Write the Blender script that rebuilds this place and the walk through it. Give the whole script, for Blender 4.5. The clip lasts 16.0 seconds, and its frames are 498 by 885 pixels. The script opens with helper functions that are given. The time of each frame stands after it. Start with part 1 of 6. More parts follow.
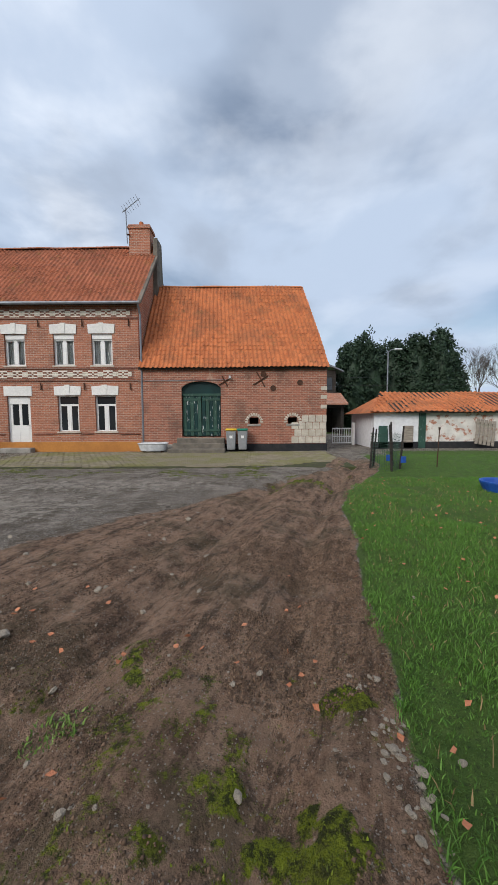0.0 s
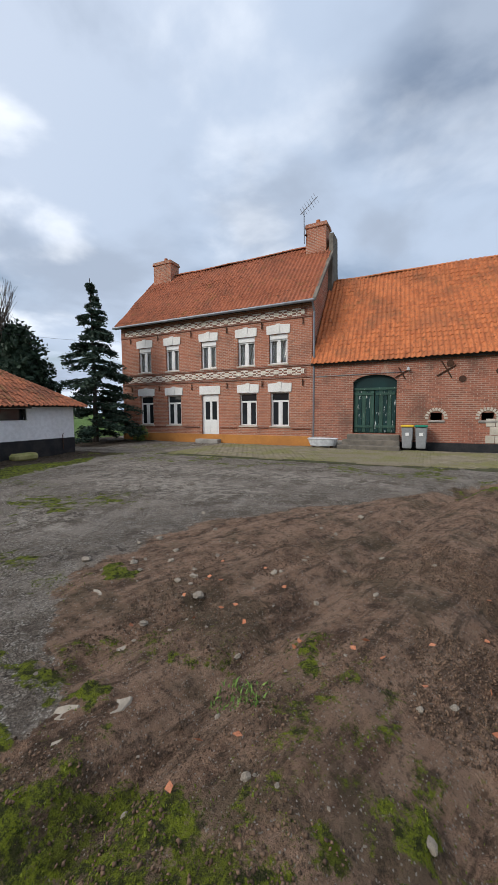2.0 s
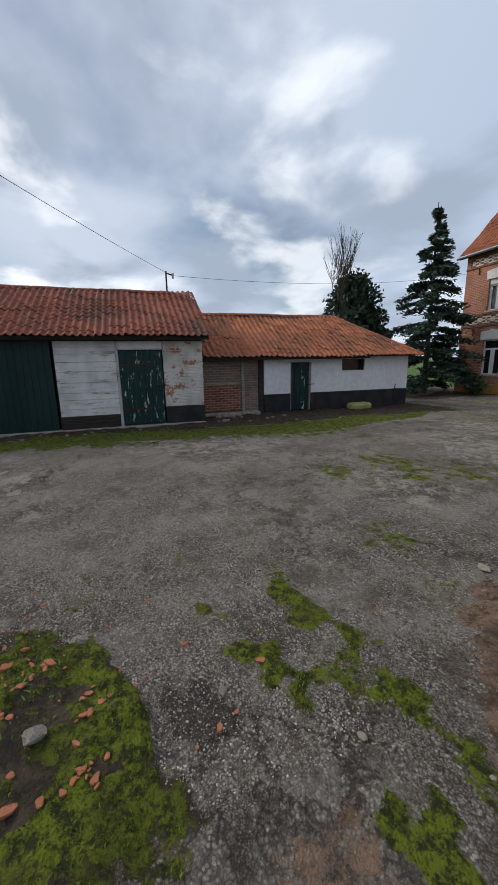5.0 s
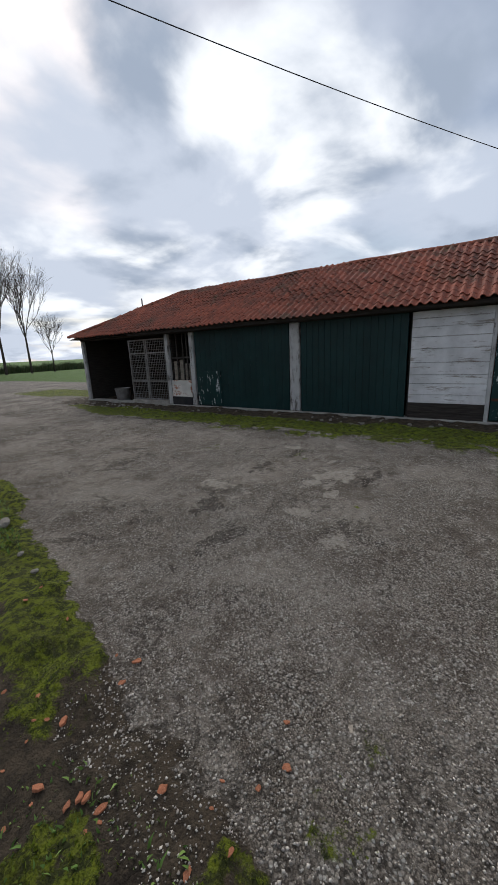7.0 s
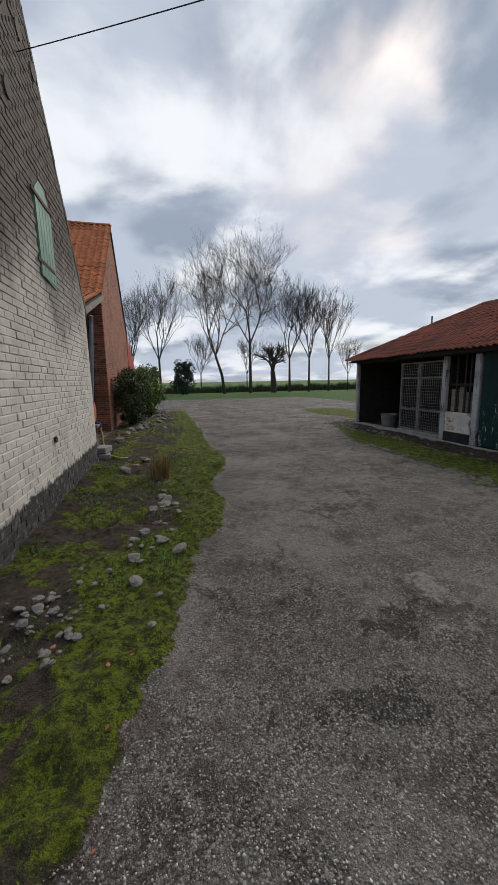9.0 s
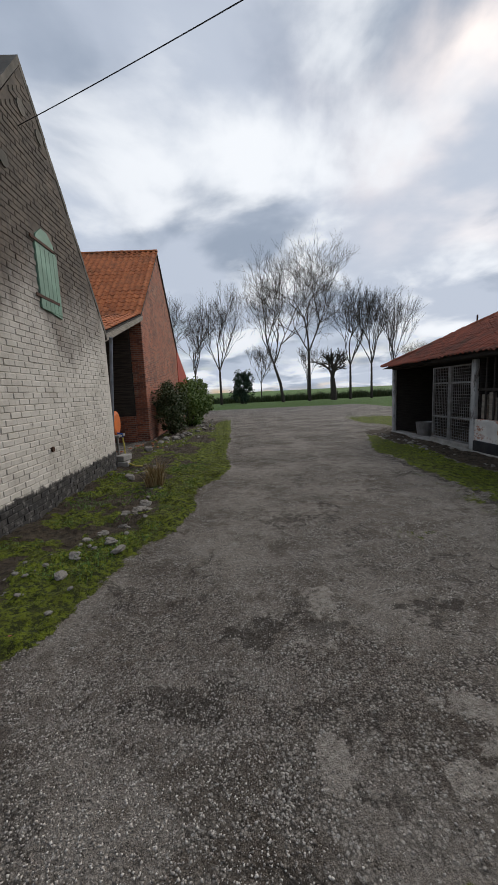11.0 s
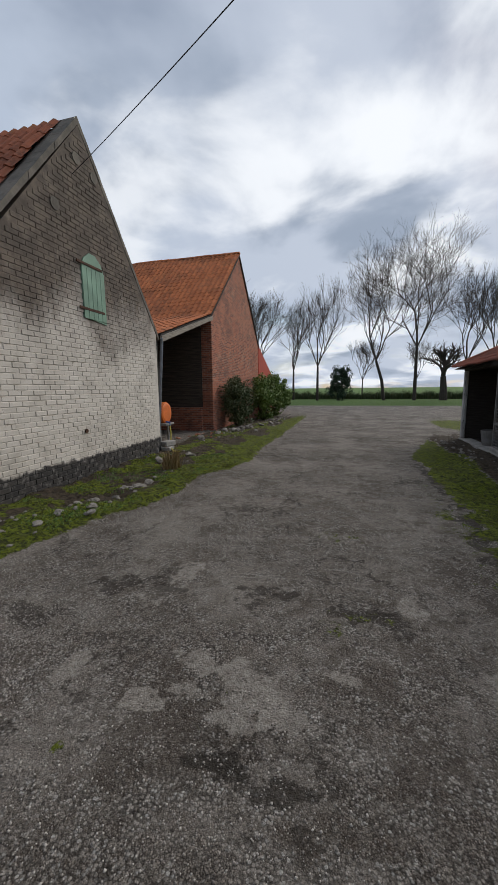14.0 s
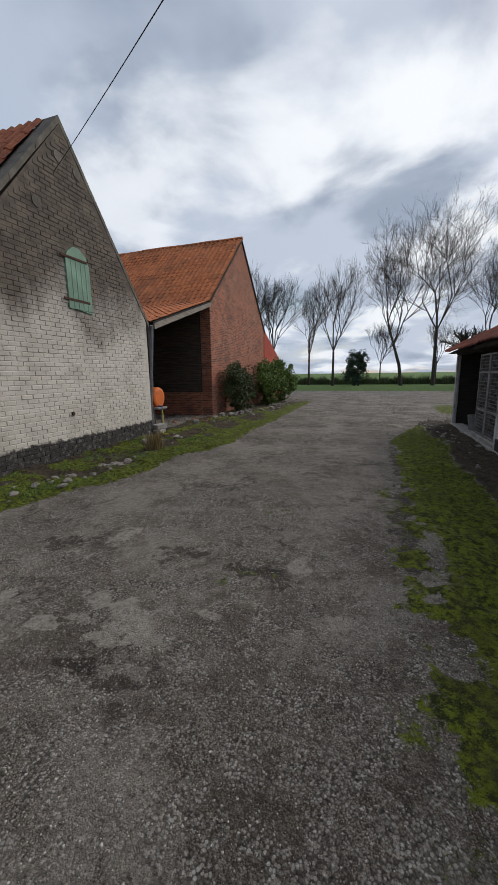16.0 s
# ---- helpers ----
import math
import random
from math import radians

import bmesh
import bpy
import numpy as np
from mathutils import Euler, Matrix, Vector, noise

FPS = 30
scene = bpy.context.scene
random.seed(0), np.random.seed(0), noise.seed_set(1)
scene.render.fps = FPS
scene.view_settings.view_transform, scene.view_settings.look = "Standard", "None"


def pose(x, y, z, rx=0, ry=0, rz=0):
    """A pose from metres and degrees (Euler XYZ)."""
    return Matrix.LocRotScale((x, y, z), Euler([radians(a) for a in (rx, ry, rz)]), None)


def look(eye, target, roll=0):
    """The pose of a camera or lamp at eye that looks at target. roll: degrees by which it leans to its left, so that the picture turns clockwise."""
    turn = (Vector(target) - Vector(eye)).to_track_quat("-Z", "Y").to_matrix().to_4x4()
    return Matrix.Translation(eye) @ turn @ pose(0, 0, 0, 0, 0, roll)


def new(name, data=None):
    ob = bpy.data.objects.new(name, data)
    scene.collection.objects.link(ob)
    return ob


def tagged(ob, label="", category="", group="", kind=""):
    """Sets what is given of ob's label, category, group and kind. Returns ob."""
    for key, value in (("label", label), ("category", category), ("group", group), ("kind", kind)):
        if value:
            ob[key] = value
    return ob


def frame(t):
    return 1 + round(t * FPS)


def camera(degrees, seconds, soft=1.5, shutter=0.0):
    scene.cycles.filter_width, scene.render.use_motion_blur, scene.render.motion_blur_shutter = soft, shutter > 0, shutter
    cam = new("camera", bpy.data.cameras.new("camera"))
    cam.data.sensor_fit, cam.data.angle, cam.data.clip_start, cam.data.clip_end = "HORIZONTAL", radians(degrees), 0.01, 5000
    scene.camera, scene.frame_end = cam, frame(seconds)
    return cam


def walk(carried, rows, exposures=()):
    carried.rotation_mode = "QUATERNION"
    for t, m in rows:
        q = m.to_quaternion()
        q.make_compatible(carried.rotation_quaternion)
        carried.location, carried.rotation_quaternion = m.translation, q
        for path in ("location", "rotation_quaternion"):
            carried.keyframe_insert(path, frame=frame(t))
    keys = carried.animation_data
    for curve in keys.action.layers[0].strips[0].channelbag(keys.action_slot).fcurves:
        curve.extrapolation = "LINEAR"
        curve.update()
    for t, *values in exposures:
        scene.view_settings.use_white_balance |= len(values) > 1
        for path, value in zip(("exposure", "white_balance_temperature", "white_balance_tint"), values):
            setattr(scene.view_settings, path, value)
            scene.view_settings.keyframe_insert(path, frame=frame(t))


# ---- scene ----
cam = camera(68.9, 16.0)
PATH = [
    (0, (-1.075, -0.372, 1.532), (-1.079, 1.622, 1.377), -0.3),
    (0.5, (-1.1, -0.33, 1.517), (-1.352, 1.649, 1.365), 0.4),
    (1, (-1.151, -0.302, 1.501), (-1.666, 1.624, 1.337), -0.0),
    (1.5, (-1.176, -0.285, 1.483), (-1.88, 1.579, 1.308), 0.1),
    (2, (-1.193, -0.304, 1.483), (-2.069, 1.485, 1.315), -0.4),
    (2.5, (-1.212, -0.32, 1.488), (-2.255, 1.378, 1.315), -0.3),
    (3, (-1.237, -0.328, 1.491), (-2.463, 1.241, 1.297), 0.5),
    (3.2, (-1.266, -0.326, 1.49), (-2.573, 1.172, 1.267), 0.8),
    (5.3, (-2.635, -0.276, 1.572), (-4.533, 0.146, 1.103), -1.6),
    (5.5, (-2.78, -0.276, 1.562), (-4.697, 0.014, 1.073), -1.7),
    (6, (-3.191, -0.275, 1.54), (-5.121, -0.559, 1.095), 0.1),
    (6.5, (-3.618, -0.324, 1.488), (-5.38, -1.092, 0.933), -2.9),
    (7, (-3.992, -0.45, 1.539), (-5.595, -1.542, 1.052), -2.6),
    (7.5, (-4.38, -0.53, 1.54), (-5.644, -1.995, 1.034), -1.5),
    (8, (-4.714, -0.656, 1.536), (-5.791, -2.256, 1.006), -2.3),
    (8.5, (-5.034, -0.821, 1.56), (-5.843, -2.588, 1.086), -2.0),
    (9, (-5.24, -0.862, 1.62), (-5.666, -2.788, 1.287), -1.1),
    (9.2, (-5.38, -0.892, 1.63), (-5.666, -2.842, 1.286), -0.5),
    (11.3, (-6.759, -0.433, 1.637), (-6.766, -2.414, 1.365), -1.8),
    (11.5, (-6.872, -0.372, 1.594), (-6.843, -2.352, 1.316), -1.3),
    (12, (-7.222, -0.259, 1.62), (-7.19, -2.239, 1.337), -2.6),
    (12.5, (-7.581, -0.312, 1.64), (-7.433, -2.285, 1.347), 0.1),
    (13, (-7.869, -0.257, 1.602), (-7.558, -2.206, 1.283), -0.7),
    (13.5, (-8.198, -0.23, 1.624), (-7.784, -2.163, 1.324), -2.9),
    (14, (-8.528, -0.267, 1.667), (-8.007, -2.175, 1.374), -0.6),
    (14.5, (-8.821, -0.202, 1.645), (-8.144, -2.058, 1.338), -1.2),
    (15, (-9.158, -0.234, 1.656), (-8.547, -2.124, 1.426), -1.9),
    (15.5, (-9.419, -0.289, 1.682), (-8.844, -2.185, 1.41), -1.2),
    (16, (-9.557, -0.156, 1.653), (-8.926, -2.018, 1.284), -0.8),
]
walk(cam, [(t, look(eye, target, roll)) for t, eye, target, roll in PATH],
     exposures=[(0, 0.14), (3, 0.12), (5.5, -0.06), (7.5, -0.12), (9.2, -0.3), (16, -0.25)])

# ---- light ----
world = bpy.data.worlds.new("sky")
scene.world = world
world.use_nodes = True
SUN_EL, SUN_AZ = 34.0, 217.0   # degrees; azimuth clockwise from +y


def build_sky():
    nt = world.node_tree
    N, L = nt.nodes, nt.links
    N.clear()
    out, bg = N.new("ShaderNodeOutputWorld"), N.new("ShaderNodeBackground")
    tc = N.new("ShaderNodeTexCoord")
    sky = N.new("ShaderNodeTexSky")
    sky.sky_type, sky.sun_disc = "NISHITA", False
    sky.sun_elevation, sky.sun_rotation = radians(SUN_EL), radians(SUN_AZ)
    dim = N.new("ShaderNodeMix"); dim.data_type = "RGBA"; dim.blend_type = "MULTIPLY"
    dim.inputs[0].default_value = 1.0
    dim.inputs[7].default_value = (0.11, 0.105, 0.10, 1)
    L.new(sky.outputs[0], dim.inputs[6])
    # flatten the direction on a cloud layer
    sep = N.new("ShaderNodeSeparateXYZ"); L.new(tc.outputs["Generated"], sep.inputs[0])
    zc = N.new("ShaderNodeMath"); zc.operation = "MAXIMUM"; zc.inputs[1].default_value = 0.0
    L.new(sep.outputs[2], zc.inputs[0])
    za = N.new("ShaderNodeMath"); za.operation = "ADD"; za.inputs[1].default_value = 0.22
    L.new(zc.outputs[0], za.inputs[0])
    comb = N.new("ShaderNodeCombineXYZ")
    for i in (0, 1):
        dv = N.new("ShaderNodeMath"); dv.operation = "DIVIDE"
        L.new(sep.outputs[i], dv.inputs[0]); L.new(za.outputs[0], dv.inputs[1]); L.new(dv.outputs[0], comb.inputs[i])
    def cloud(scale, detail, lo, hi, off):
        mp = N.new("ShaderNodeMapping"); mp.inputs["Location"].default_value = off
        L.new(comb.outputs[0], mp.inputs[0])
        nz = N.new("ShaderNodeTexNoise"); nz.inputs["Scale"].default_value = scale
        nz.inputs["Detail"].default_value = detail; nz.inputs["Roughness"].default_value = 0.5
        nz.inputs["Distortion"].default_value = 0.25
        L.new(mp.outputs[0], nz.inputs[0])
        mr = N.new("ShaderNodeMapRange"); mr.interpolation_type = "SMOOTHSTEP"
        mr.inputs[1].default_value, mr.inputs[2].default_value = lo, hi
        L.new(nz.outputs[0], mr.inputs[0])
        return mr.outputs[0]
    # blanket of cloud over the blue, then darker bellies, then bright gaps towards the sun
    def mix(fac, a, b):
        m = N.new("ShaderNodeMix"); m.data_type = "RGBA"
        L.new(fac, m.inputs[0])
        if isinstance(a, tuple): m.inputs[6].default_value = a
        else: L.new(a, m.inputs[6])
        if isinstance(b, tuple): m.inputs[7].default_value = b
        else: L.new(b, m.inputs[7])
        return m.outputs[2]
    dot = N.new("ShaderNodeVectorMath"); dot.operation = "DOT_PRODUCT"
    nrm = N.new("ShaderNodeVectorMath"); nrm.operation = "NORMALIZE"
    L.new(tc.outputs["Generated"], nrm.inputs[0]); L.new(nrm.outputs[0], dot.inputs[0])
    az, el = radians(SUN_AZ), radians(SUN_EL)
    dot.inputs[1].default_value = (math.sin(az) * math.cos(el), math.cos(az) * math.cos(el), math.sin(el))
    near = N.new("ShaderNodeMapRange"); near.interpolation_type = "SMOOTHSTEP"
    near.inputs[1].default_value, near.inputs[2].default_value = -0.15, 1.0
    L.new(dot.outputs["Value"], near.inputs[0])
    veil = mix(near.outputs[0], (0.50, 0.60, 0.76, 1), (0.66, 0.73, 0.86, 1))
    c = mix(cloud(0.9, 6, 0.30, 0.54, (3, 1, 0)), dim.outputs[2], veil)
    c = mix(cloud(1.5, 8, 0.47, 0.64, (0.4, 7, 0)), c, (0.40, 0.475, 0.60, 1))
    gap = N.new("ShaderNodeMath"); gap.operation = "MULTIPLY"
    L.new(cloud(1.7, 8, 0.48, 0.66, (5.2, 2.1, 0)), gap.inputs[0])
    half = N.new("ShaderNodeMapRange"); half.inputs[1].default_value, half.inputs[2].default_value = -0.5, 0.85
    half.inputs[3].default_value = 0.12
    L.new(dot.outputs["Value"], half.inputs[0]); L.new(half.outputs[0], gap.inputs[1])
    c = mix(gap.outputs[0], c, (1.12, 1.16, 1.22, 1))
    L.new(c, bg.inputs[0]); bg.inputs[1].default_value = 1.0
    L.new(bg.outputs[0], out.inputs[0])


build_sky()
sun = new("sun", bpy.data.lights.new("sun", "SUN"))
sun.data.energy, sun.data.angle, sun.data.color = 2.2, radians(24), (1.0, 0.95, 0.88)
_a, _e = radians(SUN_AZ), radians(SUN_EL)
sun.matrix_world = look((math.sin(_a) * 30, math.cos(_a) * 30, 30 * math.tan(_e)), (0, 0, 0))


# ---- materials ----
def nodes_of(name):
    m = bpy.data.materials.new(name)
    m.use_nodes = True
    return m, m.node_tree.nodes, m.node_tree.links, m.node_tree.nodes["Principled BSDF"]


class Kit:
    """Short ways to make nodes."""
    def __init__(self, name, rough=0.85, metal=0.0):
        self.m, self.N, self.L, self.b = nodes_of(name)
        self.b.inputs["Roughness"].default_value, self.b.inputs["Metallic"].default_value = rough, metal
        self.b.inputs["Specular IOR Level"].default_value = 0.25
        self.tc = self.N.new("ShaderNodeTexCoord")

    def put(self, sock, v):
        if isinstance(v, (int, float)): sock.default_value = v
        elif isinstance(v, tuple): sock.default_value = (*v, 1) if len(v) == 3 and len(sock.default_value) == 4 else v
        else: self.L.new(v, sock)

    def noise(self, scale, detail=4, rough=0.55, lo=None, hi=None, stretch=None, coord=None):
        nz = self.N.new("ShaderNodeTexNoise")
        nz.inputs["Scale"].default_value, nz.inputs["Detail"].default_value, nz.inputs["Roughness"].default_value = scale, detail, rough
        src = coord or self.tc.outputs["Object"]
        if stretch:
            mp = self.N.new("ShaderNodeMapping"); mp.inputs["Scale"].default_value = stretch
            self.L.new(src, mp.inputs[0]); src = mp.outputs[0]
        self.L.new(src, nz.inputs[0])
        return nz.outputs[0] if lo is None else self.ramp(nz.outputs[0], lo, hi)

    def ramp(self, v, lo, hi, a=0.0, b=1.0):
        mr = self.N.new("ShaderNodeMapRange"); mr.interpolation_type = "SMOOTHSTEP"
        self.put(mr.inputs[0], v)
        for i, x in zip((1, 2, 3, 4), (lo, hi, a, b)): mr.inputs[i].default_value = x
        return mr.outputs[0]

    def mix(self, fac, a, b, blend="MIX"):
        mx = self.N.new("ShaderNodeMix"); mx.data_type = "RGBA"; mx.blend_type = blend
        self.put(mx.inputs[0], fac); self.put(mx.inputs[6], a); self.put(mx.inputs[7], b)
        return mx.outputs[2]

    def math(self, op, a, b=0.0):
        n = self.N.new("ShaderNodeMath"); n.operation = op
        self.put(n.inputs[0], a); self.put(n.inputs[1], b)
        return n.outputs[0]

    def attr(self, name):
        n = self.N.new("ShaderNodeAttribute"); n.attribute_name = name
        return n.outputs["Fac"]

    def rnd(self):
        return self.N.new("ShaderNodeObjectInfo").outputs["Random"]

    def island(self):
        return self.N.new("ShaderNodeNewGeometry").outputs["Random Per Island"]

    def xyz(self, i):
        s = self.N.new("ShaderNodeSeparateXYZ"); self.L.new(self.tc.outputs["Object"], s.inputs[0])
        return s.outputs[i]

    def finish(self, col, bump=None, strength=0.3, dist=0.01, rough=None):
        self.put(self.b.inputs["Base Color"], col)
        if rough is not None: self.put(self.b.inputs["Roughness"], rough)
        if bump is not None:
            bp = self.N.new("ShaderNodeBump")
            bp.inputs["Strength"].default_value, bp.inputs["Distance"].default_value = strength, dist
            self.L.new(bump, bp.inputs["Height"]); self.L.new(bp.outputs[0], self.b.inputs["Normal"])
        return self.m


def plain(name, a, b, scale=6.0, rough=0.7, metal=0.0, bump=0.2, stretch=None, lo=0.35, hi=0.65):
    k = Kit(name, rough, metal)
    n = k.noise(scale, 6, 0.6, lo, hi, stretch)
    fine = k.noise(scale * 9, 3, 0.6, 0.3, 0.7, stretch)
    c = k.mix(n, a, b)
    c = k.mix(k.math("MULTIPLY", fine, 0.35), c, tuple(x * 0.6 for x in a))
    return k.finish(c, fine, bump, 0.004)


def brickwork(name, c1, c2, mortar, dirt=(0.09, 0.06, 0.05), bw=0.22, bh=0.072, dirt_amt=0.5, pale=None):
    k = Kit(name, 0.9)
    cx = k.N.new("ShaderNodeCombineXYZ")
    k.L.new(k.math("ADD", k.xyz(0), k.xyz(1)), cx.inputs[0]); k.L.new(k.xyz(2), cx.inputs[1])
    br = k.N.new("ShaderNodeTexBrick"); k.L.new(cx.outputs[0], br.inputs[0])
    br.inputs["Color1"].default_value, br.inputs["Color2"].default_value = (*c1, 1), (*c2, 1)
    br.inputs["Mortar"].default_value = (*mortar, 1)
    br.inputs["Scale"].default_value = 1.0
    br.inputs["Mortar Size"].default_value = 0.009
    br.inputs["Mortar Smooth"].default_value = 0.3
    br.inputs["Brick Width"].default_value, br.inputs["Row Height"].default_value = bw, bh
    c = k.mix(k.math("MULTIPLY", k.noise(0.7, 5, 0.6, 0.4, 0.75), 0.5), br.outputs[0], tuple((a + b) / 2 * 1.25 for a, b in zip(c1, c2)))
    c = k.mix(k.math("MULTIPLY", k.noise(1.1, 6, 0.65, 0.48, 0.72), dirt_amt), c, dirt)
    c = k.mix(k.math("MULTIPLY", k.noise(14, 4, 0.6, 0.45, 0.75), 0.35), c, dirt)
    if pale: c = k.mix(k.math("MULTIPLY", k.noise(0.9, 5, 0.7, 0.58, 0.72), 0.6), c, pale)
    bump = k.math("SUBTRACT", k.noise(40, 2), br.outputs["Fac"])
    return k.finish(c, bump, 0.6, 0.008)


def tilework(name, a, b, dark, moss=(0.16, 0.13, 0.03), moss_amt=0.3, dark_amt=0.6):
    k = Kit(name, 0.85)
    c = k.mix(k.island(), a, b)
    c = k.mix(k.math("MULTIPLY", k.rnd(), 0.5), c, tuple(x * 0.75 for x in b))
    geo = k.N.new("ShaderNodeNewGeometry").outputs["Position"]
    c = k.mix(k.math("MULTIPLY", k.noise(0.8, 7, 0.7, 0.46, 0.68, None, geo), dark_amt), c, dark)
    c = k.mix(k.math("MULTIPLY", k.noise(7, 6, 0.8, 0.48, 0.64, None, geo), 0.6), c, dark)
    c = k.mix(k.math("MULTIPLY", k.noise(1.6, 6, 0.7, 0.56, 0.72, None, geo), moss_amt), c, moss)
    return k.finish(c, k.noise(60, 3, 0.6, None, None, None, geo), 0.3, 0.004)


M = {}
M["house_brick"] = brickwork("house_brick", (0.44, 0.165, 0.095), (0.28, 0.105, 0.065), (0.44, 0.35, 0.28), dirt_amt=0.4)
M["barn_brick"] = brickwork("barn_brick", (0.37, 0.135, 0.085), (0.22, 0.085, 0.058), (0.40, 0.31, 0.24), dirt_amt=0.6, pale=(0.50, 0.42, 0.33))
M["old_brick"] = brickwork("old_brick", (0.26, 0.085, 0.05), (0.14, 0.05, 0.035), (0.33, 0.27, 0.22), dirt_amt=0.6)
M["red_brick"] = brickwork("red_patched_brick", (0.46, 0.15, 0.08), (0.13, 0.05, 0.038), (0.34, 0.25, 0.19), dirt_amt=0.55, pale=(0.42, 0.27, 0.19))
M["grey_brick"] = brickwork("grey_brick", (0.24, 0.17, 0.13), (0.16, 0.12, 0.10), (0.30, 0.27, 0.23), dirt_amt=0.6)
M["ochre"] = plain("ochre_render", (0.50, 0.22, 0.06), (0.40, 0.17, 0.05), 2.0, 0.9)
M["white_paint"] = plain("white_paint", (0.78, 0.77, 0.74), (0.66, 0.65, 0.62), 1.4, 0.8, lo=0.3, hi=0.8)
M["limewash"] = plain("limewash", (0.74, 0.75, 0.78), (0.62, 0.62, 0.62), 0.9, 0.95, lo=0.35, hi=0.85)
M["tar"] = plain("tar_paint", (0.018, 0.019, 0.022), (0.035, 0.034, 0.034), 3, 0.75)
M["white_stone"] = plain("white_stone", (0.58, 0.53, 0.45), (0.42, 0.37, 0.30), 2.5, 0.95, bump=0.6)
M["upvc"] = plain("white_plastic_frame", (0.82, 0.82, 0.80), (0.75, 0.75, 0.74), 3, 0.35, bump=0.02)
M["cream"] = plain("cream_glazed_brick", (0.80, 0.75, 0.66), (0.68, 0.62, 0.52), 5, 0.6)
M["curtain"] = plain("net_curtain", (0.62, 0.62, 0.60), (0.45, 0.45, 0.44), 9, 0.95, stretch=(14, 1, 0.6))
# near-black for slabs behind openings: the unlit interior's shade is in the colour
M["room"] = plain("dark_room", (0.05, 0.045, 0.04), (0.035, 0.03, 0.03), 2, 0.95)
M["zinc"] = plain("zinc", (0.25, 0.27, 0.30), (0.18, 0.19, 0.21), 4, 0.5, 0.6)
M["iron"] = plain("rusty_iron", (0.06, 0.035, 0.025), (0.11, 0.05, 0.03), 12, 0.8, 0.3)
M["concrete"] = plain("concrete", (0.36, 0.34, 0.31), (0.22, 0.21, 0.19), 3, 0.95, bump=0.5)
M["mortar_cap"] = plain("cement_coping", (0.20, 0.175, 0.145), (0.11, 0.10, 0.085), 2.5, 0.95, bump=0.6)
M["stone"] = plain("rubble_stone", (0.34, 0.31, 0.27), (0.17, 0.15, 0.13), 9, 0.95, bump=0.6)
M["shard"] = plain("broken_brick", (0.56, 0.235, 0.13), (0.40, 0.14, 0.07), 10, 0.95, bump=0.6)
M["bark"] = plain("bark", (0.075, 0.06, 0.05), (0.045, 0.037, 0.03), 7, 0.95, bump=0.6, stretch=(3, 3, 0.6))
M["twig"] = plain("twig", (0.085, 0.07, 0.058), (0.055, 0.045, 0.04), 4, 0.95)
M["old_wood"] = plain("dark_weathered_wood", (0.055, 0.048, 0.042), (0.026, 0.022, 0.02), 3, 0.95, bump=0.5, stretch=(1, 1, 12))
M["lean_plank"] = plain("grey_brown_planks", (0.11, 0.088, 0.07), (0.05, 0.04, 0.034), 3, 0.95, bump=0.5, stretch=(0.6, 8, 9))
M["pale_wood"] = plain("silver_wood", (0.34, 0.30, 0.25), (0.2, 0.17, 0.14), 3, 0.95, bump=0.4, stretch=(1, 1, 8))
M["bin_grey"] = plain("grey_plastic", (0.28, 0.29, 0.30), (0.22, 0.23, 0.24), 3, 0.5, bump=0.03)
M["yellow"] = plain("yellow_plastic", (0.68, 0.46, 0.04), (0.6, 0.4, 0.03), 3, 0.5, bump=0.03)
M["green_lid"] = plain("green_plastic", (0.02, 0.23, 0.15), (0.018, 0.18, 0.12), 3, 0.5, bump=0.03)
M["enamel"] = plain("white_enamel", (0.66, 0.68, 0.70), (0.45, 0.47, 0.49), 4, 0.35, bump=0.05)
M["orange"] = plain("orange_paint", (0.72, 0.17, 0.03), (0.58, 0.14, 0.03), 2.5, 0.5, bump=0.1)
M["red_sheet"] = plain("red_roof_sheet", (0.42, 0.06, 0.03), (0.34, 0.05, 0.03), 2, 0.7)
M["blue"] = plain("blue_plastic", (0.02, 0.10, 0.42), (0.02, 0.07, 0.30), 4, 0.5, bump=0.03)
M["hose"] = plain("yellow_hose", (0.60, 0.50, 0.10), (0.5, 0.4, 0.08), 4, 0.5)
M["cable"] = plain("black_cable", (0.02, 0.02, 0.02), (0.03, 0.03, 0.03), 4, 0.6)
M["grey_tin"] = plain("galvanised_tin", (0.28, 0.28, 0.28), (0.18, 0.17, 0.16), 5, 0.55, 0.5)


def paver_mat():
    k = Kit("concrete_paver", 0.95)
    geo = k.N.new("ShaderNodeNewGeometry").outputs["Position"]
    c = k.mix(k.island(), (0.27, 0.23, 0.165), (0.18, 0.155, 0.11))
    c = k.mix(k.math("MULTIPLY", k.noise(0.7, 6, 0.7, 0.42, 0.62, None, geo), 0.75), c, (0.17, 0.17, 0.05))
    c = k.mix(k.math("MULTIPLY", k.noise(25, 4, 0.6, 0.4, 0.7, None, geo), 0.4), c, (0.10, 0.09, 0.06))
    return k.finish(c, k.noise(50, 3, 0.6, None, None, None, geo), 0.4, 0.004)


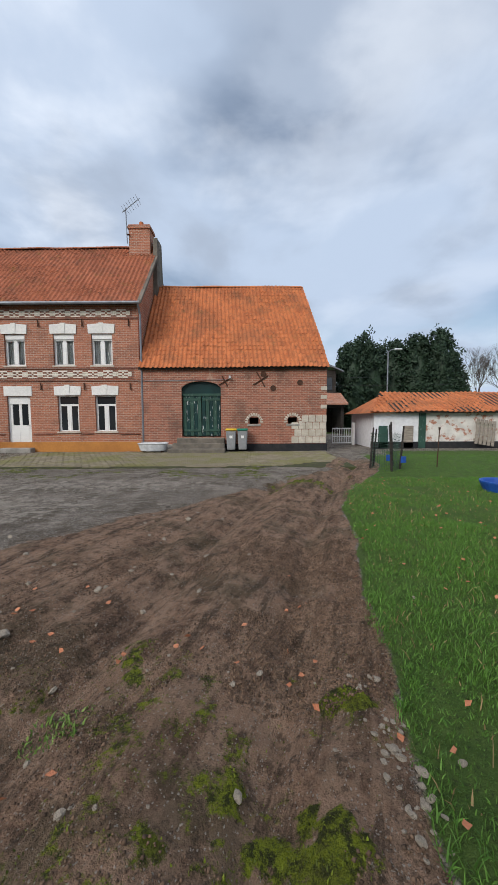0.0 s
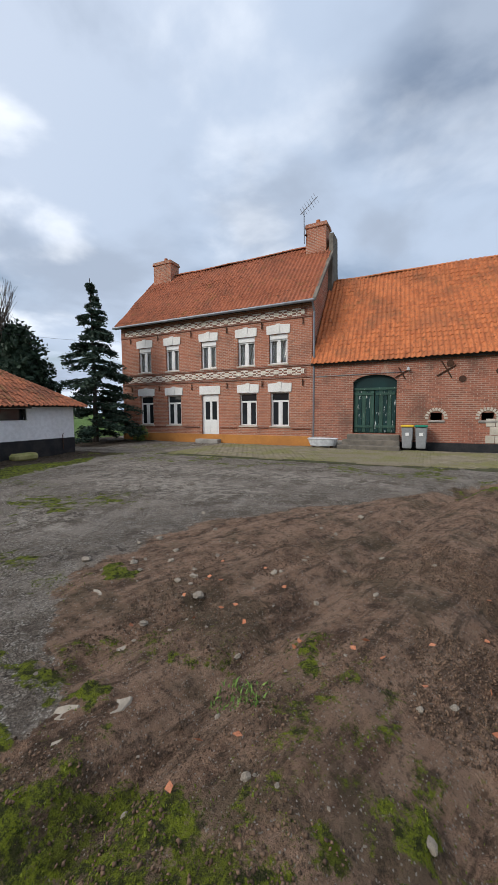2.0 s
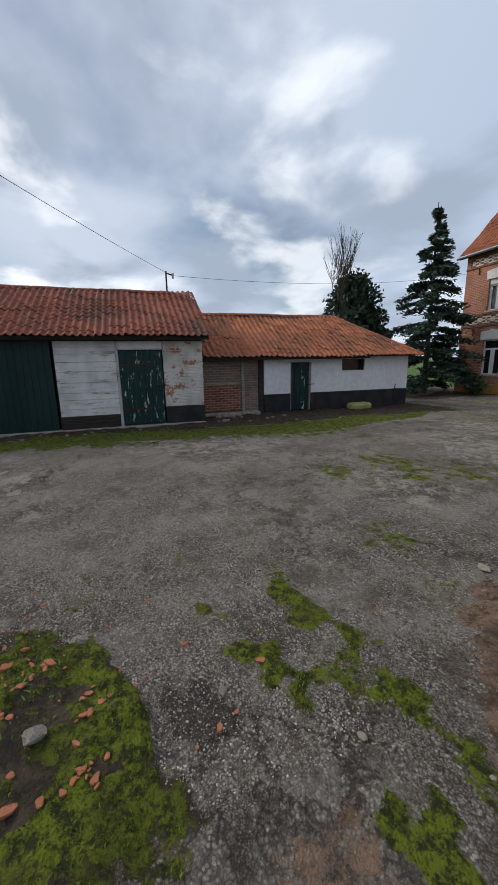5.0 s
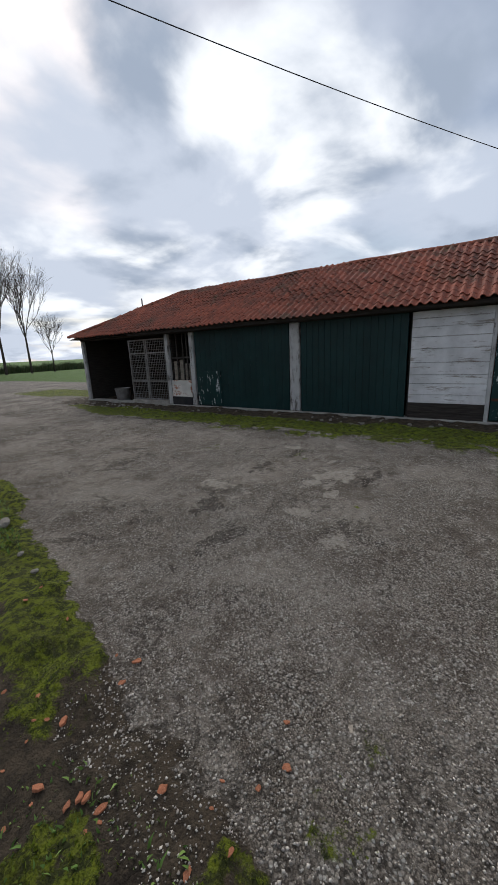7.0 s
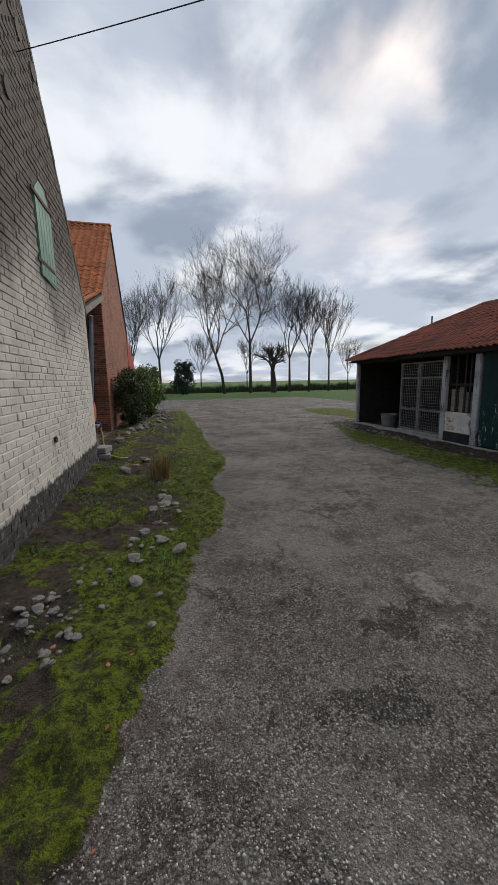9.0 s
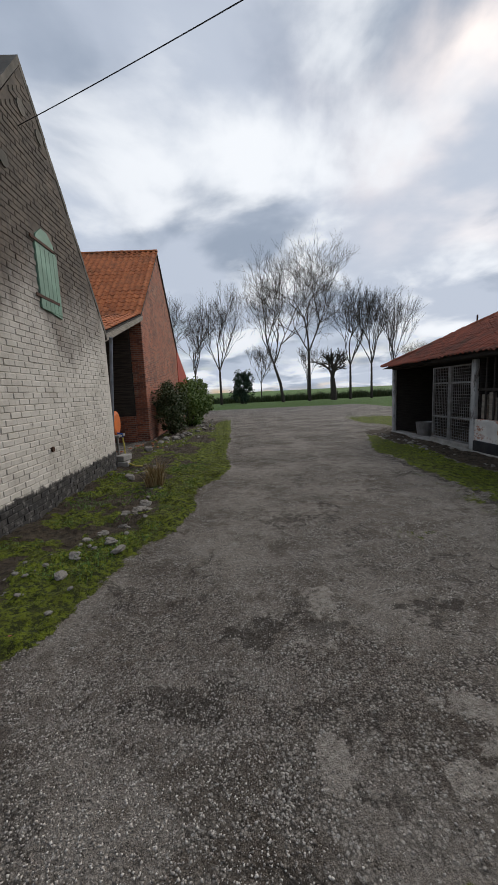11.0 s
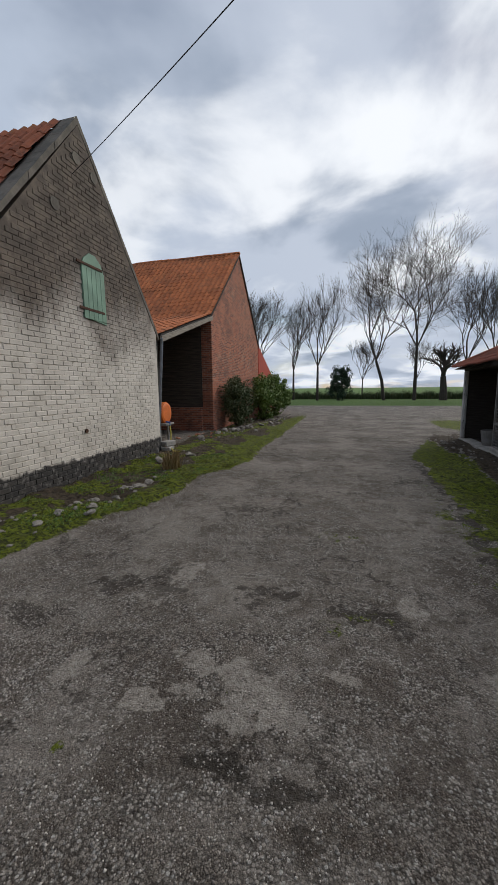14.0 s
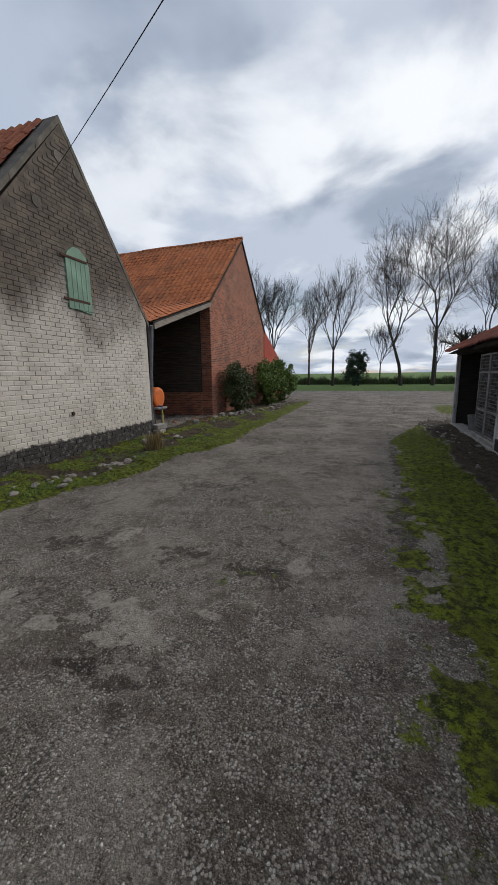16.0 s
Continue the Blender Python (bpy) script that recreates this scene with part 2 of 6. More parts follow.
M["paver"] = paver_mat()
M["grey_slab"] = plain("pale_slab", (0.40, 0.35, 0.28), (0.26, 0.22, 0.18), 6, 0.95, bump=0.6)
M["house_tile"] = tilework("house_tile", (0.42, 0.14, 0.07), (0.32, 0.105, 0.055), (0.10, 0.05, 0.035), (0.30, 0.17, 0.03), 0.45, 0.5)
M["barn_tile"] = tilework("barn_tile", (0.60, 0.20, 0.075), (0.44, 0.14, 0.055), (0.16, 0.075, 0.045), (0.25, 0.16, 0.05), 0.3, 0.55)
M["shed_tile"] = tilework("shed_tile", (0.36, 0.105, 0.06), (0.22, 0.07, 0.045), (0.075, 0.05, 0.04), (0.14, 0.12, 0.05), 0.3, 0.75)
M["low_tile"] = tilework("low_tile", (0.50, 0.18, 0.085), (0.32, 0.11, 0.06), (0.08, 0.05, 0.04), (0.34, 0.22, 0.06), 0.5, 0.75)


def chipped(name, paint, under, lo, hi, rough=0.6, stretch=(5, 5, 1.2)):
    k = Kit(name, rough)
    c = k.mix(k.noise(2.0, 6, 0.6, 0.3, 0.75), paint, tuple(x * 0.65 for x in paint))
    c = k.mix(k.noise(2.2, 8, 0.75, lo, hi, stretch), c, under)
    return k.finish(c, k.noise(18, 5, 0.6, None, None, (3, 3, 0.4)), 0.25, 0.006)


M["green_paint"] = chipped("green_paint", (0.008, 0.034, 0.034), (0.36, 0.40, 0.40), 0.72, 0.75, 0.45)
M["green_old"] = chipped("green_peeling", (0.008, 0.038, 0.037), (0.46, 0.50, 0.49), 0.575, 0.60, 0.5)
M["green_barn"] = chipped("green_faded", (0.035, 0.085, 0.065), (0.36, 0.40, 0.36), 0.58, 0.68)
M["hatch"] = chipped("pale_green_hatch", (0.20, 0.33, 0.24), (0.34, 0.38, 0.32), 0.6, 0.75)
M["white_plank"] = chipped("white_plank_paint", (0.72, 0.72, 0.72), (0.26, 0.23, 0.20), 0.54, 0.64, 0.85, (1, 0.9, 6))
M["white_post"] = chipped("white_post_paint", (0.50, 0.50, 0.49), (0.10, 0.09, 0.08), 0.5, 0.62, 0.85, (3, 3, 0.9))
M["peeling_brick"] = chipped("whitewashed_brick", (0.70, 0.67, 0.62), (0.36, 0.16, 0.10), 0.53, 0.60, 0.95, (1, 1, 1.5))


def glass():
    k = Kit("window_glass", 0.04)
    k.b.inputs["Specular IOR Level"].default_value = 0.6
    return k.finish((0.02, 0.023, 0.026))


M["glass"] = glass()


def gable_paint(name, joints):
    # lime paint below, bare weathered brick above, run-down streaks between
    k = Kit(name, 0.92)
    geo = k.N.new("ShaderNodeNewGeometry").outputs["Position"]
    s = k.N.new("ShaderNodeSeparateXYZ"); k.L.new(geo, s.inputs[0])
    big = k.noise(0.55, 6, 0.65, None, None, None, geo)
    streak = k.noise(1.3, 8, 0.75, None, None, (1, 1.2, 0.6), geo)
    h = k.math("ADD", s.outputs[2], k.math("MULTIPLY", k.math("ADD", big, streak), -2.6))
    wear = k.ramp(h, -0.5, 1.1)
    white = k.mix(k.noise(2.2, 6, 0.7, 0.4, 0.75, None, geo), (0.66, 0.61, 0.54), (0.48, 0.44, 0.38))
    bare = k.mix(k.noise(3.5, 6, 0.7, 0.35, 0.7, None, geo), (0.085, 0.07, 0.058), (0.17, 0.135, 0.105))
    c = k.mix(wear, white, bare)
    c = k.mix(k.math("MULTIPLY", k.noise(6, 5, 0.75, 0.58, 0.72, (1, 1, 0.4), geo), 0.55), c, (0.24, 0.20, 0.16))
    low = k.ramp(k.math("ADD", s.outputs[2], k.math("MULTIPLY", k.noise(7, 4, 0.6, None, None, None, geo), 0.22)), 0.50, 0.56)
    c = k.mix(low, k.mix(k.noise(9, 4, 0.7, 0.5, 0.7, None, geo), (0.025, 0.025, 0.026), (0.16, 0.15, 0.14)), c)
    if joints: c = k.mix(0.06, c, (0.16, 0.14, 0.12))
    else: c = k.mix(k.math("MULTIPLY", k.math("ADD", k.rnd(), k.island()), 0.13), c, (0.2, 0.17, 0.14))
    return k.finish(c, k.noise(30, 4, 0.6, None, None, None, geo), 0.5, 0.006)


M["gable"] = gable_paint("gable_brick", False)
M["gable_joint"] = gable_paint("gable_joint", True)


def leaves(name, a, b, rough=0.6):
    k = Kit(name, rough)
    return k.finish(k.mix(k.island(), a, b))


M["grass"] = leaves("grass_blade", (0.055, 0.14, 0.02), (0.13, 0.27, 0.045))
M["weed"] = leaves("weed_leaf", (0.08, 0.16, 0.03), (0.17, 0.26, 0.06))
M["straw"] = leaves("dead_grass", (0.36, 0.27, 0.13), (0.22, 0.15, 0.07))
M["conifer"] = leaves("conifer_spray", (0.014, 0.032, 0.018), (0.03, 0.055, 0.03))
M["spruce"] = leaves("spruce_needles", (0.016, 0.036, 0.024), (0.045, 0.075, 0.05))
M["shrub"] = leaves("shrub_leaf", (0.05, 0.10, 0.02), (0.19, 0.26, 0.06))
M["shrub_dark"] = leaves("shrub_dark_leaf", (0.03, 0.06, 0.022), (0.11, 0.12, 0.05))
M["gravel"] = leaves("gravel_chips", (0.12, 0.10, 0.083), (0.60, 0.55, 0.485), 0.95)
M["moss_leaf"] = leaves("moss_leaf", (0.035, 0.052, 0.008), (0.20, 0.25, 0.02))
M["moss_block"] = plain("moss_block", (0.24, 0.25, 0.08), (0.36, 0.33, 0.15), 5, 0.95, bump=0.6)
M["soil_joint"] = plain("mossy_joint", (0.07, 0.08, 0.03), (0.05, 0.045, 0.03), 4, 0.95, bump=0.5)
M["clod"] = leaves("mud_clod", (0.06, 0.04, 0.028), (0.21, 0.135, 0.09), 0.95)


def ground_mat():
    k = Kit("ground_surface", 0.95)
    mud, grass, moss, soil = k.attr("mud"), k.attr("grass"), k.attr("moss"), k.attr("soil")
    pale, damp = k.attr("pale"), k.attr("damp")
    def cells(scale):
        v = k.N.new("ShaderNodeTexVoronoi"); v.inputs["Scale"].default_value = scale
        k.L.new(k.tc.outputs["Object"], v.inputs[0])
        s = k.N.new("ShaderNodeSeparateColor"); k.L.new(v.outputs["Color"], s.inputs[0])
        return v.outputs["Distance"], s.outputs[0], s.outputs[1]
    # packed grit: two sizes of pebble with dark gaps
    d1, a1, b1 = cells(80)
    d2, a2, b2 = cells(150)
    big = k.mix(k.ramp(a1, 0.1, 1.0), (0.135, 0.113, 0.092), (0.52, 0.465, 0.40))
    big = k.mix(k.ramp(b1, 0.86, 0.93), big, (0.62, 0.59, 0.54))
    small = k.mix(k.ramp(a2, 0.1, 1.0), (0.115, 0.093, 0.075), (0.47, 0.405, 0.335))
    pick = k.noise(6, 7, 0.75, 0.42, 0.60)
    gr = k.mix(pick, big, small)
    gap = k.mix(pick, k.ramp(d1, 0.40, 0.68), k.ramp(d2, 0.45, 0.72))
    gr = k.mix(k.math("MULTIPLY", gap, 0.75), gr, (0.035, 0.028, 0.022))
    wide = k.noise(0.8, 9, 0.72, 0.44, 0.62)
    gr = k.mix(k.math("MULTIPLY", wide, 0.5), gr, (0.43, 0.38, 0.325))
    gr = k.mix(k.math("MULTIPLY", k.noise(1.5, 10, 0.78, 0.50, 0.60), 0.55), gr, (0.095, 0.072, 0.053))
    # thin dark cracks and seams of washed-out fines
    seam = k.math("ABSOLUTE", k.math("SUBTRACT", k.noise(0.9, 8, 0.68), 0.5))
    seam = k.math("MULTIPLY", k.ramp(seam, 0.022, 0.0), k.noise(0.7, 3, 0.5, 0.45, 0.6))
    gr = k.mix(k.math("MULTIPLY", seam, 0.75), gr, (0.045, 0.036, 0.028))
    hard = k.mix(k.noise(24, 6, 0.75, 0.35, 0.7), (0.52, 0.465, 0.40), (0.30, 0.26, 0.215))
    edge = k.noise(5, 9, 0.8)
    def mask(v, width=2.4):
        return k.ramp(k.math("ADD", v, k.math("MULTIPLY", k.math("SUBTRACT", edge, 0.5), width)), 0.42, 0.62)
    gr = k.mix(k.math("MULTIPLY", mask(pale, 3.6), 0.85), gr, hard)
    gr = k.mix(k.math("MULTIPLY", mask(damp, 3.6), 0.7), gr, (0.04, 0.032, 0.024))
    rot = k.N.new("ShaderNodeMapping"); rot.inputs["Rotation"].default_value = (0, 0, radians(22))
    k.L.new(k.tc.outputs["Object"], rot.inputs[0])
    streaks = k.noise(1.6, 9, 0.72, 0.44, 0.58, (3.6, 0.6, 1), rot.outputs[0])
    md = k.mix(k.noise(3.2, 10, 0.78, 0.42, 0.60), (0.33, 0.205, 0.138), (0.11, 0.066, 0.043))
    md = k.mix(k.math("MULTIPLY", streaks, 0.7), md, (0.40, 0.265, 0.185))
    furrow = k.noise(2.2, 8, 0.7, 0.53, 0.62, (3.2, 0.5, 1), rot.outputs[0])
    md = k.mix(k.math("MULTIPLY", furrow, 0.75), md, (0.06, 0.04, 0.026))
    md = k.mix(k.math("MULTIPLY", k.noise(30, 6, 0.75, 0.5, 0.62), 0.4), md, (0.30, 0.21, 0.15))
    md = k.mix(k.math("MULTIPLY", k.noise(0.9, 8, 0.7, 0.50, 0.60), 0.6), md, (0.075, 0.062, 0.034))
    md = k.mix(k.math("MULTIPLY", k.noise(9, 9, 0.8, 0.52, 0.60), 0.6), md, (0.042, 0.030, 0.020))
    md = k.mix(k.math("MULTIPLY", k.ramp(b2, 0.955, 0.97), 0.8), md, (0.40, 0.36, 0.31))
    ms = k.mix(k.noise(16, 8, 0.8, 0.44, 0.57), (0.195, 0.235, 0.015), (0.034, 0.042, 0.008))
    ms = k.mix(k.math("MULTIPLY", k.noise(3, 6, 0.7, 0.45, 0.65), 0.6), ms, (0.085, 0.085, 0.018))
    gs = k.mix(k.noise(5, 7, 0.75, 0.35, 0.68), (0.065, 0.125, 0.022), (0.11, 0.18, 0.038))
    so = k.mix(k.noise(11, 7, 0.75, 0.35, 0.65), (0.035, 0.026, 0.018), (0.12, 0.09, 0.06))
    c = k.mix(mask(mud), gr, md)
    c = k.mix(mask(soil), c, so)
    c = k.mix(mask(grass, 1.2), c, gs)
    c = k.mix(mask(moss), c, ms)
    # near-black speckle over all zones: shade of small cavities, put into the colour
    c = k.mix(k.math("MULTIPLY", k.noise(26, 8, 0.8, 0.52, 0.63), 0.6), c, (0.025, 0.02, 0.015))
    h = k.math("ADD", k.math("MULTIPLY", k.noise(9, 8, 0.75), 1.0), k.math("MULTIPLY", k.noise(60, 5, 0.8), 0.5))
    h = k.math("SUBTRACT", h, k.math("MULTIPLY", gap, 0.16))
    return k.finish(c, h, 1.0, 0.07)


M["ground"] = ground_mat()


# ---- building helpers ----
def part(name, bm, material, parent=None, label="", kind=""):
    me = bpy.data.meshes.new(name)
    if isinstance(bm, tuple):
        me.from_pydata(*bm)
    else:
        bm.to_mesh(me); bm.free()
    for mt in (material if isinstance(material, (list, tuple)) else [material]):
        me.materials.append(M[mt])
    ob = new(name, me)
    if parent is not None: ob.parent = parent
    return tagged(ob, label=label, kind=kind)


def thing(name, label, category, at=(0, 0, 0), group="", kind=""):
    e = new(name)
    e.empty_display_size = 0.2
    e.location = at
    return tagged(e, label, category, group, kind)


def box(bm, a, b, bevel=0.0, turn=None):
    """A box between two corners, with an optional bevel and a matrix."""
    a, b = Vector(a), Vector(b)
    ret = bmesh.ops.create_cube(bm, size=1.0)
    vs = ret["verts"]
    m = Matrix.Translation((a + b) / 2) @ Matrix.Diagonal((*(b - a), 1))
    bmesh.ops.transform(bm, matrix=m, verts=vs)
    if bevel:
        es = list({e for v in vs for e in v.link_edges})
        r = bmesh.ops.bevel(bm, geom=es, offset=bevel, segments=1, affect="EDGES")
        vs = list({v for f in r["faces"] for v in f.verts} | {v for v in vs if v.is_valid})
    if turn is not None: bmesh.ops.transform(bm, matrix=turn, verts=vs)
    return bm


def bx(a, b, bevel=0.0, turn=None):
    return box(bmesh.new(), a, b, bevel, turn)


def tube(bm, pts, r, sides=6, r2=None):
    """A bent round bar through the points, tapering from r to r2."""
    pts = [Vector(p) for p in pts]
    r2 = r if r2 is None else r2
    rings = []
    for i, p in enumerate(pts):
        d = (pts[min(i + 1, len(pts) - 1)] - pts[max(i - 1, 0)]).normalized()
        s = d.cross(Vector((0, 0, 1)) if abs(d.z) < 0.9 else Vector((1, 0, 0))).normalized()
        u = s.cross(d)
        rr = r + (r2 - r) * i / max(1, len(pts) - 1)
        rings.append([bm.verts.new(p + (s * math.cos(2 * math.pi * j / sides) + u * math.sin(2 * math.pi * j / sides)) * rr) for j in range(sides)])
    for a, b in zip(rings, rings[1:]):
        for j in range(sides):
            bm.faces.new((a[j], a[(j + 1) % sides], b[(j + 1) % sides], b[j]))
    bm.faces.new(rings[0][::-1]); bm.faces.new(rings[-1])
    return bm


def prism(poly, axis, lo, hi):
    """A solid from a polygon in the plane across an axis ('x': points are (y, z); 'y': points are (x, z))."""
    bm = bmesh.new()
    def v(p, h):
        return bm.verts.new((h, p[0], p[1]) if axis == "x" else (p[0], h, p[1]) if axis == "y" else (p[0], p[1], h))
    a, b = [v(p, lo) for p in poly], [v(p, hi) for p in poly]
    bm.faces.new(a); bm.faces.new(b[::-1])
    n = len(poly)
    for i in range(n): bm.faces.new((a[i], b[i], b[(i + 1) % n], a[(i + 1) % n]))
    bmesh.ops.recalc_face_normals(bm, faces=bm.faces[:])
    return bm


def holed_wall(axis, u0, u1, z0, z1, face, thick, holes):
    """A wall along x (axis 'x') or y with real openings (u0, u1, z0, z1)."""
    us = sorted({u0, u1, *[h[0] for h in holes], *[h[1] for h in holes]})
    zs = sorted({z0, z1, *[h[2] for h in holes], *[h[3] for h in holes]})
    solid = {}
    for i in range(len(us) - 1):
        for j in range(len(zs) - 1):
            cu, cz = (us[i] + us[i + 1]) / 2, (zs[j] + zs[j + 1]) / 2
            solid[i, j] = not any(h[0] < cu < h[1] and h[2] < cz < h[3] for h in holes)
    bm = bmesh.new()
    cache = {}
    def v(i, j, k):
        if (i, j, k) not in cache:
            d = face + (thick if k else 0)
            cache[i, j, k] = bm.verts.new((us[i], d, zs[j]) if axis == "x" else (d, us[i], zs[j]))
        return cache[i, j, k]
    for (i, j), s in solid.items():
        if not s: continue
        for k in (0, 1):
            bm.faces.new((v(i, j, k), v(i + 1, j, k), v(i + 1, j + 1, k), v(i, j + 1, k)))
        for di, dj, q in ((-1, 0, ((i, j), (i, j + 1))), (1, 0, ((i + 1, j), (i + 1, j + 1))), (0, -1, ((i, j), (i + 1, j))), (0, 1, ((i, j + 1), (i + 1, j + 1)))):
            if not solid.get((i + di, j + dj), False):
                (a, b), (c, d) = q
                bm.faces.new((v(a, b, 0), v(c, d, 0), v(c, d, 1), v(a, b, 1)))
    bmesh.ops.recalc_face_normals(bm, faces=bm.faces[:])
    return bm


TILE_MESH = {}


def tile_shape(w, l):
    """One S-shaped clay tile, its lower edge at the origin, running up along y."""
    prof = [(0.0, 0.012), (0.12, 0.036), (0.28, 0.048), (0.44, 0.036), (0.60, 0.006), (0.80, -0.004), (1.06, 0.012)]
    v, f = [], []
    n = len(prof)
    for y, lift in ((0, 0.016), (l * 1.12, 0.0)):
        v += [((px - 0.5) * w, y, pz + lift) for px, pz in prof]
    v += [((px - 0.5) * w, 0.0, pz) for px, pz in prof]
    for i in range(n - 1):
        f.append((i, i + 1, n + i + 1, n + i))
        f.append((2 * n + i, 2 * n + i + 1, i + 1, i))
    return v, f


def roof_tiles(parent, material, low, along, up, nu, nv, near=0, keep=None, wobble=0.012, rnd=None, taper=0.0):
    """Rows of clay tiles: low is the lower corner, along and up span the slope; the first `near` rows' worth are single parts."""
    rnd = rnd or random.Random(5)
    low, along, up = Vector(low), Vector(along), Vector(up)
    w, l = along.length / nu, up.length / nv
    ax, ay = along.normalized(), up.normalized()
    az = ax.cross(ay).normalized()
    if az.z < 0: ax, low = -ax, low + along; az = ax.cross(ay).normalized()
    tv, tf = tile_shape(w, l)
    shared = bpy.data.meshes.new("roof_tile"); shared.from_pydata(tv, [], tf); shared.materials.append(M[material])
    V, F, singles = [], [], 0
    tva = np.array(tv)
    for j in range(nv):
        for i in range(nu):
            if keep and not keep((i + 0.5) / nu, (j + 0.5) / nv): continue
            sag = 0.05 * noise.noise((i * 0.13 + low.x, j * 0.2, low.y))
            o = low + ax * w * (i + 0.5) * (1 - taper * j / nv) + ay * l * j + az * (0.01 + sag + rnd.uniform(-wobble, wobble) * 0.5) + ay * rnd.uniform(-wobble, wobble)
            a = rnd.uniform(-0.03, 0.03)
            x2, y2 = ax * math.cos(a) + ay * math.sin(a), ay * math.cos(a) - ax * math.sin(a)
            if singles < near:
                m = Matrix((x2, y2, az)).transposed().to_4x4(); m.translation = o
                ob = new("roof_tile", shared); ob.parent = parent; ob.matrix_basis = m
                singles += 1
            else:
                b = len(V)
                P = np.outer(tva[:, 0], x2) + np.outer(tva[:, 1], y2) + np.outer(tva[:, 2], az) + np.array(o)
                V += P.tolist(); F += [tuple(q + b for q in t) for t in tf]
    if V: part("tile_field", (V, [], F), material, parent, kind="stuff")


def ridge_caps(parent, material, a, b, n, r=0.11):
    """A row of half-round ridge tiles, each a piece."""
    a, b = Vector(a), Vector(b)
    d = (b - a) / n
    dn = d.normalized()
    s = dn.cross(Vector((0, 0, 1))).normalized(); u = s.cross(dn)
    bm = bmesh.new()
    g = [[bm.verts.new((x, math.cos(t) * rr, (math.sin(t) * 0.8 - 0.3) * rr)) for t in [math.pi * q / 6 for q in range(7)]] for x, rr in ((0, r * 1.08), (d.length * 1.06, r))]
    for q in range(6): bm.faces.new((g[0][q], g[0][q + 1], g[1][q + 1], g[1][q]))
    bm.faces.new(g[0]); bm.faces.new(g[1][::-1])
    me = bpy.data.meshes.new("ridge_tile"); bm.to_mesh(me); bm.free(); me.materials.append(M[material])
    for i in range(n):
        m = Matrix((dn, s, u)).transposed().to_4x4(); m.translation = a + d * i + Vector((0, 0, 0.04 * noise.noise((i * 0.3, a.x, a.y))))
        ob = new("ridge_tile", me); ob.parent = parent; ob.matrix_basis = m


# ---- ground: one sheet ----
def smooth(a, b, x):
    t = np.clip((x - a) / (b - a), 0, 1)
    return t * t * (3 - 2 * t)


def axis_steps(lo, hi, step, far):
    mid = list(np.arange(lo, hi + 1e-6, step))
    g, out = step, []
    x = hi
    while x < far:
        g *= 1.045 if g < 0.2 else 1.35; x += g; out.append(x)
    g, neg, x = step, [], lo
    while x > -far:
        g *= 1.045 if g < 0.2 else 1.35; x -= g; neg.append(x)
    return np.array(neg[::-1] + mid + out)


def lattice(X, Y, s, seed):
    """Smooth value noise on the plan, -1 to 1."""
    r = np.random.RandomState(seed).uniform(-1, 1, (257, 257))
    u, v = X / s + 1000.3, Y / s + 1000.7
    i, j = np.floor(u).astype(int), np.floor(v).astype(int)
    a, b = u - i, v - j
    a, b = a * a * (3 - 2 * a), b * b * (3 - 2 * b)
    i, j = i % 256, j % 256
    return (r[i, j] * (1 - a) + r[i + 1, j] * a) * (1 - b) + (r[i, j + 1] * (1 - a) + r[i + 1, j + 1] * a) * b


def grass_line(y):
    """The x at which the lawn begins, beside the track."""
    return np.interp(y, [-2, 0.7, 1.2, 1.6, 2.6, 3.9, 5.4, 6.8, 9.0, 11.0], [-0.5, -0.45, -0.35, -0.2, -0.15, 0.25, 0.42, 0.95, 2.3, 3.0])


def verge_line(y):
    """The x of the mossy verge's edge along the white barn's side of the drive."""
    return np.interp(y, [-30, -25, -14, -11, -7.8, -6.9, -5.4, -4.3, -3.56, -2.97, -2.4, -1.75, -1.1, -0.78, -0.54, -0.37, -0.3, 0.2],
                     [-6.6, -6.1, -6.3, -6.3, -6.3, -5.95, -5.88, -5.5, -5.27, -5.1, -4.92, -4.7, -4.6, -4.46, -4.31, -4.0, -3.6, -3.2])


def shed_line(y):
    """The x of the grass strip's edge before the long shed."""
    return np.interp(y, [-16, -13.5, -11.5, -9, -6, -2, 1, 4, 7, 10], [-13.2, -11.4, -10.5, -10.1, -10.15, -10.35, -10.1, -9.7, -10.3, -12.0])


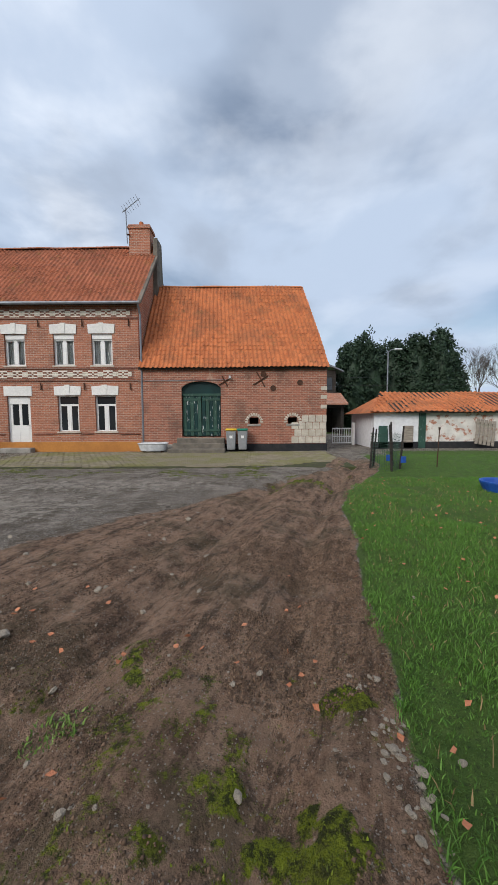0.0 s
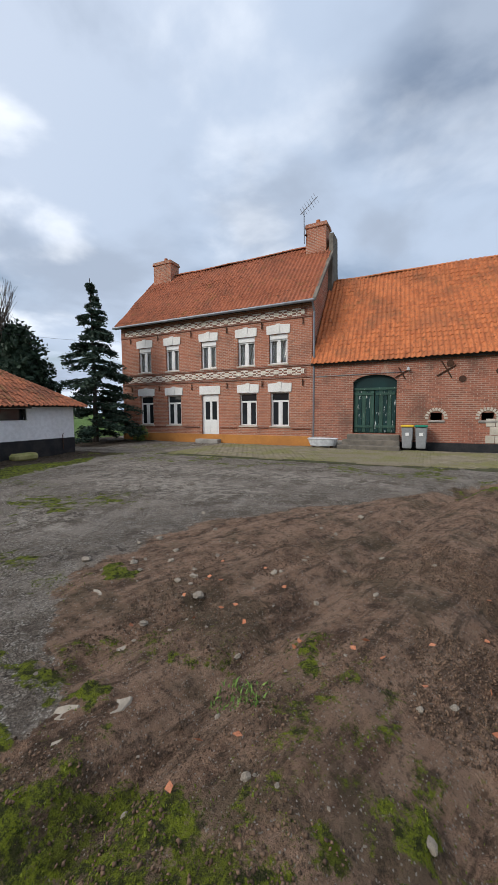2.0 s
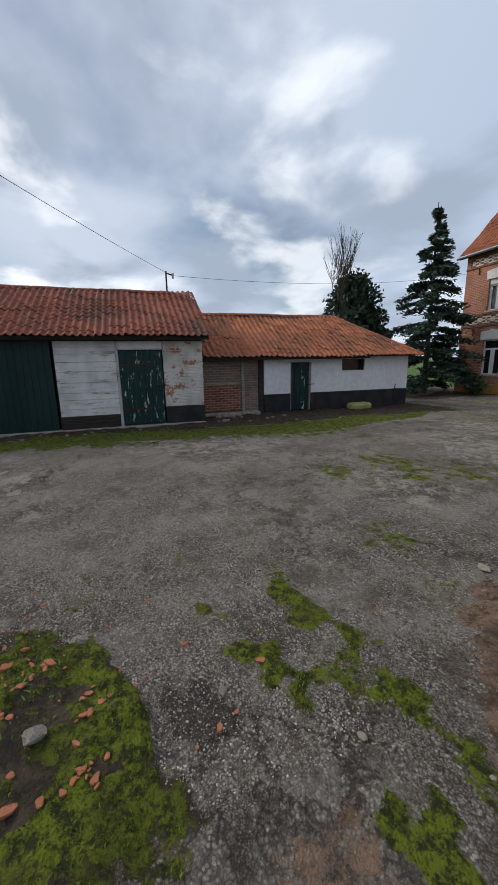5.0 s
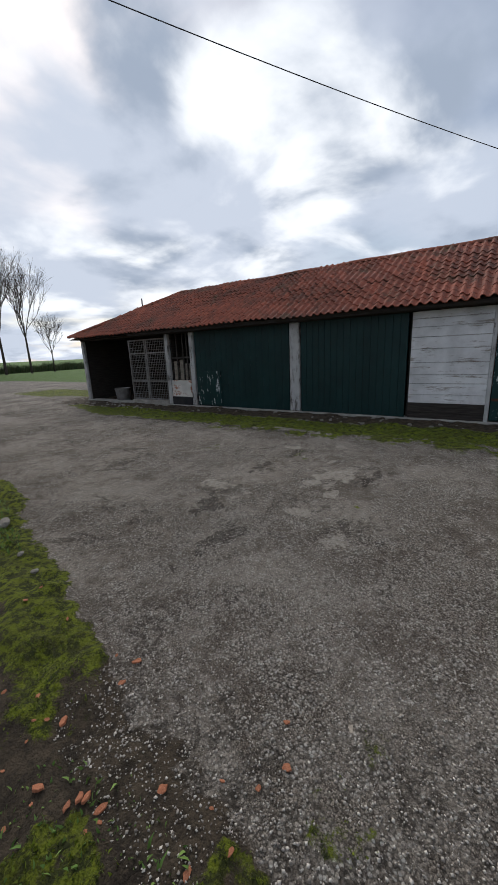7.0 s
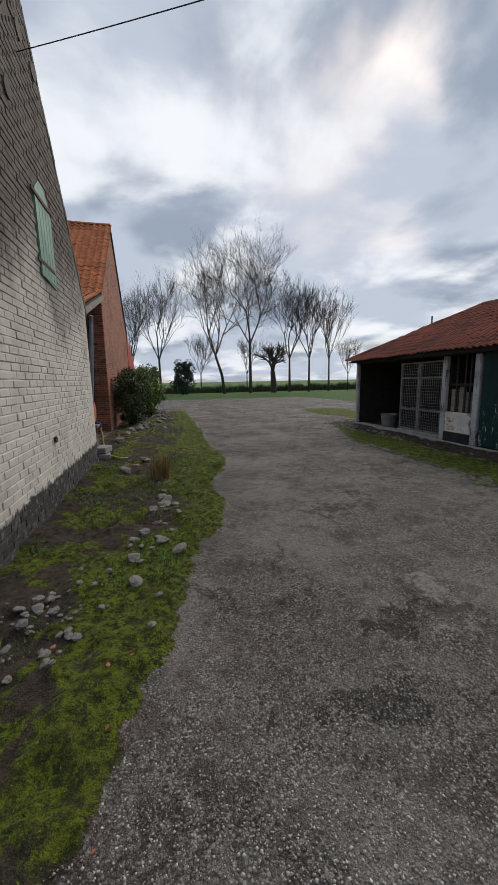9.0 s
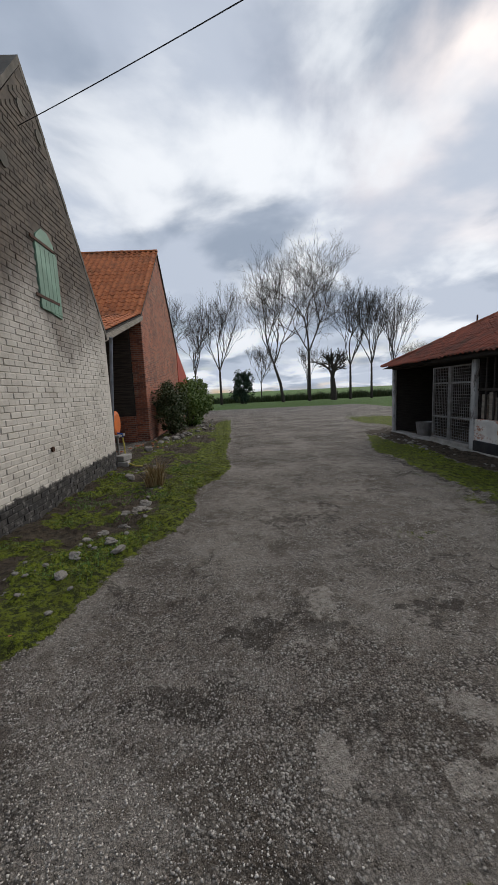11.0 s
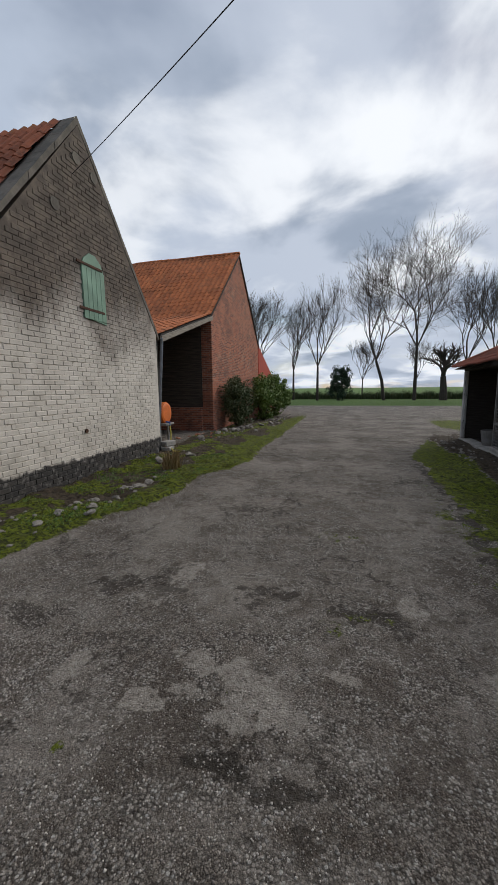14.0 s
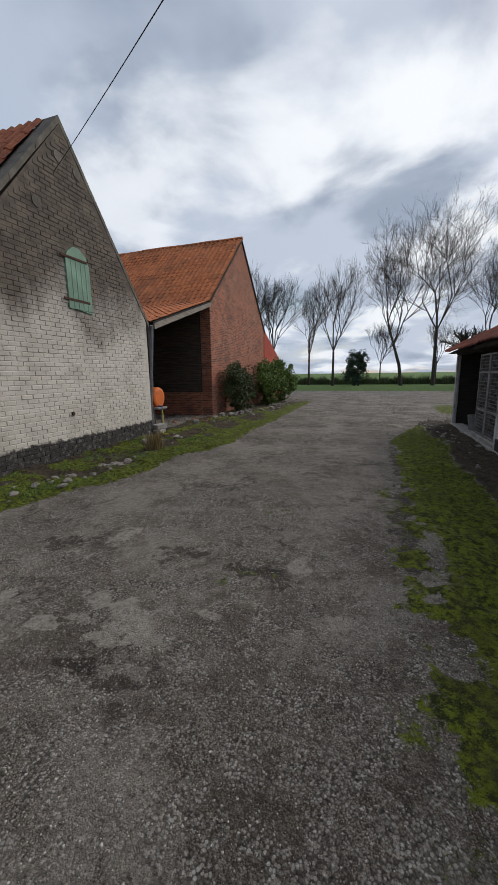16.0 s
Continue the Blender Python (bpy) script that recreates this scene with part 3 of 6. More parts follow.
# spots of moss in the yard: x, y, half-widths, strength
MOSS = [(-0.58, 1.42, 0.13, 0.07, 1), (-1.78, 1.82, 0.12, 0.3, .8), (-0.01, 7.35, 0.7, 0.35, .8), (-0.9, 0.8, 0.3, 0.12, 1), (-1.1, 0.7, 0.4, 0.08, .7),
        (-1.5, 0.72, 0.22, 0.1, .9), (-1.5, 1.6, 0.12, 0.2, .6), (-3.09, 0.55, 0.2, 0.14, 1), (-3.05, 0.88, 0.3, 0.12, .7), (-2.75, 0.93, 0.16, 0.12, 1), (-3.75, 2.05, 0.25, 0.16, 1),
        (-4.07, 1.67, 0.3, 0.2, .5), (-6.2, 4.0, 0.9, 0.6, .6), (-2.44, 1.39, 0.14, 0.1, .8), (-2.03, 0.6, 0.16, 0.07, .8), (-1.79, 0.5, 0.4, 0.1, .6),
        (-1.49, 1.4, 0.25, 0.12, .6), (-1.21, 1.03, 0.1, 0.14, .8), (-3.6, 0.82, 0.22, 0.12, .9), (-4.43, 0.63, 0.3, 0.12, .8), (-4.12, 0.7, 0.24, 0.16, .9),
        (-3.86, 0.29, 0.25, 0.12, 1), (-3.66, 0.36, 0.17, 0.12, 1), (-3.8, 0.72, 0.2, 0.18, .7), (-4.45, 0.05, 0.2, 0.12, .6), (-5.2, 0.02, 0.16, 0.1, .6), (-4.84, -0.72, 0.12, 0.1, .6),
        (-4.05, 0.19, 0.2, 0.1, .7), (-4.85, 1.75, 0.4, 0.25, .6), (-6.82, 2.5, 0.5, 0.3, .7), (-6.8, 3.5, 0.9, 0.4, .7), (-5.15, -0.68, 0.12, 0.1, .7), (-4.88, -0.75, 0.12, 0.1, .6),
        (-8.46, -2.6, 0.14, 0.12, .55), (-8.6, -2.75, 0.3, 0.12, .4), (-7.27, -1.45, 0.06, 0.05, .6), (-8.4, -4.25, 0.3, 0.3, .45), (-10.3, 5.2, 0.6, 1.2, .7), (-8.8, 4.4, 1.6, 0.3, .5)]
# bare pale patches of the old hard surface
PALE = [(-7.75, -2.08, 0.2, 0.1, 1), (-7.98, -2.1, 0.17, 0.12, 1), (-8.12, -1.95, 0.14, 0.14, 1), (-7.48, -1.8, 0.15, 0.12, 1), (-7.72, -1.9, 0.2, 0.08, .8),
        (-7.97, -1.78, 0.15, 0.08, .9), (-8.25, -1.85, 0.12, 0.12, .9), (-7.16, -3.1, 0.16, 0.24, .8), (-9.04, -2.97, 0.12, 0.2, .8), (-6.95, -1.92, 0.08, 0.16, .8), (-6.6, -1.4, 0.12, 0.12, .8),
        (-8.54, -2.2, 0.12, 0.06, .9), (-9.4, -2.4, 0.1, 0.08, .8), (-7.05, -2.7, 0.3, 0.15, .6), (-6.2, 2.9, 1.2, 0.5, .5), (-9.2, 1.2, 0.8, 1.6, .45), (-6.0, 5.6, 2.6, 1.0, .55), (-4.5, 7.4, 3.0, 0.6, .55), (-8.2, 7.4, 2.2, 0.8, .5)]
# damp dark patches
DAMP = [(-6.2, -2.3, 0.45, 0.14, .8), (-6.66, -2.8, 0.22, 0.2, .8), (-7.95, -2.9, 0.25, 0.2, .7), (-8.8, -2.8, 0.35, 0.15, .7), (-8.0, -1.55, 0.35, 0.1, .8), (-7.0, -3.0, 0.12, 0.5, .5),
        (-7.0, -2.8, 0.25, 0.12, .6), (-3.75, -0.1, 0.2, 0.16, .9), (-4.6, -1.5, 0.14, 0.6, .9), (-4.75, -2.2, 0.12, 0.4, .8), (-9.95, -4.2, 0.15, 1.4, .9), (-10.05, -7.5, 0.12, 2.5, .7)]


def spots(X, Y, table, w):
    out = np.zeros_like(X)
    for x, y, a, b, k in table:
        out = np.maximum(out, k * smooth(1.25, 0.45, np.hypot((X - x) / a, (Y - y) / b) + w))
    return out


def zones(X, Y):
    w = 0.35 * lattice(X, Y, 1.1, 3) + 0.15 * lattice(X, Y, 0.35, 4)
    fine = 0.45 * lattice(X, Y, 0.13, 5) + 0.3 * lattice(X, Y, 0.06, 6)
    lawn = smooth(-0.12, 0.12, X - grass_line(Y) + w * 0.3) * smooth(-3, -2, Y) * smooth(13.5, 12.5, Y)
    field = smooth(-33.5, -34.5, Y + 0.04 * (X + 8) * 1.0 + w)
    side = smooth(3.5, 4.5, X) * smooth(-4, -3, Y)
    beyond = np.maximum(smooth(28, 30, Y), smooth(-17.5, -19, X))
    grass = np.maximum.reduce([lawn, field, side * smooth(40, 30, Y) * smooth(16, 13, Y), beyond])
    # worked earth of the track
    left = np.interp(Y, [-2, -0.2, 0.3, 0.75, 1.05, 1.35, 1.9, 2.65, 3.65, 5.05, 6.3, 7.8, 9.5], [-3.0, -3.1, -3.1, -2.85, -3.1, -3.5, -4.1, -4.1, -3.85, -2.9, -1.5, -0.3, 1.0])
    mud = smooth(-0.25, 0.25, X - left + w * 0.8) * smooth(-2.6, -1.8, Y + w) * smooth(12.6, 11.4, Y + w) * (1 - lawn)
    inner = X - verge_line(Y)
    soil = smooth(-0.1, 0.1, inner + w * 0.25 + fine * 0.1) * smooth(-24, -20, Y) * smooth(0.1, -0.25, Y) * smooth(0.2, -0.2, X + 3.35 + w * 0.5)
    soil = np.maximum(soil, smooth(-11.0, -11.3, X + w * 0.5) * smooth(-14.5, -13.5, Y) * smooth(10, 9, Y) * smooth(-18, -17, X))
    soil = np.maximum(soil, smooth(-13.8, -14.3, X + w) * smooth(10.6, 11.2, Y) * smooth(15, 14.8, Y))
    band = smooth(0.95, 0.5, inner + w) * smooth(-1.6, -2.3, Y)
    cover = smooth(-0.3, 0.5, lattice(X, Y, 0.45, 13) + fine * 1.2 + 0.1 - 0.25 * smooth(-2.6, -1.8, Y))
    moss = soil * smooth(-28, -25, Y) * (X > -8) * np.maximum(band * smooth(-0.9, -0.1, fine + 0.5), cover * 0.85)
    strip = smooth(0.15, -0.15, X - shed_line(Y) + w * 0.5) * smooth(-11.35, -11.0, X + w * 0.6) * smooth(-15.5, -14.5, Y) * smooth(10.5, 9.5, Y)
    moss = np.maximum(moss, strip * 0.95 * smooth(-1.3, -0.5, fine + 0.5 * lattice(X, Y, 0.7, 14)))
    thin = smooth(0.9, 0.0, X - shed_line(Y) + w * 0.5) * smooth(-11, -10.6, X) * smooth(-9, -5, Y) * smooth(6, 3, Y)
    moss = np.maximum(moss, thin * 0.85 * smooth(-0.45, 0.3, fine + 0.4 * lattice(X, Y, 0.3, 16)))
    corner = smooth(-15.2, -14.4, X + w) * smooth(-12, -12.6, X + w) * smooth(-21, -19, Y) * smooth(-13.2, -13.8, Y)
    moss = np.maximum(moss, corner * 0.8)
    patch = smooth(-0.05, 0.5, lattice(X, Y, 0.9, 11) + 0.45 * lattice(X, Y, 0.3, 12))
    thinned = smooth(-0.5, 0.3, lattice(X, Y, 0.5, 17) + fine) * smooth(-0.6, -1.0, X - 0.12 * Y)
    moss = np.maximum(moss, (patch * 0.3 + thinned * 0.36) * mud * smooth(2.6, 1.3, Y))
    moss = np.maximum(moss, 0.86 * spots(X, Y, MOSS, fine * 1.3 + 0.3 * w))
    apron = smooth(9.6, 10.6, Y + w) * smooth(14.9, 14.6, Y) * smooth(2.4, 1.8, X) * smooth(-13.5, -12.5, X)
    moss = np.maximum(moss, apron * 0.45 * smooth(-0.4, 0.5, lattice(X, Y, 1.4, 15)))
    moss = np.maximum(moss, 0.55 * patch * smooth(7, 9, Y) * smooth(11, 10, Y) * smooth(3, 2, X) * smooth(-13, -12, X))
    return mud, grass, moss, soil


def relief(X, Y):
    mud, grass, moss, soil = zones(X, Y)
    z = 0.012 * lattice(X, Y, 0.5, 21) + 0.02 * lattice(X, Y, 2.5, 22)
    # two wheel ruts that lead towards the passage by the barn
    along = X - np.interp(Y, [-2, 1, 4, 8, 11, 16], [-1.9, -1.6, -1.0, 0.35, 1.7, 2.9])
    rut = np.exp(-((along + 0.62) / 0.17) ** 2) + np.exp(-((along - 0.62) / 0.17) ** 2) - 0.5 * np.exp(-(along / 0.2) ** 2)
    side = np.exp(-((along + 1.5 - 0.5 * Y * 0.2) / 0.14) ** 2)
    loose = smooth(-1.5, -0.7, X - 0.12 * Y) * smooth(0.6, 1.4, Y)
    c1, c2 = lattice(X, Y, 0.10, 23), lattice(X, Y, 0.21, 24)
    clods = (1 - 2 * np.abs(c1)) * 0.5 + c2 * 0.7
    tread = 0.009 * np.sin(along * 55 + 3 * lattice(X, Y, 0.8, 27)) * smooth(0.4, 0.0, np.abs(np.abs(along) - 0.62)) * (1 - loose)
    z = z + mud * (-0.11 * rut - 0.06 * side + tread + (0.018 + 0.036 * loose) * clods)
    z = z + grass * 0.03 + moss * (0.025 + 0.02 * lattice(X, Y, 0.16, 25) + 0.012 * lattice(X, Y, 0.07, 28)) + soil * (0.03 + 0.035 * lattice(X, Y, 0.3, 26) + 0.02 * lattice(X, Y, 0.1, 29))
    fade = smooth(60, 30, np.hypot(X + 5, Y))
    return z * fade, mud, grass, moss, soil


def build_ground():
    xs, ys = axis_steps(-11.5, 1.2, 0.036, 2500), axis_steps(-7.5, 5.5, 0.036, 2500)
    X, Y = np.meshgrid(xs, ys, indexing="ij")
    Z, *zone = relief(X, Y)
    nx, ny = len(xs), len(ys)
    idx = np.arange(nx * ny).reshape(nx, ny)
    quads = np.stack([idx[:-1, :-1], idx[1:, :-1], idx[1:, 1:], idx[:-1, 1:]], -1).reshape(-1, 4)
    me = bpy.data.meshes.new("ground")
    me.vertices.add(nx * ny); me.vertices.foreach_set("co", np.stack([X, Y, Z], -1).ravel())
    me.loops.add(len(quads) * 4); me.loops.foreach_set("vertex_index", quads.ravel())
    me.polygons.add(len(quads)); me.polygons.foreach_set("loop_start", np.arange(0, len(quads) * 4, 4))
    me.polygons.foreach_set("use_smooth", np.ones(len(quads), bool))
    me.update(calc_edges=True)
    rag = 0.5 * lattice(X, Y, 0.13, 31) + 0.4 * lattice(X, Y, 0.06, 32)
    zone += [spots(X, Y, PALE, rag), spots(X, Y, DAMP, rag)]
    for name, val in zip(("mud", "grass", "moss", "soil", "pale", "damp"), zone):
        at = me.attributes.new(name, "FLOAT", "POINT"); at.data.foreach_set("value", val.ravel().astype(np.float32))
    me.materials.append(M["ground"])
    tagged(new("ground", me), "farmyard ground of gravel, muddy track, moss and grass", "ground", kind="structure")


build_ground()


def height(x, y):
    return float(relief(np.array([x]), np.array([y]))[0][0])


# ---- farmhouse ----
HY = 14.8
house = thing("farmhouse", "two-storey red brick farmhouse with white lintels and tiled roof", "house", (-11, HY, 0))
house.location = (0, 0, 0)
GROUND_W = [(-15.09, -14.2), (-13.28, -12.4), (-9.06, -8.18), (-7.5, -6.62)]
UPPER_W = [(-15.1, -14.26), (-13.3, -12.48), (-11.15, -10.3), (-9.14, -8.27), (-7.57, -6.7)]
DOOR = (-11.17, -10.2)
holes = [(a, b, 0.85, 2.35) for a, b in GROUND_W] + [(a, b, 3.58, 4.86) for a, b in UPPER_W] + [(*DOOR, 0.2, 2.33)]
part("wall", holed_wall("x", -16.3, -5.62, 0.0, 6.05, HY, 0.4, holes), "house_brick", house)
part("gable", prism([(HY + 0.4, 0.0), (HY + 6.6, 0.0), (HY + 6.6, 6.05), (HY + 3.2, 9.5), (HY + 0.02, 6.2), (HY + 0.4, 6.0)], "x", -6.0, -5.62), "house_brick", house)
part("gable", prism([(HY + 0.4, 0.0), (HY + 6.6, 0.0), (HY + 6.6, 6.05), (HY + 3.2, 9.5), (HY + 0.02, 6.2), (HY + 0.4, 6.0)], "x", -16.3, -15.9), "house_brick", house)
part("wall", bx((-15.9, HY + 6.2, 0), (-6.0, HY + 6.6, 6.0)), "house_brick", house)
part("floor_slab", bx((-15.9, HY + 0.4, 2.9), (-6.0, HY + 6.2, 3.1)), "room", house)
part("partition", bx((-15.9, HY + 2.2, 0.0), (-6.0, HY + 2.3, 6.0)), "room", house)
part("plinth", bx((-16.34, HY - 0.05, -0.1), (-5.6, HY - 0.003, 0.42), 0.012), "ochre", house, "ochre rendered plinth")


def opening_window(x0, x1, z0, z1, kind):
    """A white two-leaf window set back in its opening, with sill and lintel."""
    w = part("window", bx((x0 - 0.05, HY - 0.05, z0 - 0.07), (x1 + 0.05, HY + 0.12, z0 - 0.003), 0.008), "white_stone", house)
    bm = bmesh.new()
    t = 0.055
    d0, d1 = HY + 0.10, HY + 0.16
    top = z1 - (0.22 if kind == "upper" else 0.0)
    box(bm, (x0, d0, z0), (x0 + t, d1, z1), 0.006); box(bm, (x1 - t, d0, z0), (x1, d1, z1), 0.006)
    box(bm, (x0 + t, d0, z0), (x1 - t, d1, z0 + t), 0.006); box(bm, (x0 + t, d0, top - t), (x1 - t, d1, top), 0.006)
    mid = (x0 + x1) / 2
    trans = z0 + (z1 - z0) * 0.74 if kind == "ground" else top - t
    box(bm, (mid - 0.06, d0 - 0.01, z0 + t), (mid + 0.06, d1, trans), 0.006)
    if kind == "ground": box(bm, (x0 + t, d0 - 0.008, trans - 0.05), (x1 - t, d1, trans + 0.03), 0.006)
    for a, b in ((x0 + t, mid - 0.06), (mid + 0.06, x1 - t)):
        box(bm, (a, d0 - 0.006, z0 + t), (a + 0.035, d1, trans - 0.05), 0.004); box(bm, (b - 0.035, d0 - 0.006, z0 + t), (b, d1, trans - 0.05), 0.004)
    part("frame", bm, "upvc", w, "white plastic frame")
    for a, b in ((x0 + t, mid - 0.06), (mid + 0.06, x1 - t)):
        part("pane", bx((a, d0 + 0.025, z0 + t), (b, d0 + 0.033, trans)), "glass" if kind == "ground" else "clear", w)
    if kind == "ground": part("pane", bx((x0 + t, d0 + 0.025, trans + 0.03), (x1 - t, d0 + 0.033, top - t)), "glass", w)
    else:
        part("shutter_box", bx((x0 + 0.01, HY + 0.05, top + 0.004), (x1 - 0.01, d1, z1 - 0.003), 0.01), "upvc", w, "white roller shutter box")
        V, F = [], []
        n = 40
        for i in range(n + 1):
            x = x0 + (x1 - x0) * i / n
            y = HY + 0.26 + 0.02 * math.sin(i * 1.3) + 0.01 * math.sin(i * 0.6)
            V += [(x, y, z0 + 0.02), (x, y, z1)]
        for i in range(n): F.append((2 * i, 2 * i + 2, 2 * i + 3, 2 * i + 1))
        part("curtain", (V, [], F), "curtain", w, "gathered pale net curtain")
    if True:
        zl = z1 + 0.004
        bm = prism([(x0 - 0.1, zl), (x1 + 0.1, zl), (x1 + 0.12, zl + 0.36), (mid + 0.12, zl + 0.40), (mid - 0.12, zl + 0.40), (x0 - 0.12, zl + 0.36)], "y", HY - 0.035, HY - 0.003)
        part("lintel", bm, "white_paint", w, "white painted flat arch lintel")
        part("keystone", prism([(mid - 0.07, zl + 0.02), (mid + 0.07, zl + 0.02), (mid + 0.1, zl + 0.43), (mid - 0.1, zl + 0.43)], "y", HY - 0.055, HY - 0.036), "white_paint", w)


k_ = Kit("clear_glass", 0.03)
k_.b.inputs["Transmission Weight"].default_value, k_.b.inputs["IOR"].default_value = 1.0, 1.1
M["clear"] = k_.finish((0.9, 0.92, 0.92))
for a_, b_ in GROUND_W: opening_window(a_, b_, 0.85, 2.35, "ground")
for a_, b_ in UPPER_W: opening_window(a_, b_, 3.58, 4.86, "upper")


def front_door():
    x0, x1 = DOOR
    d = part("front_door", bx((x0 + 0.06, HY + 0.1, 0.22), (x1 - 0.06, HY + 0.15, 1.12), 0.006), "upvc", house, "white half-glazed front door")
    bm = bmesh.new()
    box(bm, (x0, HY + 0.08, 0.2), (x0 + 0.06, HY + 0.17, 2.33), 0.006); box(bm, (x1 - 0.06, HY + 0.08, 0.2), (x1, HY + 0.17, 2.33), 0.006)
    box(bm, (x0 + 0.06, HY + 0.08, 2.0), (x1 - 0.06, HY + 0.17, 2.33), 0.006)
    for a in (x0 + 0.06, (x0 + x1) / 2 - 0.06, x1 - 0.16): box(bm, (a, HY + 0.1, 1.12), (a + (0.1 if a < -11 or a > -10.5 else 0.12), HY + 0.15, 2.0), 0.005)
    part("frame", bm, "upvc", d)
    for a, b in ((x0 + 0.16, -10.745), (-10.625, x1 - 0.16)): part("pane", bx((a, HY + 0.12, 1.12), (b, HY + 0.128, 2.0)), "glass", d)
    for a, b in ((x0 + 0.14, -10.74), (-10.63, x1 - 0.14)): part("door_panel", bx((a, HY + 0.09, 0.34), (b, HY + 0.099, 1.02), 0.004), "upvc", d)
    part("door_handle", tube(bmesh.new(), [(x1 - 0.11, HY + 0.09, 1.1), (x1 - 0.11, HY + 0.05, 1.1), (x1 - 0.22, HY + 0.05, 1.1)], 0.011), "zinc", d)
    part("lintel", bx((x0 - 0.1, HY - 0.035, 2.335), (x1 + 0.1, HY - 0.003, 2.74), 0.01), "white_paint", d)
    part("doorstep", bx((x0 - 0.15, HY - 0.4, -0.05), (x1 + 0.15, HY - 0.055, 0.19), 0.02), "concrete", d, "low concrete doorstep")


front_door()


def frieze(z0, rows, label):
    h = 0.31 / rows
    n = int(10.1 / 0.078)
    base = part("frieze", bx((-16.1, HY - 0.012, z0 - 0.03), (-5.85, HY - 0.003, z0 + 0.34)), "old_brick", house, label)
    bm = bmesh.new()
    for i in range(n):
        for j in range(rows):
            q = abs(i % 8 - 4); r = abs(j - (rows - 1) / 2)
            on = abs(q - r * 1.6) > 0.95 if rows else False
            if not on: continue
            x = -16.0 + i * 0.078
            box(bm, (x + 0.004, HY - 0.028, z0 + j * h + 0.005), (x + 0.074, HY - 0.013, z0 + (j + 1) * h - 0.004))
    part("cream_bricks", bm, "cream", base, kind="stuff")


frieze(5.52, 5, "frieze of cream and red bricks in lozenges")
frieze(3.06, 5, "frieze of cream and red bricks in lozenges")
for z in (2.93, 3.43, 5.44, 0.72):
    spans = [(-16.3, -5.62)] if z > 1 else [(-16.3, -15.2), (-14.1, -13.4), (-12.3, -11.3), (-10.1, -9.2), (-8.1, -7.6), (-6.5, -5.62)]
    for a, b in spans: part("string_course", bx((a, HY - 0.045, z), (b, HY - 0.003, z + 0.07), 0.01), "old_brick", house)
for z in (2.72, 5.28):
    for x in (-13.75, -11.7, -9.7, -7.9, -6.0, -15.6):
        part("wall_anchor", tube(bmesh.new(), [(x, HY - 0.06, z - 0.14), (x, HY - 0.035, z), (x, HY - 0.06, z + 0.14)], 0.025), "iron", house)
# roof of the house
roof = part("roof", prism([(HY - 0.25, 6.02), (HY + 3.2, 9.54), (HY + 6.85, 6.0), (HY + 6.85, 5.9), (HY + 3.2, 9.3), (HY - 0.25, 5.93)], "x", -16.5, -5.55), "old_wood", house)
roof_tiles(roof, "house_tile", (-16.5, HY - 0.28, 6.05), (10.98, 0, 0), (0, 3.5, 3.54), 56, 20)
ridge_caps(roof, "house_tile", (-16.5, HY + 3.2, 9.64), (-5.6, HY + 3.2, 9.64), 30)
part("verge", prism([(HY - 0.25, 6.12), (HY + 3.2, 9.56), (HY + 3.2, 9.40), (HY - 0.25, 5.98)], "x", -5.55, -5.4), "mortar_cap", house)
bm = bmesh.new()
tube(bm, [(-16.55, HY - 0.34, 6.0), (-5.45, HY - 0.34, 6.0)], 0.065, 8)
part("gutter", bm, "zinc", house, "half-round zinc gutter")
part("downpipe", tube(bmesh.new(), [(-5.52, HY - 0.34, 5.98), (-5.5, HY - 0.1, 5.6), (-5.5, HY - 0.08, 0.1)], 0.045, 8), "zinc", house)


def chimney(x0, x1, y0, y1, z0, z1):
    c = part("chimney", bx((x0, y0, z0), (x1, y1, z1 - 0.2)), "house_brick", house)
    bm = bmesh.new()
    box(bm, (x0 - 0.05, y0 - 0.05, z1 - 0.2), (x1 + 0.05, y1 + 0.05, z1 - 0.08), 0.01); box(bm, (x0 - 0.02, y0 - 0.02, z1 - 0.08), (x1 + 0.02, y1 + 0.02, z1), 0.02)
    part("cap", bm, "house_brick", c)
    part("pot", tube(bmesh.new(), [((x0 + x1) / 2, (y0 + y1) / 2, z1), ((x0 + x1) / 2, (y0 + y1) / 2, z1 + 0.28)], 0.12, 10, 0.10), "barn_tile", c)


chimney(-6.75, -5.75, HY + 2.7, HY + 3.5, 8.6, 10.5)
chimney(-16.2, -14.95, HY + 2.7, HY + 3.5, 8.6, 10.4)
part("buttress", prism([(HY + 2.3, 3.0), (HY + 4.2, 3.0), (HY + 3.6, 9.9), (HY + 2.75, 9.9)], "x", -5.615, -5.42), "mortar_cap", house, "cement-rendered chimney breast")
ant = thing("television_antenna", "thin metal television antenna on the chimney", "antenna")
part("mast", tube(bmesh.new(), [(-6.8, HY + 2.62, 9.6), (-6.83, HY + 2.62, 11.2)], 0.022), "zinc", ant)
part("bracket", bx((-6.83, HY + 2.6, 10.0), (-6.7, HY + 2.72, 10.03)), "iron", ant)
bm = tube(bmesh.new(), [(-7.0, HY + 2.62, 11.0), (-6.1, HY + 2.4, 11.5)], 0.016)
for i in range(7):
    p = Vector((-6.9 + i * 0.12, HY + 2.6 - i * 0.03, 11.05 + i * 0.067)); tube(bm, [p + Vector((-0.07, -0.2, 0.12)), p + Vector((0.07, 0.2, -0.12))], 0.008, 4)
part("aerial", bm, "zinc", ant)

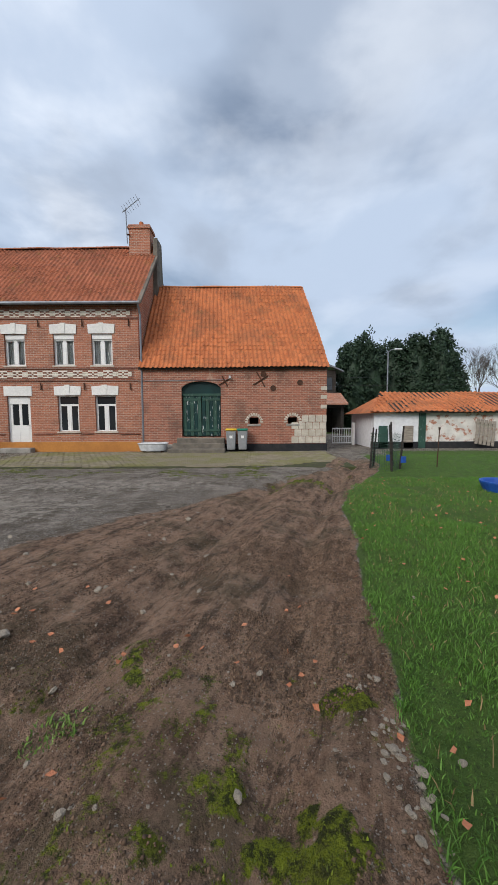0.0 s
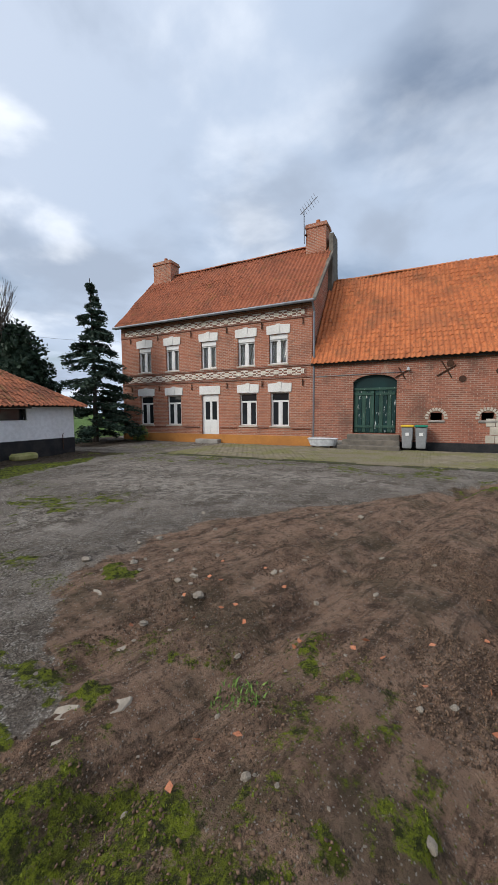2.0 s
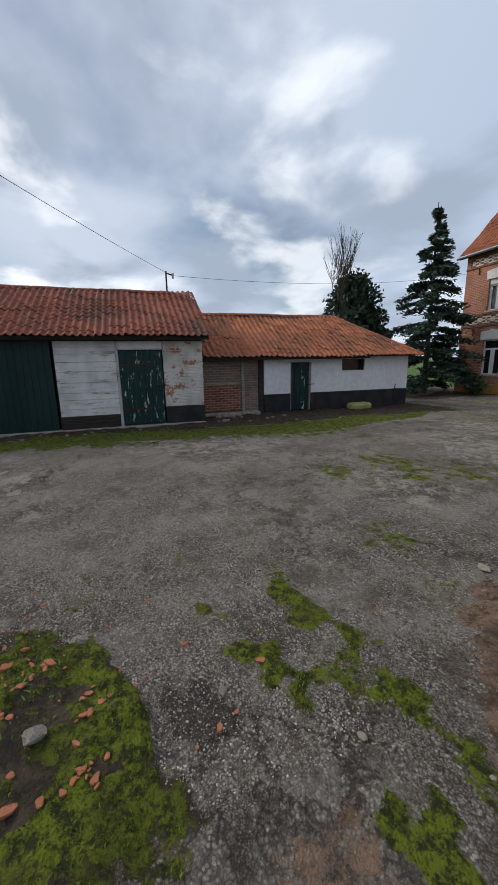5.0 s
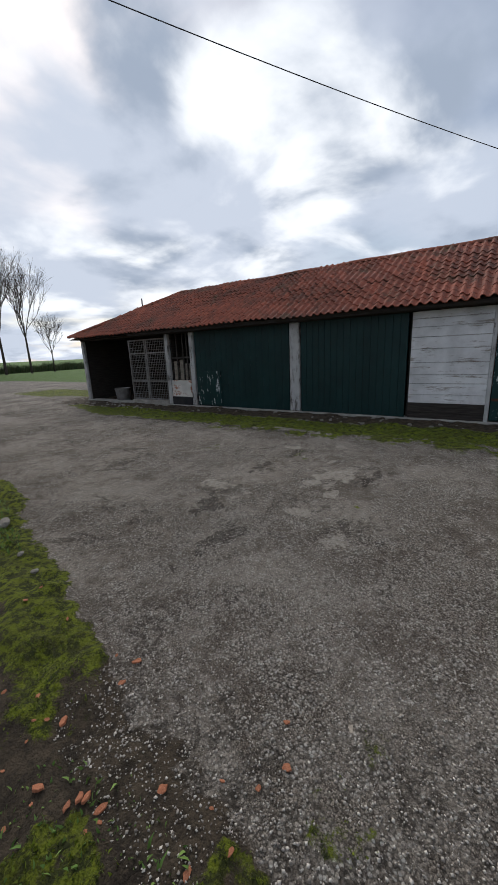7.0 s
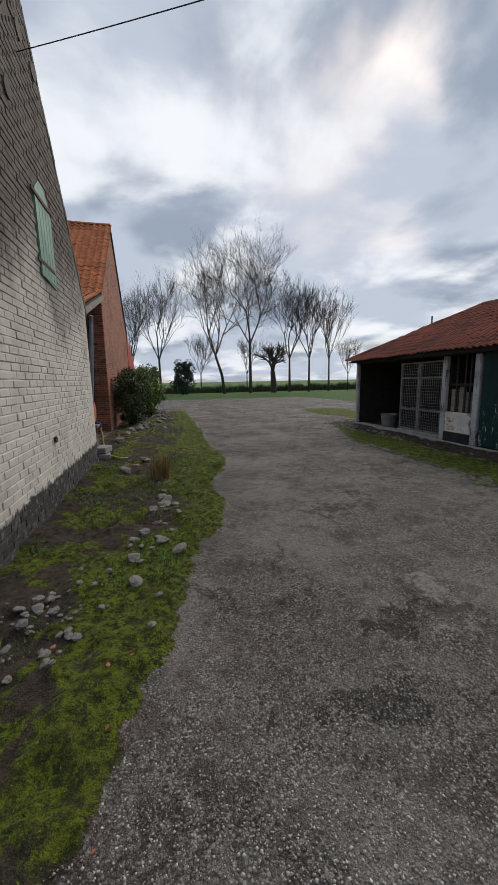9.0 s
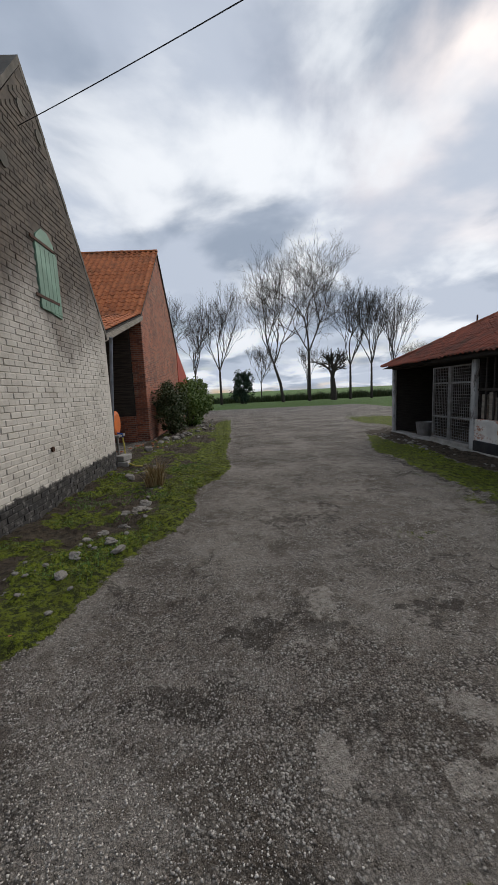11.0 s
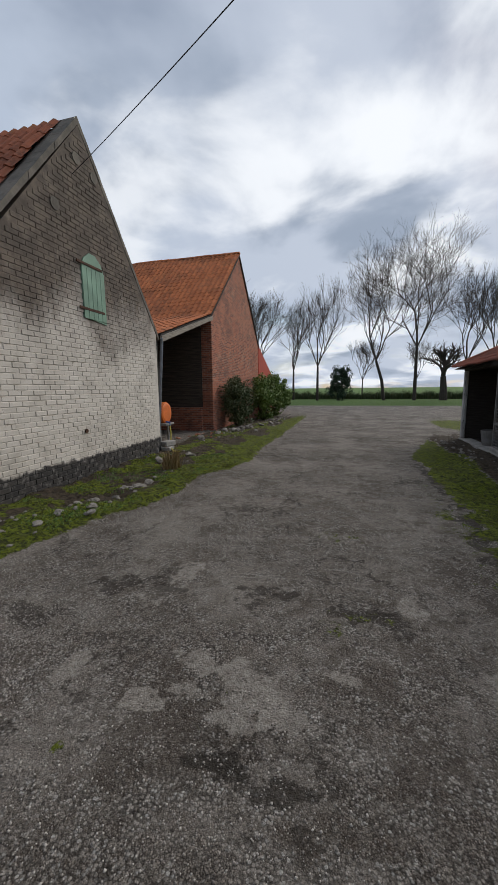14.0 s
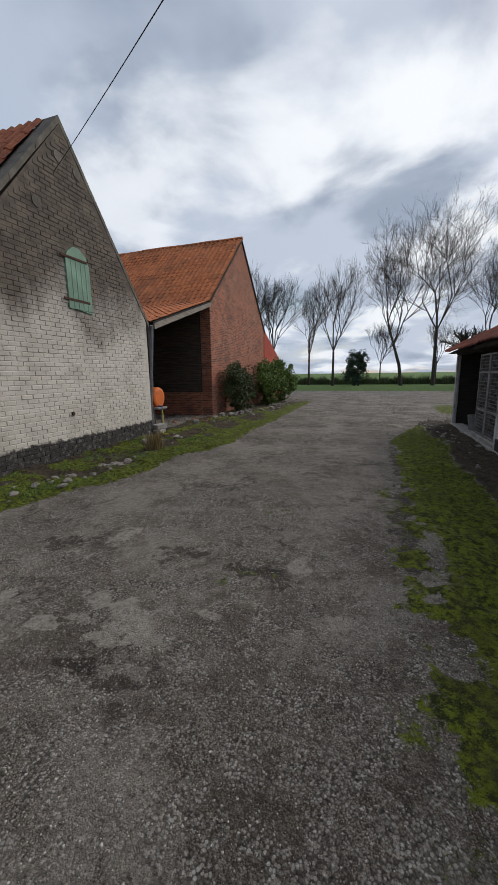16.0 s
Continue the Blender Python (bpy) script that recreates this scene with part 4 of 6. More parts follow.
# ---- brick barn beside the house ----
BY = 14.7
barn = thing("brick_barn", "red brick barn with orange pantile roof and green doors", "barn")
BD = (-3.88, -2.26)
bh = [(*BD, 0.6, 2.9), (-1.08, -0.7, 1.13, 1.4), (0.52, 0.9, 1.13, 1.4)]
part("wall", holed_wall("x", -5.6, 2.1, 0.3, 3.42, BY, 0.4, bh), "barn_brick", barn)
part("plinth", bx((-2.2, BY - 0.04, -0.4), (2.14, BY + 0.4, 0.31), 0.015), "tar", barn, "black tarred plinth")
part("plinth", bx((-5.5, BY - 0.03, -0.3), (-3.95, BY + 0.4, 0.30), 0.015), "concrete", barn)
part("gable", prism([(BY + 0.4, -0.3), (BY + 6.2, -0.3), (BY + 6.2, 3.42), (BY + 3.1, 7.6), (BY + 0.03, 3.48), (BY + 0.4, 3.4)], "x", 1.7, 2.1), "barn_brick", barn)
part("wall", bx((-5.6, BY + 5.8, -0.3), (1.7, BY + 6.2, 3.42)), "barn_brick", barn)
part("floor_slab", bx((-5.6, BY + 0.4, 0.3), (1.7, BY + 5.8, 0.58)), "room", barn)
broof = part("roof", prism([(BY - 0.12, 3.46), (BY + 3.1, 7.62), (BY + 6.4, 3.4), (BY + 6.4, 3.3), (BY + 3.1, 7.5), (BY - 0.12, 3.36)], "x", -5.6, 2.14), "old_wood", barn)
roof_tiles(broof, "barn_tile", (-5.58, BY - 0.2, 3.42), (7.74, 0, 0), (0, 3.3, 4.26), 42, 22, taper=0.085)
for o_ in barn.children:
    if o_.name.split(".")[0] in ("gable", "roof"):
        for v_ in o_.data.vertices:
            if v_.co.x > 1.6 and v_.co.z > 3.45: v_.co.x -= 0.68 * (v_.co.z - 3.45) / 4.2   # the end wall leans in plan
ridge_caps(broof, "barn_tile", (-5.3, BY + 3.1, 7.72), (1.46, BY + 3.1, 7.68), 20, 0.10)
# arch over the doors: the brick corners left above a curved head
mid, half = (BD[0] + BD[1]) / 2, (BD[1] - BD[0]) / 2
curve = [(BD[0] + (BD[1] - BD[0]) * i / 12, 2.55 + 0.35 * math.sqrt(max(0, 1 - ((i - 6) / 6.2) ** 2))) for i in range(13)]
part("arch", prism([(BD[0], 2.9)] + curve + [(BD[1], 2.9)], "y", BY + 0.002, BY + 0.3), "barn_brick", barn)
fan = part("fanlight", prism([(BD[0], 2.36)] + curve + [(BD[1], 2.36)], "y", BY + 0.16, BY + 0.2), "green_paint", barn, "dark green boarded fanlight")
part("transom", bx((BD[0], BY + 0.1, 2.3), (BD[1], BY + 0.2, 2.4), 0.01), "green_barn", barn)
for a, b in ((BD[0] + 0.02, mid - 0.01), (mid + 0.01, BD[1] - 0.02)):
    leaf = part("barn_door", bx((a, BY + 0.16, 0.62), (b, BY + 0.18, 2.3)), "green_barn", barn, "faded green plank door with peeling paint")
    n = 5
    for i in range(n):
        w_ = (b - a) / n
        part("plank", bx((a + i * w_ + 0.006, BY + 0.125, 0.64 + 0.02 * (i % 2)), (a + (i + 1) * w_ - 0.006, BY + 0.157, 2.28), 0.006), "green_barn" if (i + int(a < -3.2)) % 2 else "green_old", leaf)
    for z in (0.82, 2.1): part("ledge", bx((a + 0.03, BY + 0.1, z), (b - 0.03, BY + 0.124, z + 0.1), 0.006), "green_barn", leaf)
for x, r in ((-0.89, 0.32), (0.71, 0.32)):
    s = part("hole_surround", bmesh.new(), "white_stone", barn)
    bm = bmesh.new()
    for i in range(11):
        t = math.pi * i / 10
        m = pose(x + r * math.cos(t), BY - 0.01, 1.22 + r * math.sin(t), 0, -math.degrees(t), 0)
        box(bm, (-0.07, -0.02, -0.035), (0.05, 0.03, 0.035), 0.006, m)
    bm.to_mesh(s.data); bm.free()
    part("sill", bx((x - 0.28, BY - 0.05, 1.05), (x + 0.28, BY + 0.2, 1.128), 0.01), "concrete", barn)
for i in range(5):
    for j in range(4):
        x = 0.66 + i * 0.29 + (0.12 if j % 2 else 0) + (0.3 if j == 3 else 0)
        if x > 2.0: continue
        part("white_stone", bx((x, BY - 0.03, 0.33 + j * 0.29), (min(x + 0.275, 2.11), BY - 0.003, 0.33 + j * 0.29 + 0.275), 0.012), "white_stone", barn)
for z in (1.75, 2.15, 2.5): part("quoin", bx((1.86, BY - 0.02, z), (2.12, BY - 0.003, z + 0.16), 0.01), "white_stone", barn)
for x, z, s in ((-0.62, 2.95, 0.3), (-2.1, 2.9, 0.22)):
    bm = tube(bmesh.new(), [(x - s, BY - 0.03, z - s * 0.7), (x + s, BY - 0.03, z + s * 0.5)], 0.025); tube(bm, [(x - s * 0.5, BY - 0.03, z + s), (x + s * 0.6, BY - 0.03, z - s)], 0.025)
    part("wall_anchor", bm, "iron", barn)
for x, z in ((-0.5, 3.16), (-0.1, 2.6), (1.0, 2.82)): part("anchor_plate", tube(bmesh.new(), [(x, BY - 0.03, z), (x, BY - 0.002, z)], 0.12, 10), "iron", barn)
part("conduit", tube(bmesh.new(), [(-5.4, BY - 0.02, 2.92), (-2.0, BY - 0.02, 2.95)], 0.012), "zinc", barn)
lampb = thing("wall_lamp", "small white outdoor lamp on the barn wall", "lamp")
part("shade", tube(bmesh.new(), [(-1.87, BY - 0.12, 2.98), (-1.87, BY - 0.10, 3.06), (-1.87, BY - 0.03, 3.1)], 0.07, 10, 0.03), "enamel", lampb)
part("bracket", tube(bmesh.new(), [(-1.87, BY - 0.1, 3.08), (-1.87, BY - 0.002, 3.12)], 0.02), "iron", lampb)
st = thing("barn_steps", "worn mossy brick and concrete steps before the barn door", "steps")
for i in range(3): part("step", bx((-4.05 - 0.12 * i, BY - 0.32 * (i + 1), -0.05), (-2.1 + 0.03 * i, BY - 0.32 * i - 0.045, 0.57 - 0.19 * i), 0.025), "mortar_cap", st)

# ---- long shed with the garage doors ----
SX = -12.0
shed = thing("long_shed", "long low farm shed with dark green doors under old clay tiles", "shed")
part("lintel", bx((SX - 0.2, -13.1, 2.14), (SX + 0.02, 1.58, 2.32), 0.015), "old_wood", shed, "weathered timber wall plate")
part("back_wall", bx((SX - 4.9, -13.1, 0), (SX - 4.6, 1.58, 2.3)), "old_brick", shed)
part("side_wall", prism([(SX - 4.6, 0), (SX - 0.05, 0), (SX - 0.05, 2.2), (SX - 2.4, 3.6), (SX - 4.6, 2.2)], "y", 1.3, 1.58), "grey_brick", shed)
part("side_wall", bx((SX - 4.6, -13.1, 0), (SX - 0.05, -13.0, 2.2)), "old_wood", shed)
for y in (-8.7, -1.9): part("partition", bx((SX - 4.6, y - 0.05, 0), (SX - 0.1, y + 0.05, 2.25)), "old_wood", shed)
part("footing", bx((SX - 0.3, -13.1, -0.1), (SX + 0.06, 1.6, 0.06), 0.02), "concrete", shed, "rough concrete footing")


def garage(y0, y1):
    g = part("garage_door", bx((SX - 0.06, y0 + 0.02, 0.06), (SX - 0.03, y1 - 0.02, 2.14)), "green_paint", shed, "dark green timber garage door with flaking paint")
    n = 16
    for i in range(n):
        w_ = (y1 - y0 - 0.04) / n
        part("board", bx((SX - 0.029, y0 + 0.02 + i * w_ + 0.002, 0.07), (SX - 0.014, y0 + 0.02 + (i + 1) * w_ - 0.002, 2.13), 0.003), "green_paint", g)


def post(y, w=0.2, z0=0.06):
    m = pose(0, 0, 0)
    part("post", bx((SX - 0.09, y - w / 2, z0), (SX + 0.02, y + w / 2, 2.139), 0.02), "white_post", shed, "white-painted post with worn foot")


garage(-4.34, -1.95)
garage(-7.65, -4.62)
post(-4.48, 0.26); post(-7.76, 0.16); post(-8.74, 0.15); post(-13.02, 0.14)
part("small_door", bx((SX - 0.012, -7.6, 0.1), (SX + 0.015, -6.75, 1.05), 0.008), "green_old", shed, "small green door with peeling white paint")
for i, (z0, z1) in enumerate(((0.05, 0.175), (0.18, 0.37), (0.375, 0.541), (0.545, 0.76), (0.765, 0.93), (0.935, 1.17), (1.175, 1.431), (1.435, 1.654), (1.66, 1.841), (1.845, 2.0), (2.005, 2.137))):
    part("plank", bx((SX - 0.04, -1.9, z0), (SX + 0.004 * (i % 3), -0.56, z1), 0.004), "old_wood" if i < 2 else "white_plank", shed)
part("corner_post", bx((SX - 0.06, -0.56, 0.05), (SX + 0.015, -0.49, 2.137), 0.01), "white_post", shed)
part("header", bx((SX - 0.05, -0.49, 1.93), (SX + 0.01, 0.56, 2.137), 0.01), "white_plank", shed)
dr = part("plank_door", bx((SX - 0.06, -0.48, 0.08), (SX - 0.03, 0.54, 1.92)), "green_paint", shed, "dark green plank door with chipped lower edge")
for i in range(7): part("plank", bx((SX - 0.029, -0.475 + i * 0.145, 0.09 + 0.15 * (i % 2) * 0.2), (SX - 0.005, -0.337 + i * 0.145, 1.91), 0.005), "green_old", dr)
for z in (0.45, 1.55): part("hinge", bx((SX - 0.004, -0.47, z), (SX + 0.006, 0.2, z + 0.05), 0.003), "iron", dr)
part("latch", tube(bmesh.new(), [(SX + 0.03, 0.4, 1.05), (SX + 0.03, 0.6, 1.06)], 0.015), "iron", dr)
part("pier", bx((SX - 0.28, 0.57, 0.5), (SX - 0.02, 1.57, 2.137)), "white_plank", shed)
part("pier_base", bx((SX - 0.28, 0.57, -0.05), (SX + 0.012, 1.59, 0.5), 0.015), "tar", shed, "black tarred base")
rr = random.Random(8)
for j in range(22):
    y = 0.575 + (0.11 if j % 2 else 0)
    if j % 2: part("brick", bx((SX - 0.02, 0.575, 0.505 + j * 0.074), (SX + rr.uniform(-0.008, 0.006), 0.675, 0.57 + j * 0.074), 0.006), "peeling_brick", shed)
    while y < 1.5:
        e = min(y + 0.215, 1.585)
        part("brick", bx((SX - 0.02, y, 0.505 + j * 0.074), (SX + rr.uniform(-0.008, 0.006), e - 0.008, 0.57 + j * 0.074), 0.006), "peeling_brick", shed)
        y = e
# caged bay, open bay and low brick sill
part("sill_wall", bx((SX - 0.25, -8.66, 0.03), (SX + 0.005, -7.85, 0.78), 0.02), "peeling_brick", shed, "low whitewashed brick sill wall")
part("sill_base", bx((SX - 0.2, -8.66, 0.0), (SX + 0.03, -7.85, 0.3), 0.02), "tar", shed)
win = part("bay_window", bx((SX - 0.09, -8.66, 1.42), (SX - 0.05, -7.84, 1.47)), "old_wood", shed, "broken timber window with dark panes")
for y in (-8.4, -8.15, -8.0): part("muntin", bx((SX - 0.085, y - 0.02, 0.79), (SX - 0.055, y + 0.02, 2.14)), "old_wood", win)
for y, h in ((-8.52, 0.55), (-8.28, 0.6), (-8.07, 0.48)): part("board", bx((SX - 0.16, y - 0.1, 0.79), (SX - 0.12, y + 0.1, 0.79 + h), 0.01, ), "pale_wood", win)


def cage(y0, y1):
    bm = bmesh.new()
    for y in (y0, y1): box(bm, (SX - 0.07, y - 0.025, 0.16), (SX - 0.02, y + 0.025, 2.05), 0.005)
    for z in (0.18, 0.75, 1.62, 2.03): box(bm, (SX - 0.065, y0 + 0.025, z - 0.02), (SX - 0.025, y1 - 0.025, z + 0.02), 0.005)
    g = part("cage_gate", bm, "grey_tin", shed, "galvanised wire mesh gate")
    bm = bmesh.new()
    n = int((y1 - y0) / 0.075)
    for i in range(1, n):
        y = y0 + (y1 - y0) * i / n; box(bm, (SX - 0.05, y - 0.005, 0.2), (SX - 0.042, y + 0.005, 2.01))
    for i in range(1, 24):
        z = 0.18 + i * 0.077; box(bm, (SX - 0.041, y0 + 0.02, z - 0.005), (SX - 0.033, y1 - 0.02, z + 0.005))
    part("mesh", bm, "grey_tin", g)


cage(-10.5, -9.75); cage(-9.68, -8.84)
part("kerb", bx((SX - 0.2, -10.55, 0.0), (SX + 0.02, -8.82, 0.15), 0.02), "concrete", shed)
sroof = part("roof", prism([(SX + 0.22, 2.24), (SX - 2.4, 3.66), (SX - 5.0, 2.2), (SX - 5.0, 2.12), (SX - 2.4, 3.56), (SX + 0.22, 2.16)], "y", -10.2, 1.72), "old_wood", shed)
bm = bmesh.new()
P = [bm.verts.new(p) for p in ((SX + 0.22, -10.2, 2.2), (SX + 0.22, -13.45, 2.2), (SX - 5.0, -13.45, 2.16), (SX - 5.0, -10.2, 2.16), (SX - 2.4, -10.2, 3.64))]
for q in ((0, 4, 1), (1, 4, 2), (2, 4, 3), (0, 1, 2, 3)): bm.faces.new([P[i] for i in q])
part("hip", bm, "old_wood", sroof)


# ---- low whitewashed shed ----
WX = -12.93
low = thing("white_shed", "low whitewashed shed with black tarred base and clay tiles", "shed")
holes = [(4.5, 5.22, 0.05, 1.56), (6.33, 7.18, 1.26, 1.63)]
part("wall", holed_wall("y", 3.62, 8.93, 0.47, 1.75, WX - 0.3, 0.3, [(4.5, 5.22, 0.3, 1.56), (6.33, 7.18, 1.26, 1.63)]), "limewash", low)
part("base", holed_wall("y", 3.62, 8.93, -0.1, 0.47, WX - 0.3, 0.312, [(4.5, 5.22, 0.05, 0.6)]), "tar", low, "black tarred wall base")
part("end_wall", prism([(WX - 4, 0), (WX - 0.31, 0), (WX - 0.31, 1.72), (WX - 4, 1.72)], "y", 8.63, 8.92), "limewash", low)
part("back_wall", bx((WX - 4.2, 1.6, 0), (WX - 4.0, 8.9, 1.75)), "limewash", low)
wd = part("plank_door", bx((WX - 0.14, 4.56, 0.07), (WX - 0.11, 5.16, 1.53)), "green_paint", low, "dark green plank door with flaking bottom")
for i in range(5): part("plank", bx((WX - 0.109, 4.56 + i * 0.12, 0.08), (WX - 0.085, 4.672 + i * 0.12, 1.52), 0.005), "green_old" if i in (2, 3) else "green_paint", wd)
part("door_frame", box(bx((WX - 0.16, 4.5, 0.05), (WX - 0.06, 4.56, 1.56), 0.006), (WX - 0.16, 5.16, 0.05), (WX - 0.03, 5.22, 1.56), 0.006), "pale_wood", low)
part("latch", tube(bmesh.new(), [(WX + 0.03, 5.1, 0.86), (WX + 0.03, 5.3, 0.87)], 0.014), "iron", low)
ww = part("slot_window", bx((WX - 0.2, 6.34, 1.27), (WX - 0.19, 7.17, 1.62)), "glass", low, "narrow dark window under the eaves")
part("frame", box(bx((WX - 0.12, 6.33, 1.26), (WX - 0.05, 6.37, 1.63)), (WX - 0.12, 7.14, 1.26), (WX - 0.05, 7.18, 1.63)), "old_wood", ww)
part("tap_pipe", tube(bmesh.new(), [(WX + 0.04, 8.42, 0.2), (WX + 0.04, 8.42, 0.72), (WX + 0.08, 8.42, 0.76)], 0.016), "iron", low)
# unpainted middle bay
part("bay_wall", bx((WX - 0.3, 1.6, 0.1), (WX - 0.06, 3.45, 1.75)), "grey_brick", low, "unpainted rough brick infill")
part("bay_panel", bx((WX - 0.059, 1.62, 0.15), (WX - 0.02, 2.88, 0.92), 0.01), "old_brick", low)
for y, w_ in ((2.95, 0.1), (3.53, 0.16)): part("stud", bx((WX - 0.2, y - w_ / 2, 0.05), (WX + 0.0, y + w_ / 2, 1.75), 0.015), "pale_wood" if y < 3 else "old_wood", low)
part("rail", bx((WX - 0.058, 1.62, 0.93), (WX - 0.015, 2.895, 1.0), 0.01), "pale_wood", low)
part("foundation", bx((WX - 0.3, 1.6, -0.1), (WX + 0.05, 3.5, 0.12), 0.04), "stone", low)
lroof = part("roof", prism([(WX + 0.25, 1.72), (WX - 2.1, 3.14), (WX - 4.5, 1.7), (WX - 4.5, 1.62), (WX - 2.1, 3.04), (WX + 0.25, 1.64)], "y", 1.7, 7.2), "old_wood", low)
# hipped end
bm = bmesh.new()
P = [bm.verts.new(p) for p in ((WX + 0.25, 7.2, 1.70), (WX + 0.25, 9.25, 1.70), (WX - 4.5, 9.25, 1.66), (WX - 4.5, 7.2, 1.66), (WX - 2.1, 7.2, 3.12))]
for q in ((0, 1, 4), (1, 2, 4), (2, 3, 4), (0, 3, 2, 1)): bm.faces.new([P[i] for i in q])
part("hip", bm, "old_wood", lroof)

# ---- white gable of the old barn ----
GX = -3.74
gab = thing("old_barn", "old barn with flaking whitewashed brick gable and tiled roof", "barn")
GP = [(-3.9, 0.0), (-8.86, 0.0), (-8.86, 3.1), (-6.42, 6.38), (-4.1, 3.25)]
part("gable_wall", prism([(-3.9, 0.0), (-8.86, 0.0), (-8.86, 3.05), (-6.42, 6.32), (-4.0, 3.2)], "x", GX - 0.012, GX + 0.4), "gable_joint", gab, "weathered gable, white paint gone above")
part("side_wall", bx((GX + 0.4, -4.3, 0), (GX + 13, -3.92, 3.2)), "grey_brick", gab)
part("side_wall", bx((GX + 0.4, -8.86, 0), (GX + 13, -8.5, 3.1)), "grey_brick", gab)
part("end_wall", prism([(-3.92, 0.0), (-8.86, 0.0), (-8.86, 3.05), (-6.42, 6.3), (-3.92, 3.1)], "x", GX + 13, GX + 13.3), "grey_brick", gab)
groof = part("roof", prism([(-3.6, 2.85), (-6.42, 6.36), (-9.05, 2.95), (-9.05, 2.85), (-6.42, 6.24), (-3.6, 2.75)], "x", GX + 0.3, GX + 13.4), "old_wood", gab)
roof_tiles(groof, "house_tile", (GX + 0.3, -3.5, 2.85), (13.1, 0, 0), (0, -2.92, 3.6), 58, 16)
for a, b in (((-3.62, 2.98), (-6.42, 6.46)), ((-8.98, 3.05), (-6.42, 6.46))):
    (ya, za), (yb, zb) = a, b
    n = 14
    for i in range(n):
        t0, t1 = i / n, (i + 1.0) / n
        q = [(ya + (yb - ya) * t, za + (zb - za) * t) for t in (t0, t1)]
        w_ = 0.005 * math.sin(i * 2.1)
        bm = bmesh.new()
        vs = [bm.verts.new((x, y, z + dz)) for x in (GX - 0.02 + w_, GX + 0.34) for (y, z) in q for dz in (-0.13, 0.0 + w_)]
        for f in ((0, 1, 3, 2), (4, 6, 7, 5), (1, 5, 7, 3), (0, 2, 6, 4), (0, 4, 5, 1), (2, 3, 7, 6)): bm.faces.new([vs[j] for j in f])
        bmesh.ops.recalc_face_normals(bm, faces=bm.faces[:])
        part("coping_stone", bm, "mortar_cap", gab)
hatch_curve = [(-6.22, 3.02), (-6.86, 2.96), (-6.86, 3.9), (-6.78, 4.08), (-6.62, 4.2), (-6.46, 4.2), (-6.3, 4.08), (-6.22, 3.9)]
hat = part("loft_hatch", prism(hatch_curve, "x", GX - 0.035, GX + 0.005), "hatch", gab, "pale green arched loft hatch")
for z in (3.15, 3.95): part("strap", bx((GX - 0.05, -6.8, z), (GX - 0.036, -6.1, z + 0.05), 0.004), "iron", hat)
for i in range(5): part("plank", bx((GX - 0.044, -6.855 + i * 0.127, 3.0), (GX - 0.036, -6.735 + i * 0.127, 3.92), 0.003), "hatch", hat)
for y, z in ((-5.7, 4.72), (-6.75, 5.62), (-6.3, 5.72)): part("anchor_plate", tube(bmesh.new(), [(GX - 0.04, y, z), (GX, y, z)], 0.1, 10), "mortar_cap", gab)
part("vent_pipe", tube(bmesh.new(), [(GX - 0.05, -6.04, 0.91), (GX + 0.02, -6.04, 0.91)], 0.04, 8), "iron", gab)
part("gutter_end", tube(bmesh.new(), [(GX - 0.1, -8.98, 2.98), (GX - 0.08, -9.02, 2.85), (GX + 0.1, -8.97, 0.3)], 0.04, 8), "zinc", gab)

# ---- red brick barn behind, with its catslide ----
NX = -3.3
nb = thing("red_barn", "tall red brick barn with orange tiles and open lean-to", "barn")
part("gable_wall", prism([(-13.95, 0.0), (-21.6, 0.0), (-21.6, 4.2), (-17.9, 7.95), (-13.95, 4.4)], "x", NX, NX + 0.4), "red_brick", nb, "bare red brick gable with patched joints")
part("side_wall", bx((NX + 0.4, -14.3, 0), (NX + 13, -13.95, 4.3)), "red_brick", nb)
part("corner_pier", bx((NX - 0.03, -14.35, 0), (NX + 0.42, -13.93, 4.42), 0.02), "red_brick", nb)
part("end_wall", prism([(-13.95, 0.0), (-21.6, 0.0), (-21.6, 4.2), (-17.9, 7.9), (-13.95, 4.3)], "x", NX + 13, NX + 13.3), "red_brick", nb)
nroof = part("roof", prism([(-13.9, 4.5), (-17.9, 8.0), (-21.8, 4.1), (-21.8, 4.0), (-17.9, 7.88), (-13.9, 4.38)], "x", NX - 0.05, NX + 13.3), "old_wood", nb)
roof_tiles(nroof, "barn_tile", (NX - 0.08, -13.8, 4.46), (13.2, 0, 0), (0, -4.1, 3.58), 56, 19)
ridge_caps(nroof, "barn_tile", (NX - 0.05, -17.9, 8.05), (NX + 13.2, -17.9, 8.05), 36)
croof = part("catslide_roof", prism([(-9.85, 3.22), (-13.95, 4.5), (-13.95, 4.4), (-9.85, 3.12)], "x", NX - 0.05, NX + 13.3), "old_wood", nb)
roof_tiles(croof, "barn_tile", (NX - 0.06, -9.75, 3.2), (13.2, 0, 0), (0, -4.2, 1.31), 56, 15)
part("verge_board", prism([(-9.8, 3.16), (-13.9, 4.44), (-13.9, 4.3), (-9.8, 3.0)], "x", NX - 0.12, NX - 0.06), "pale_wood", nb, "weathered pale verge board")
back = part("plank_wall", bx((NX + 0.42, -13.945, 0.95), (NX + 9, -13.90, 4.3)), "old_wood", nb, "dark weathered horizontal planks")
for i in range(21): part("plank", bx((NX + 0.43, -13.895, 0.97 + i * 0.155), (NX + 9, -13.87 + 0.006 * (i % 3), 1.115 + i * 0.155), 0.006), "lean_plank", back)
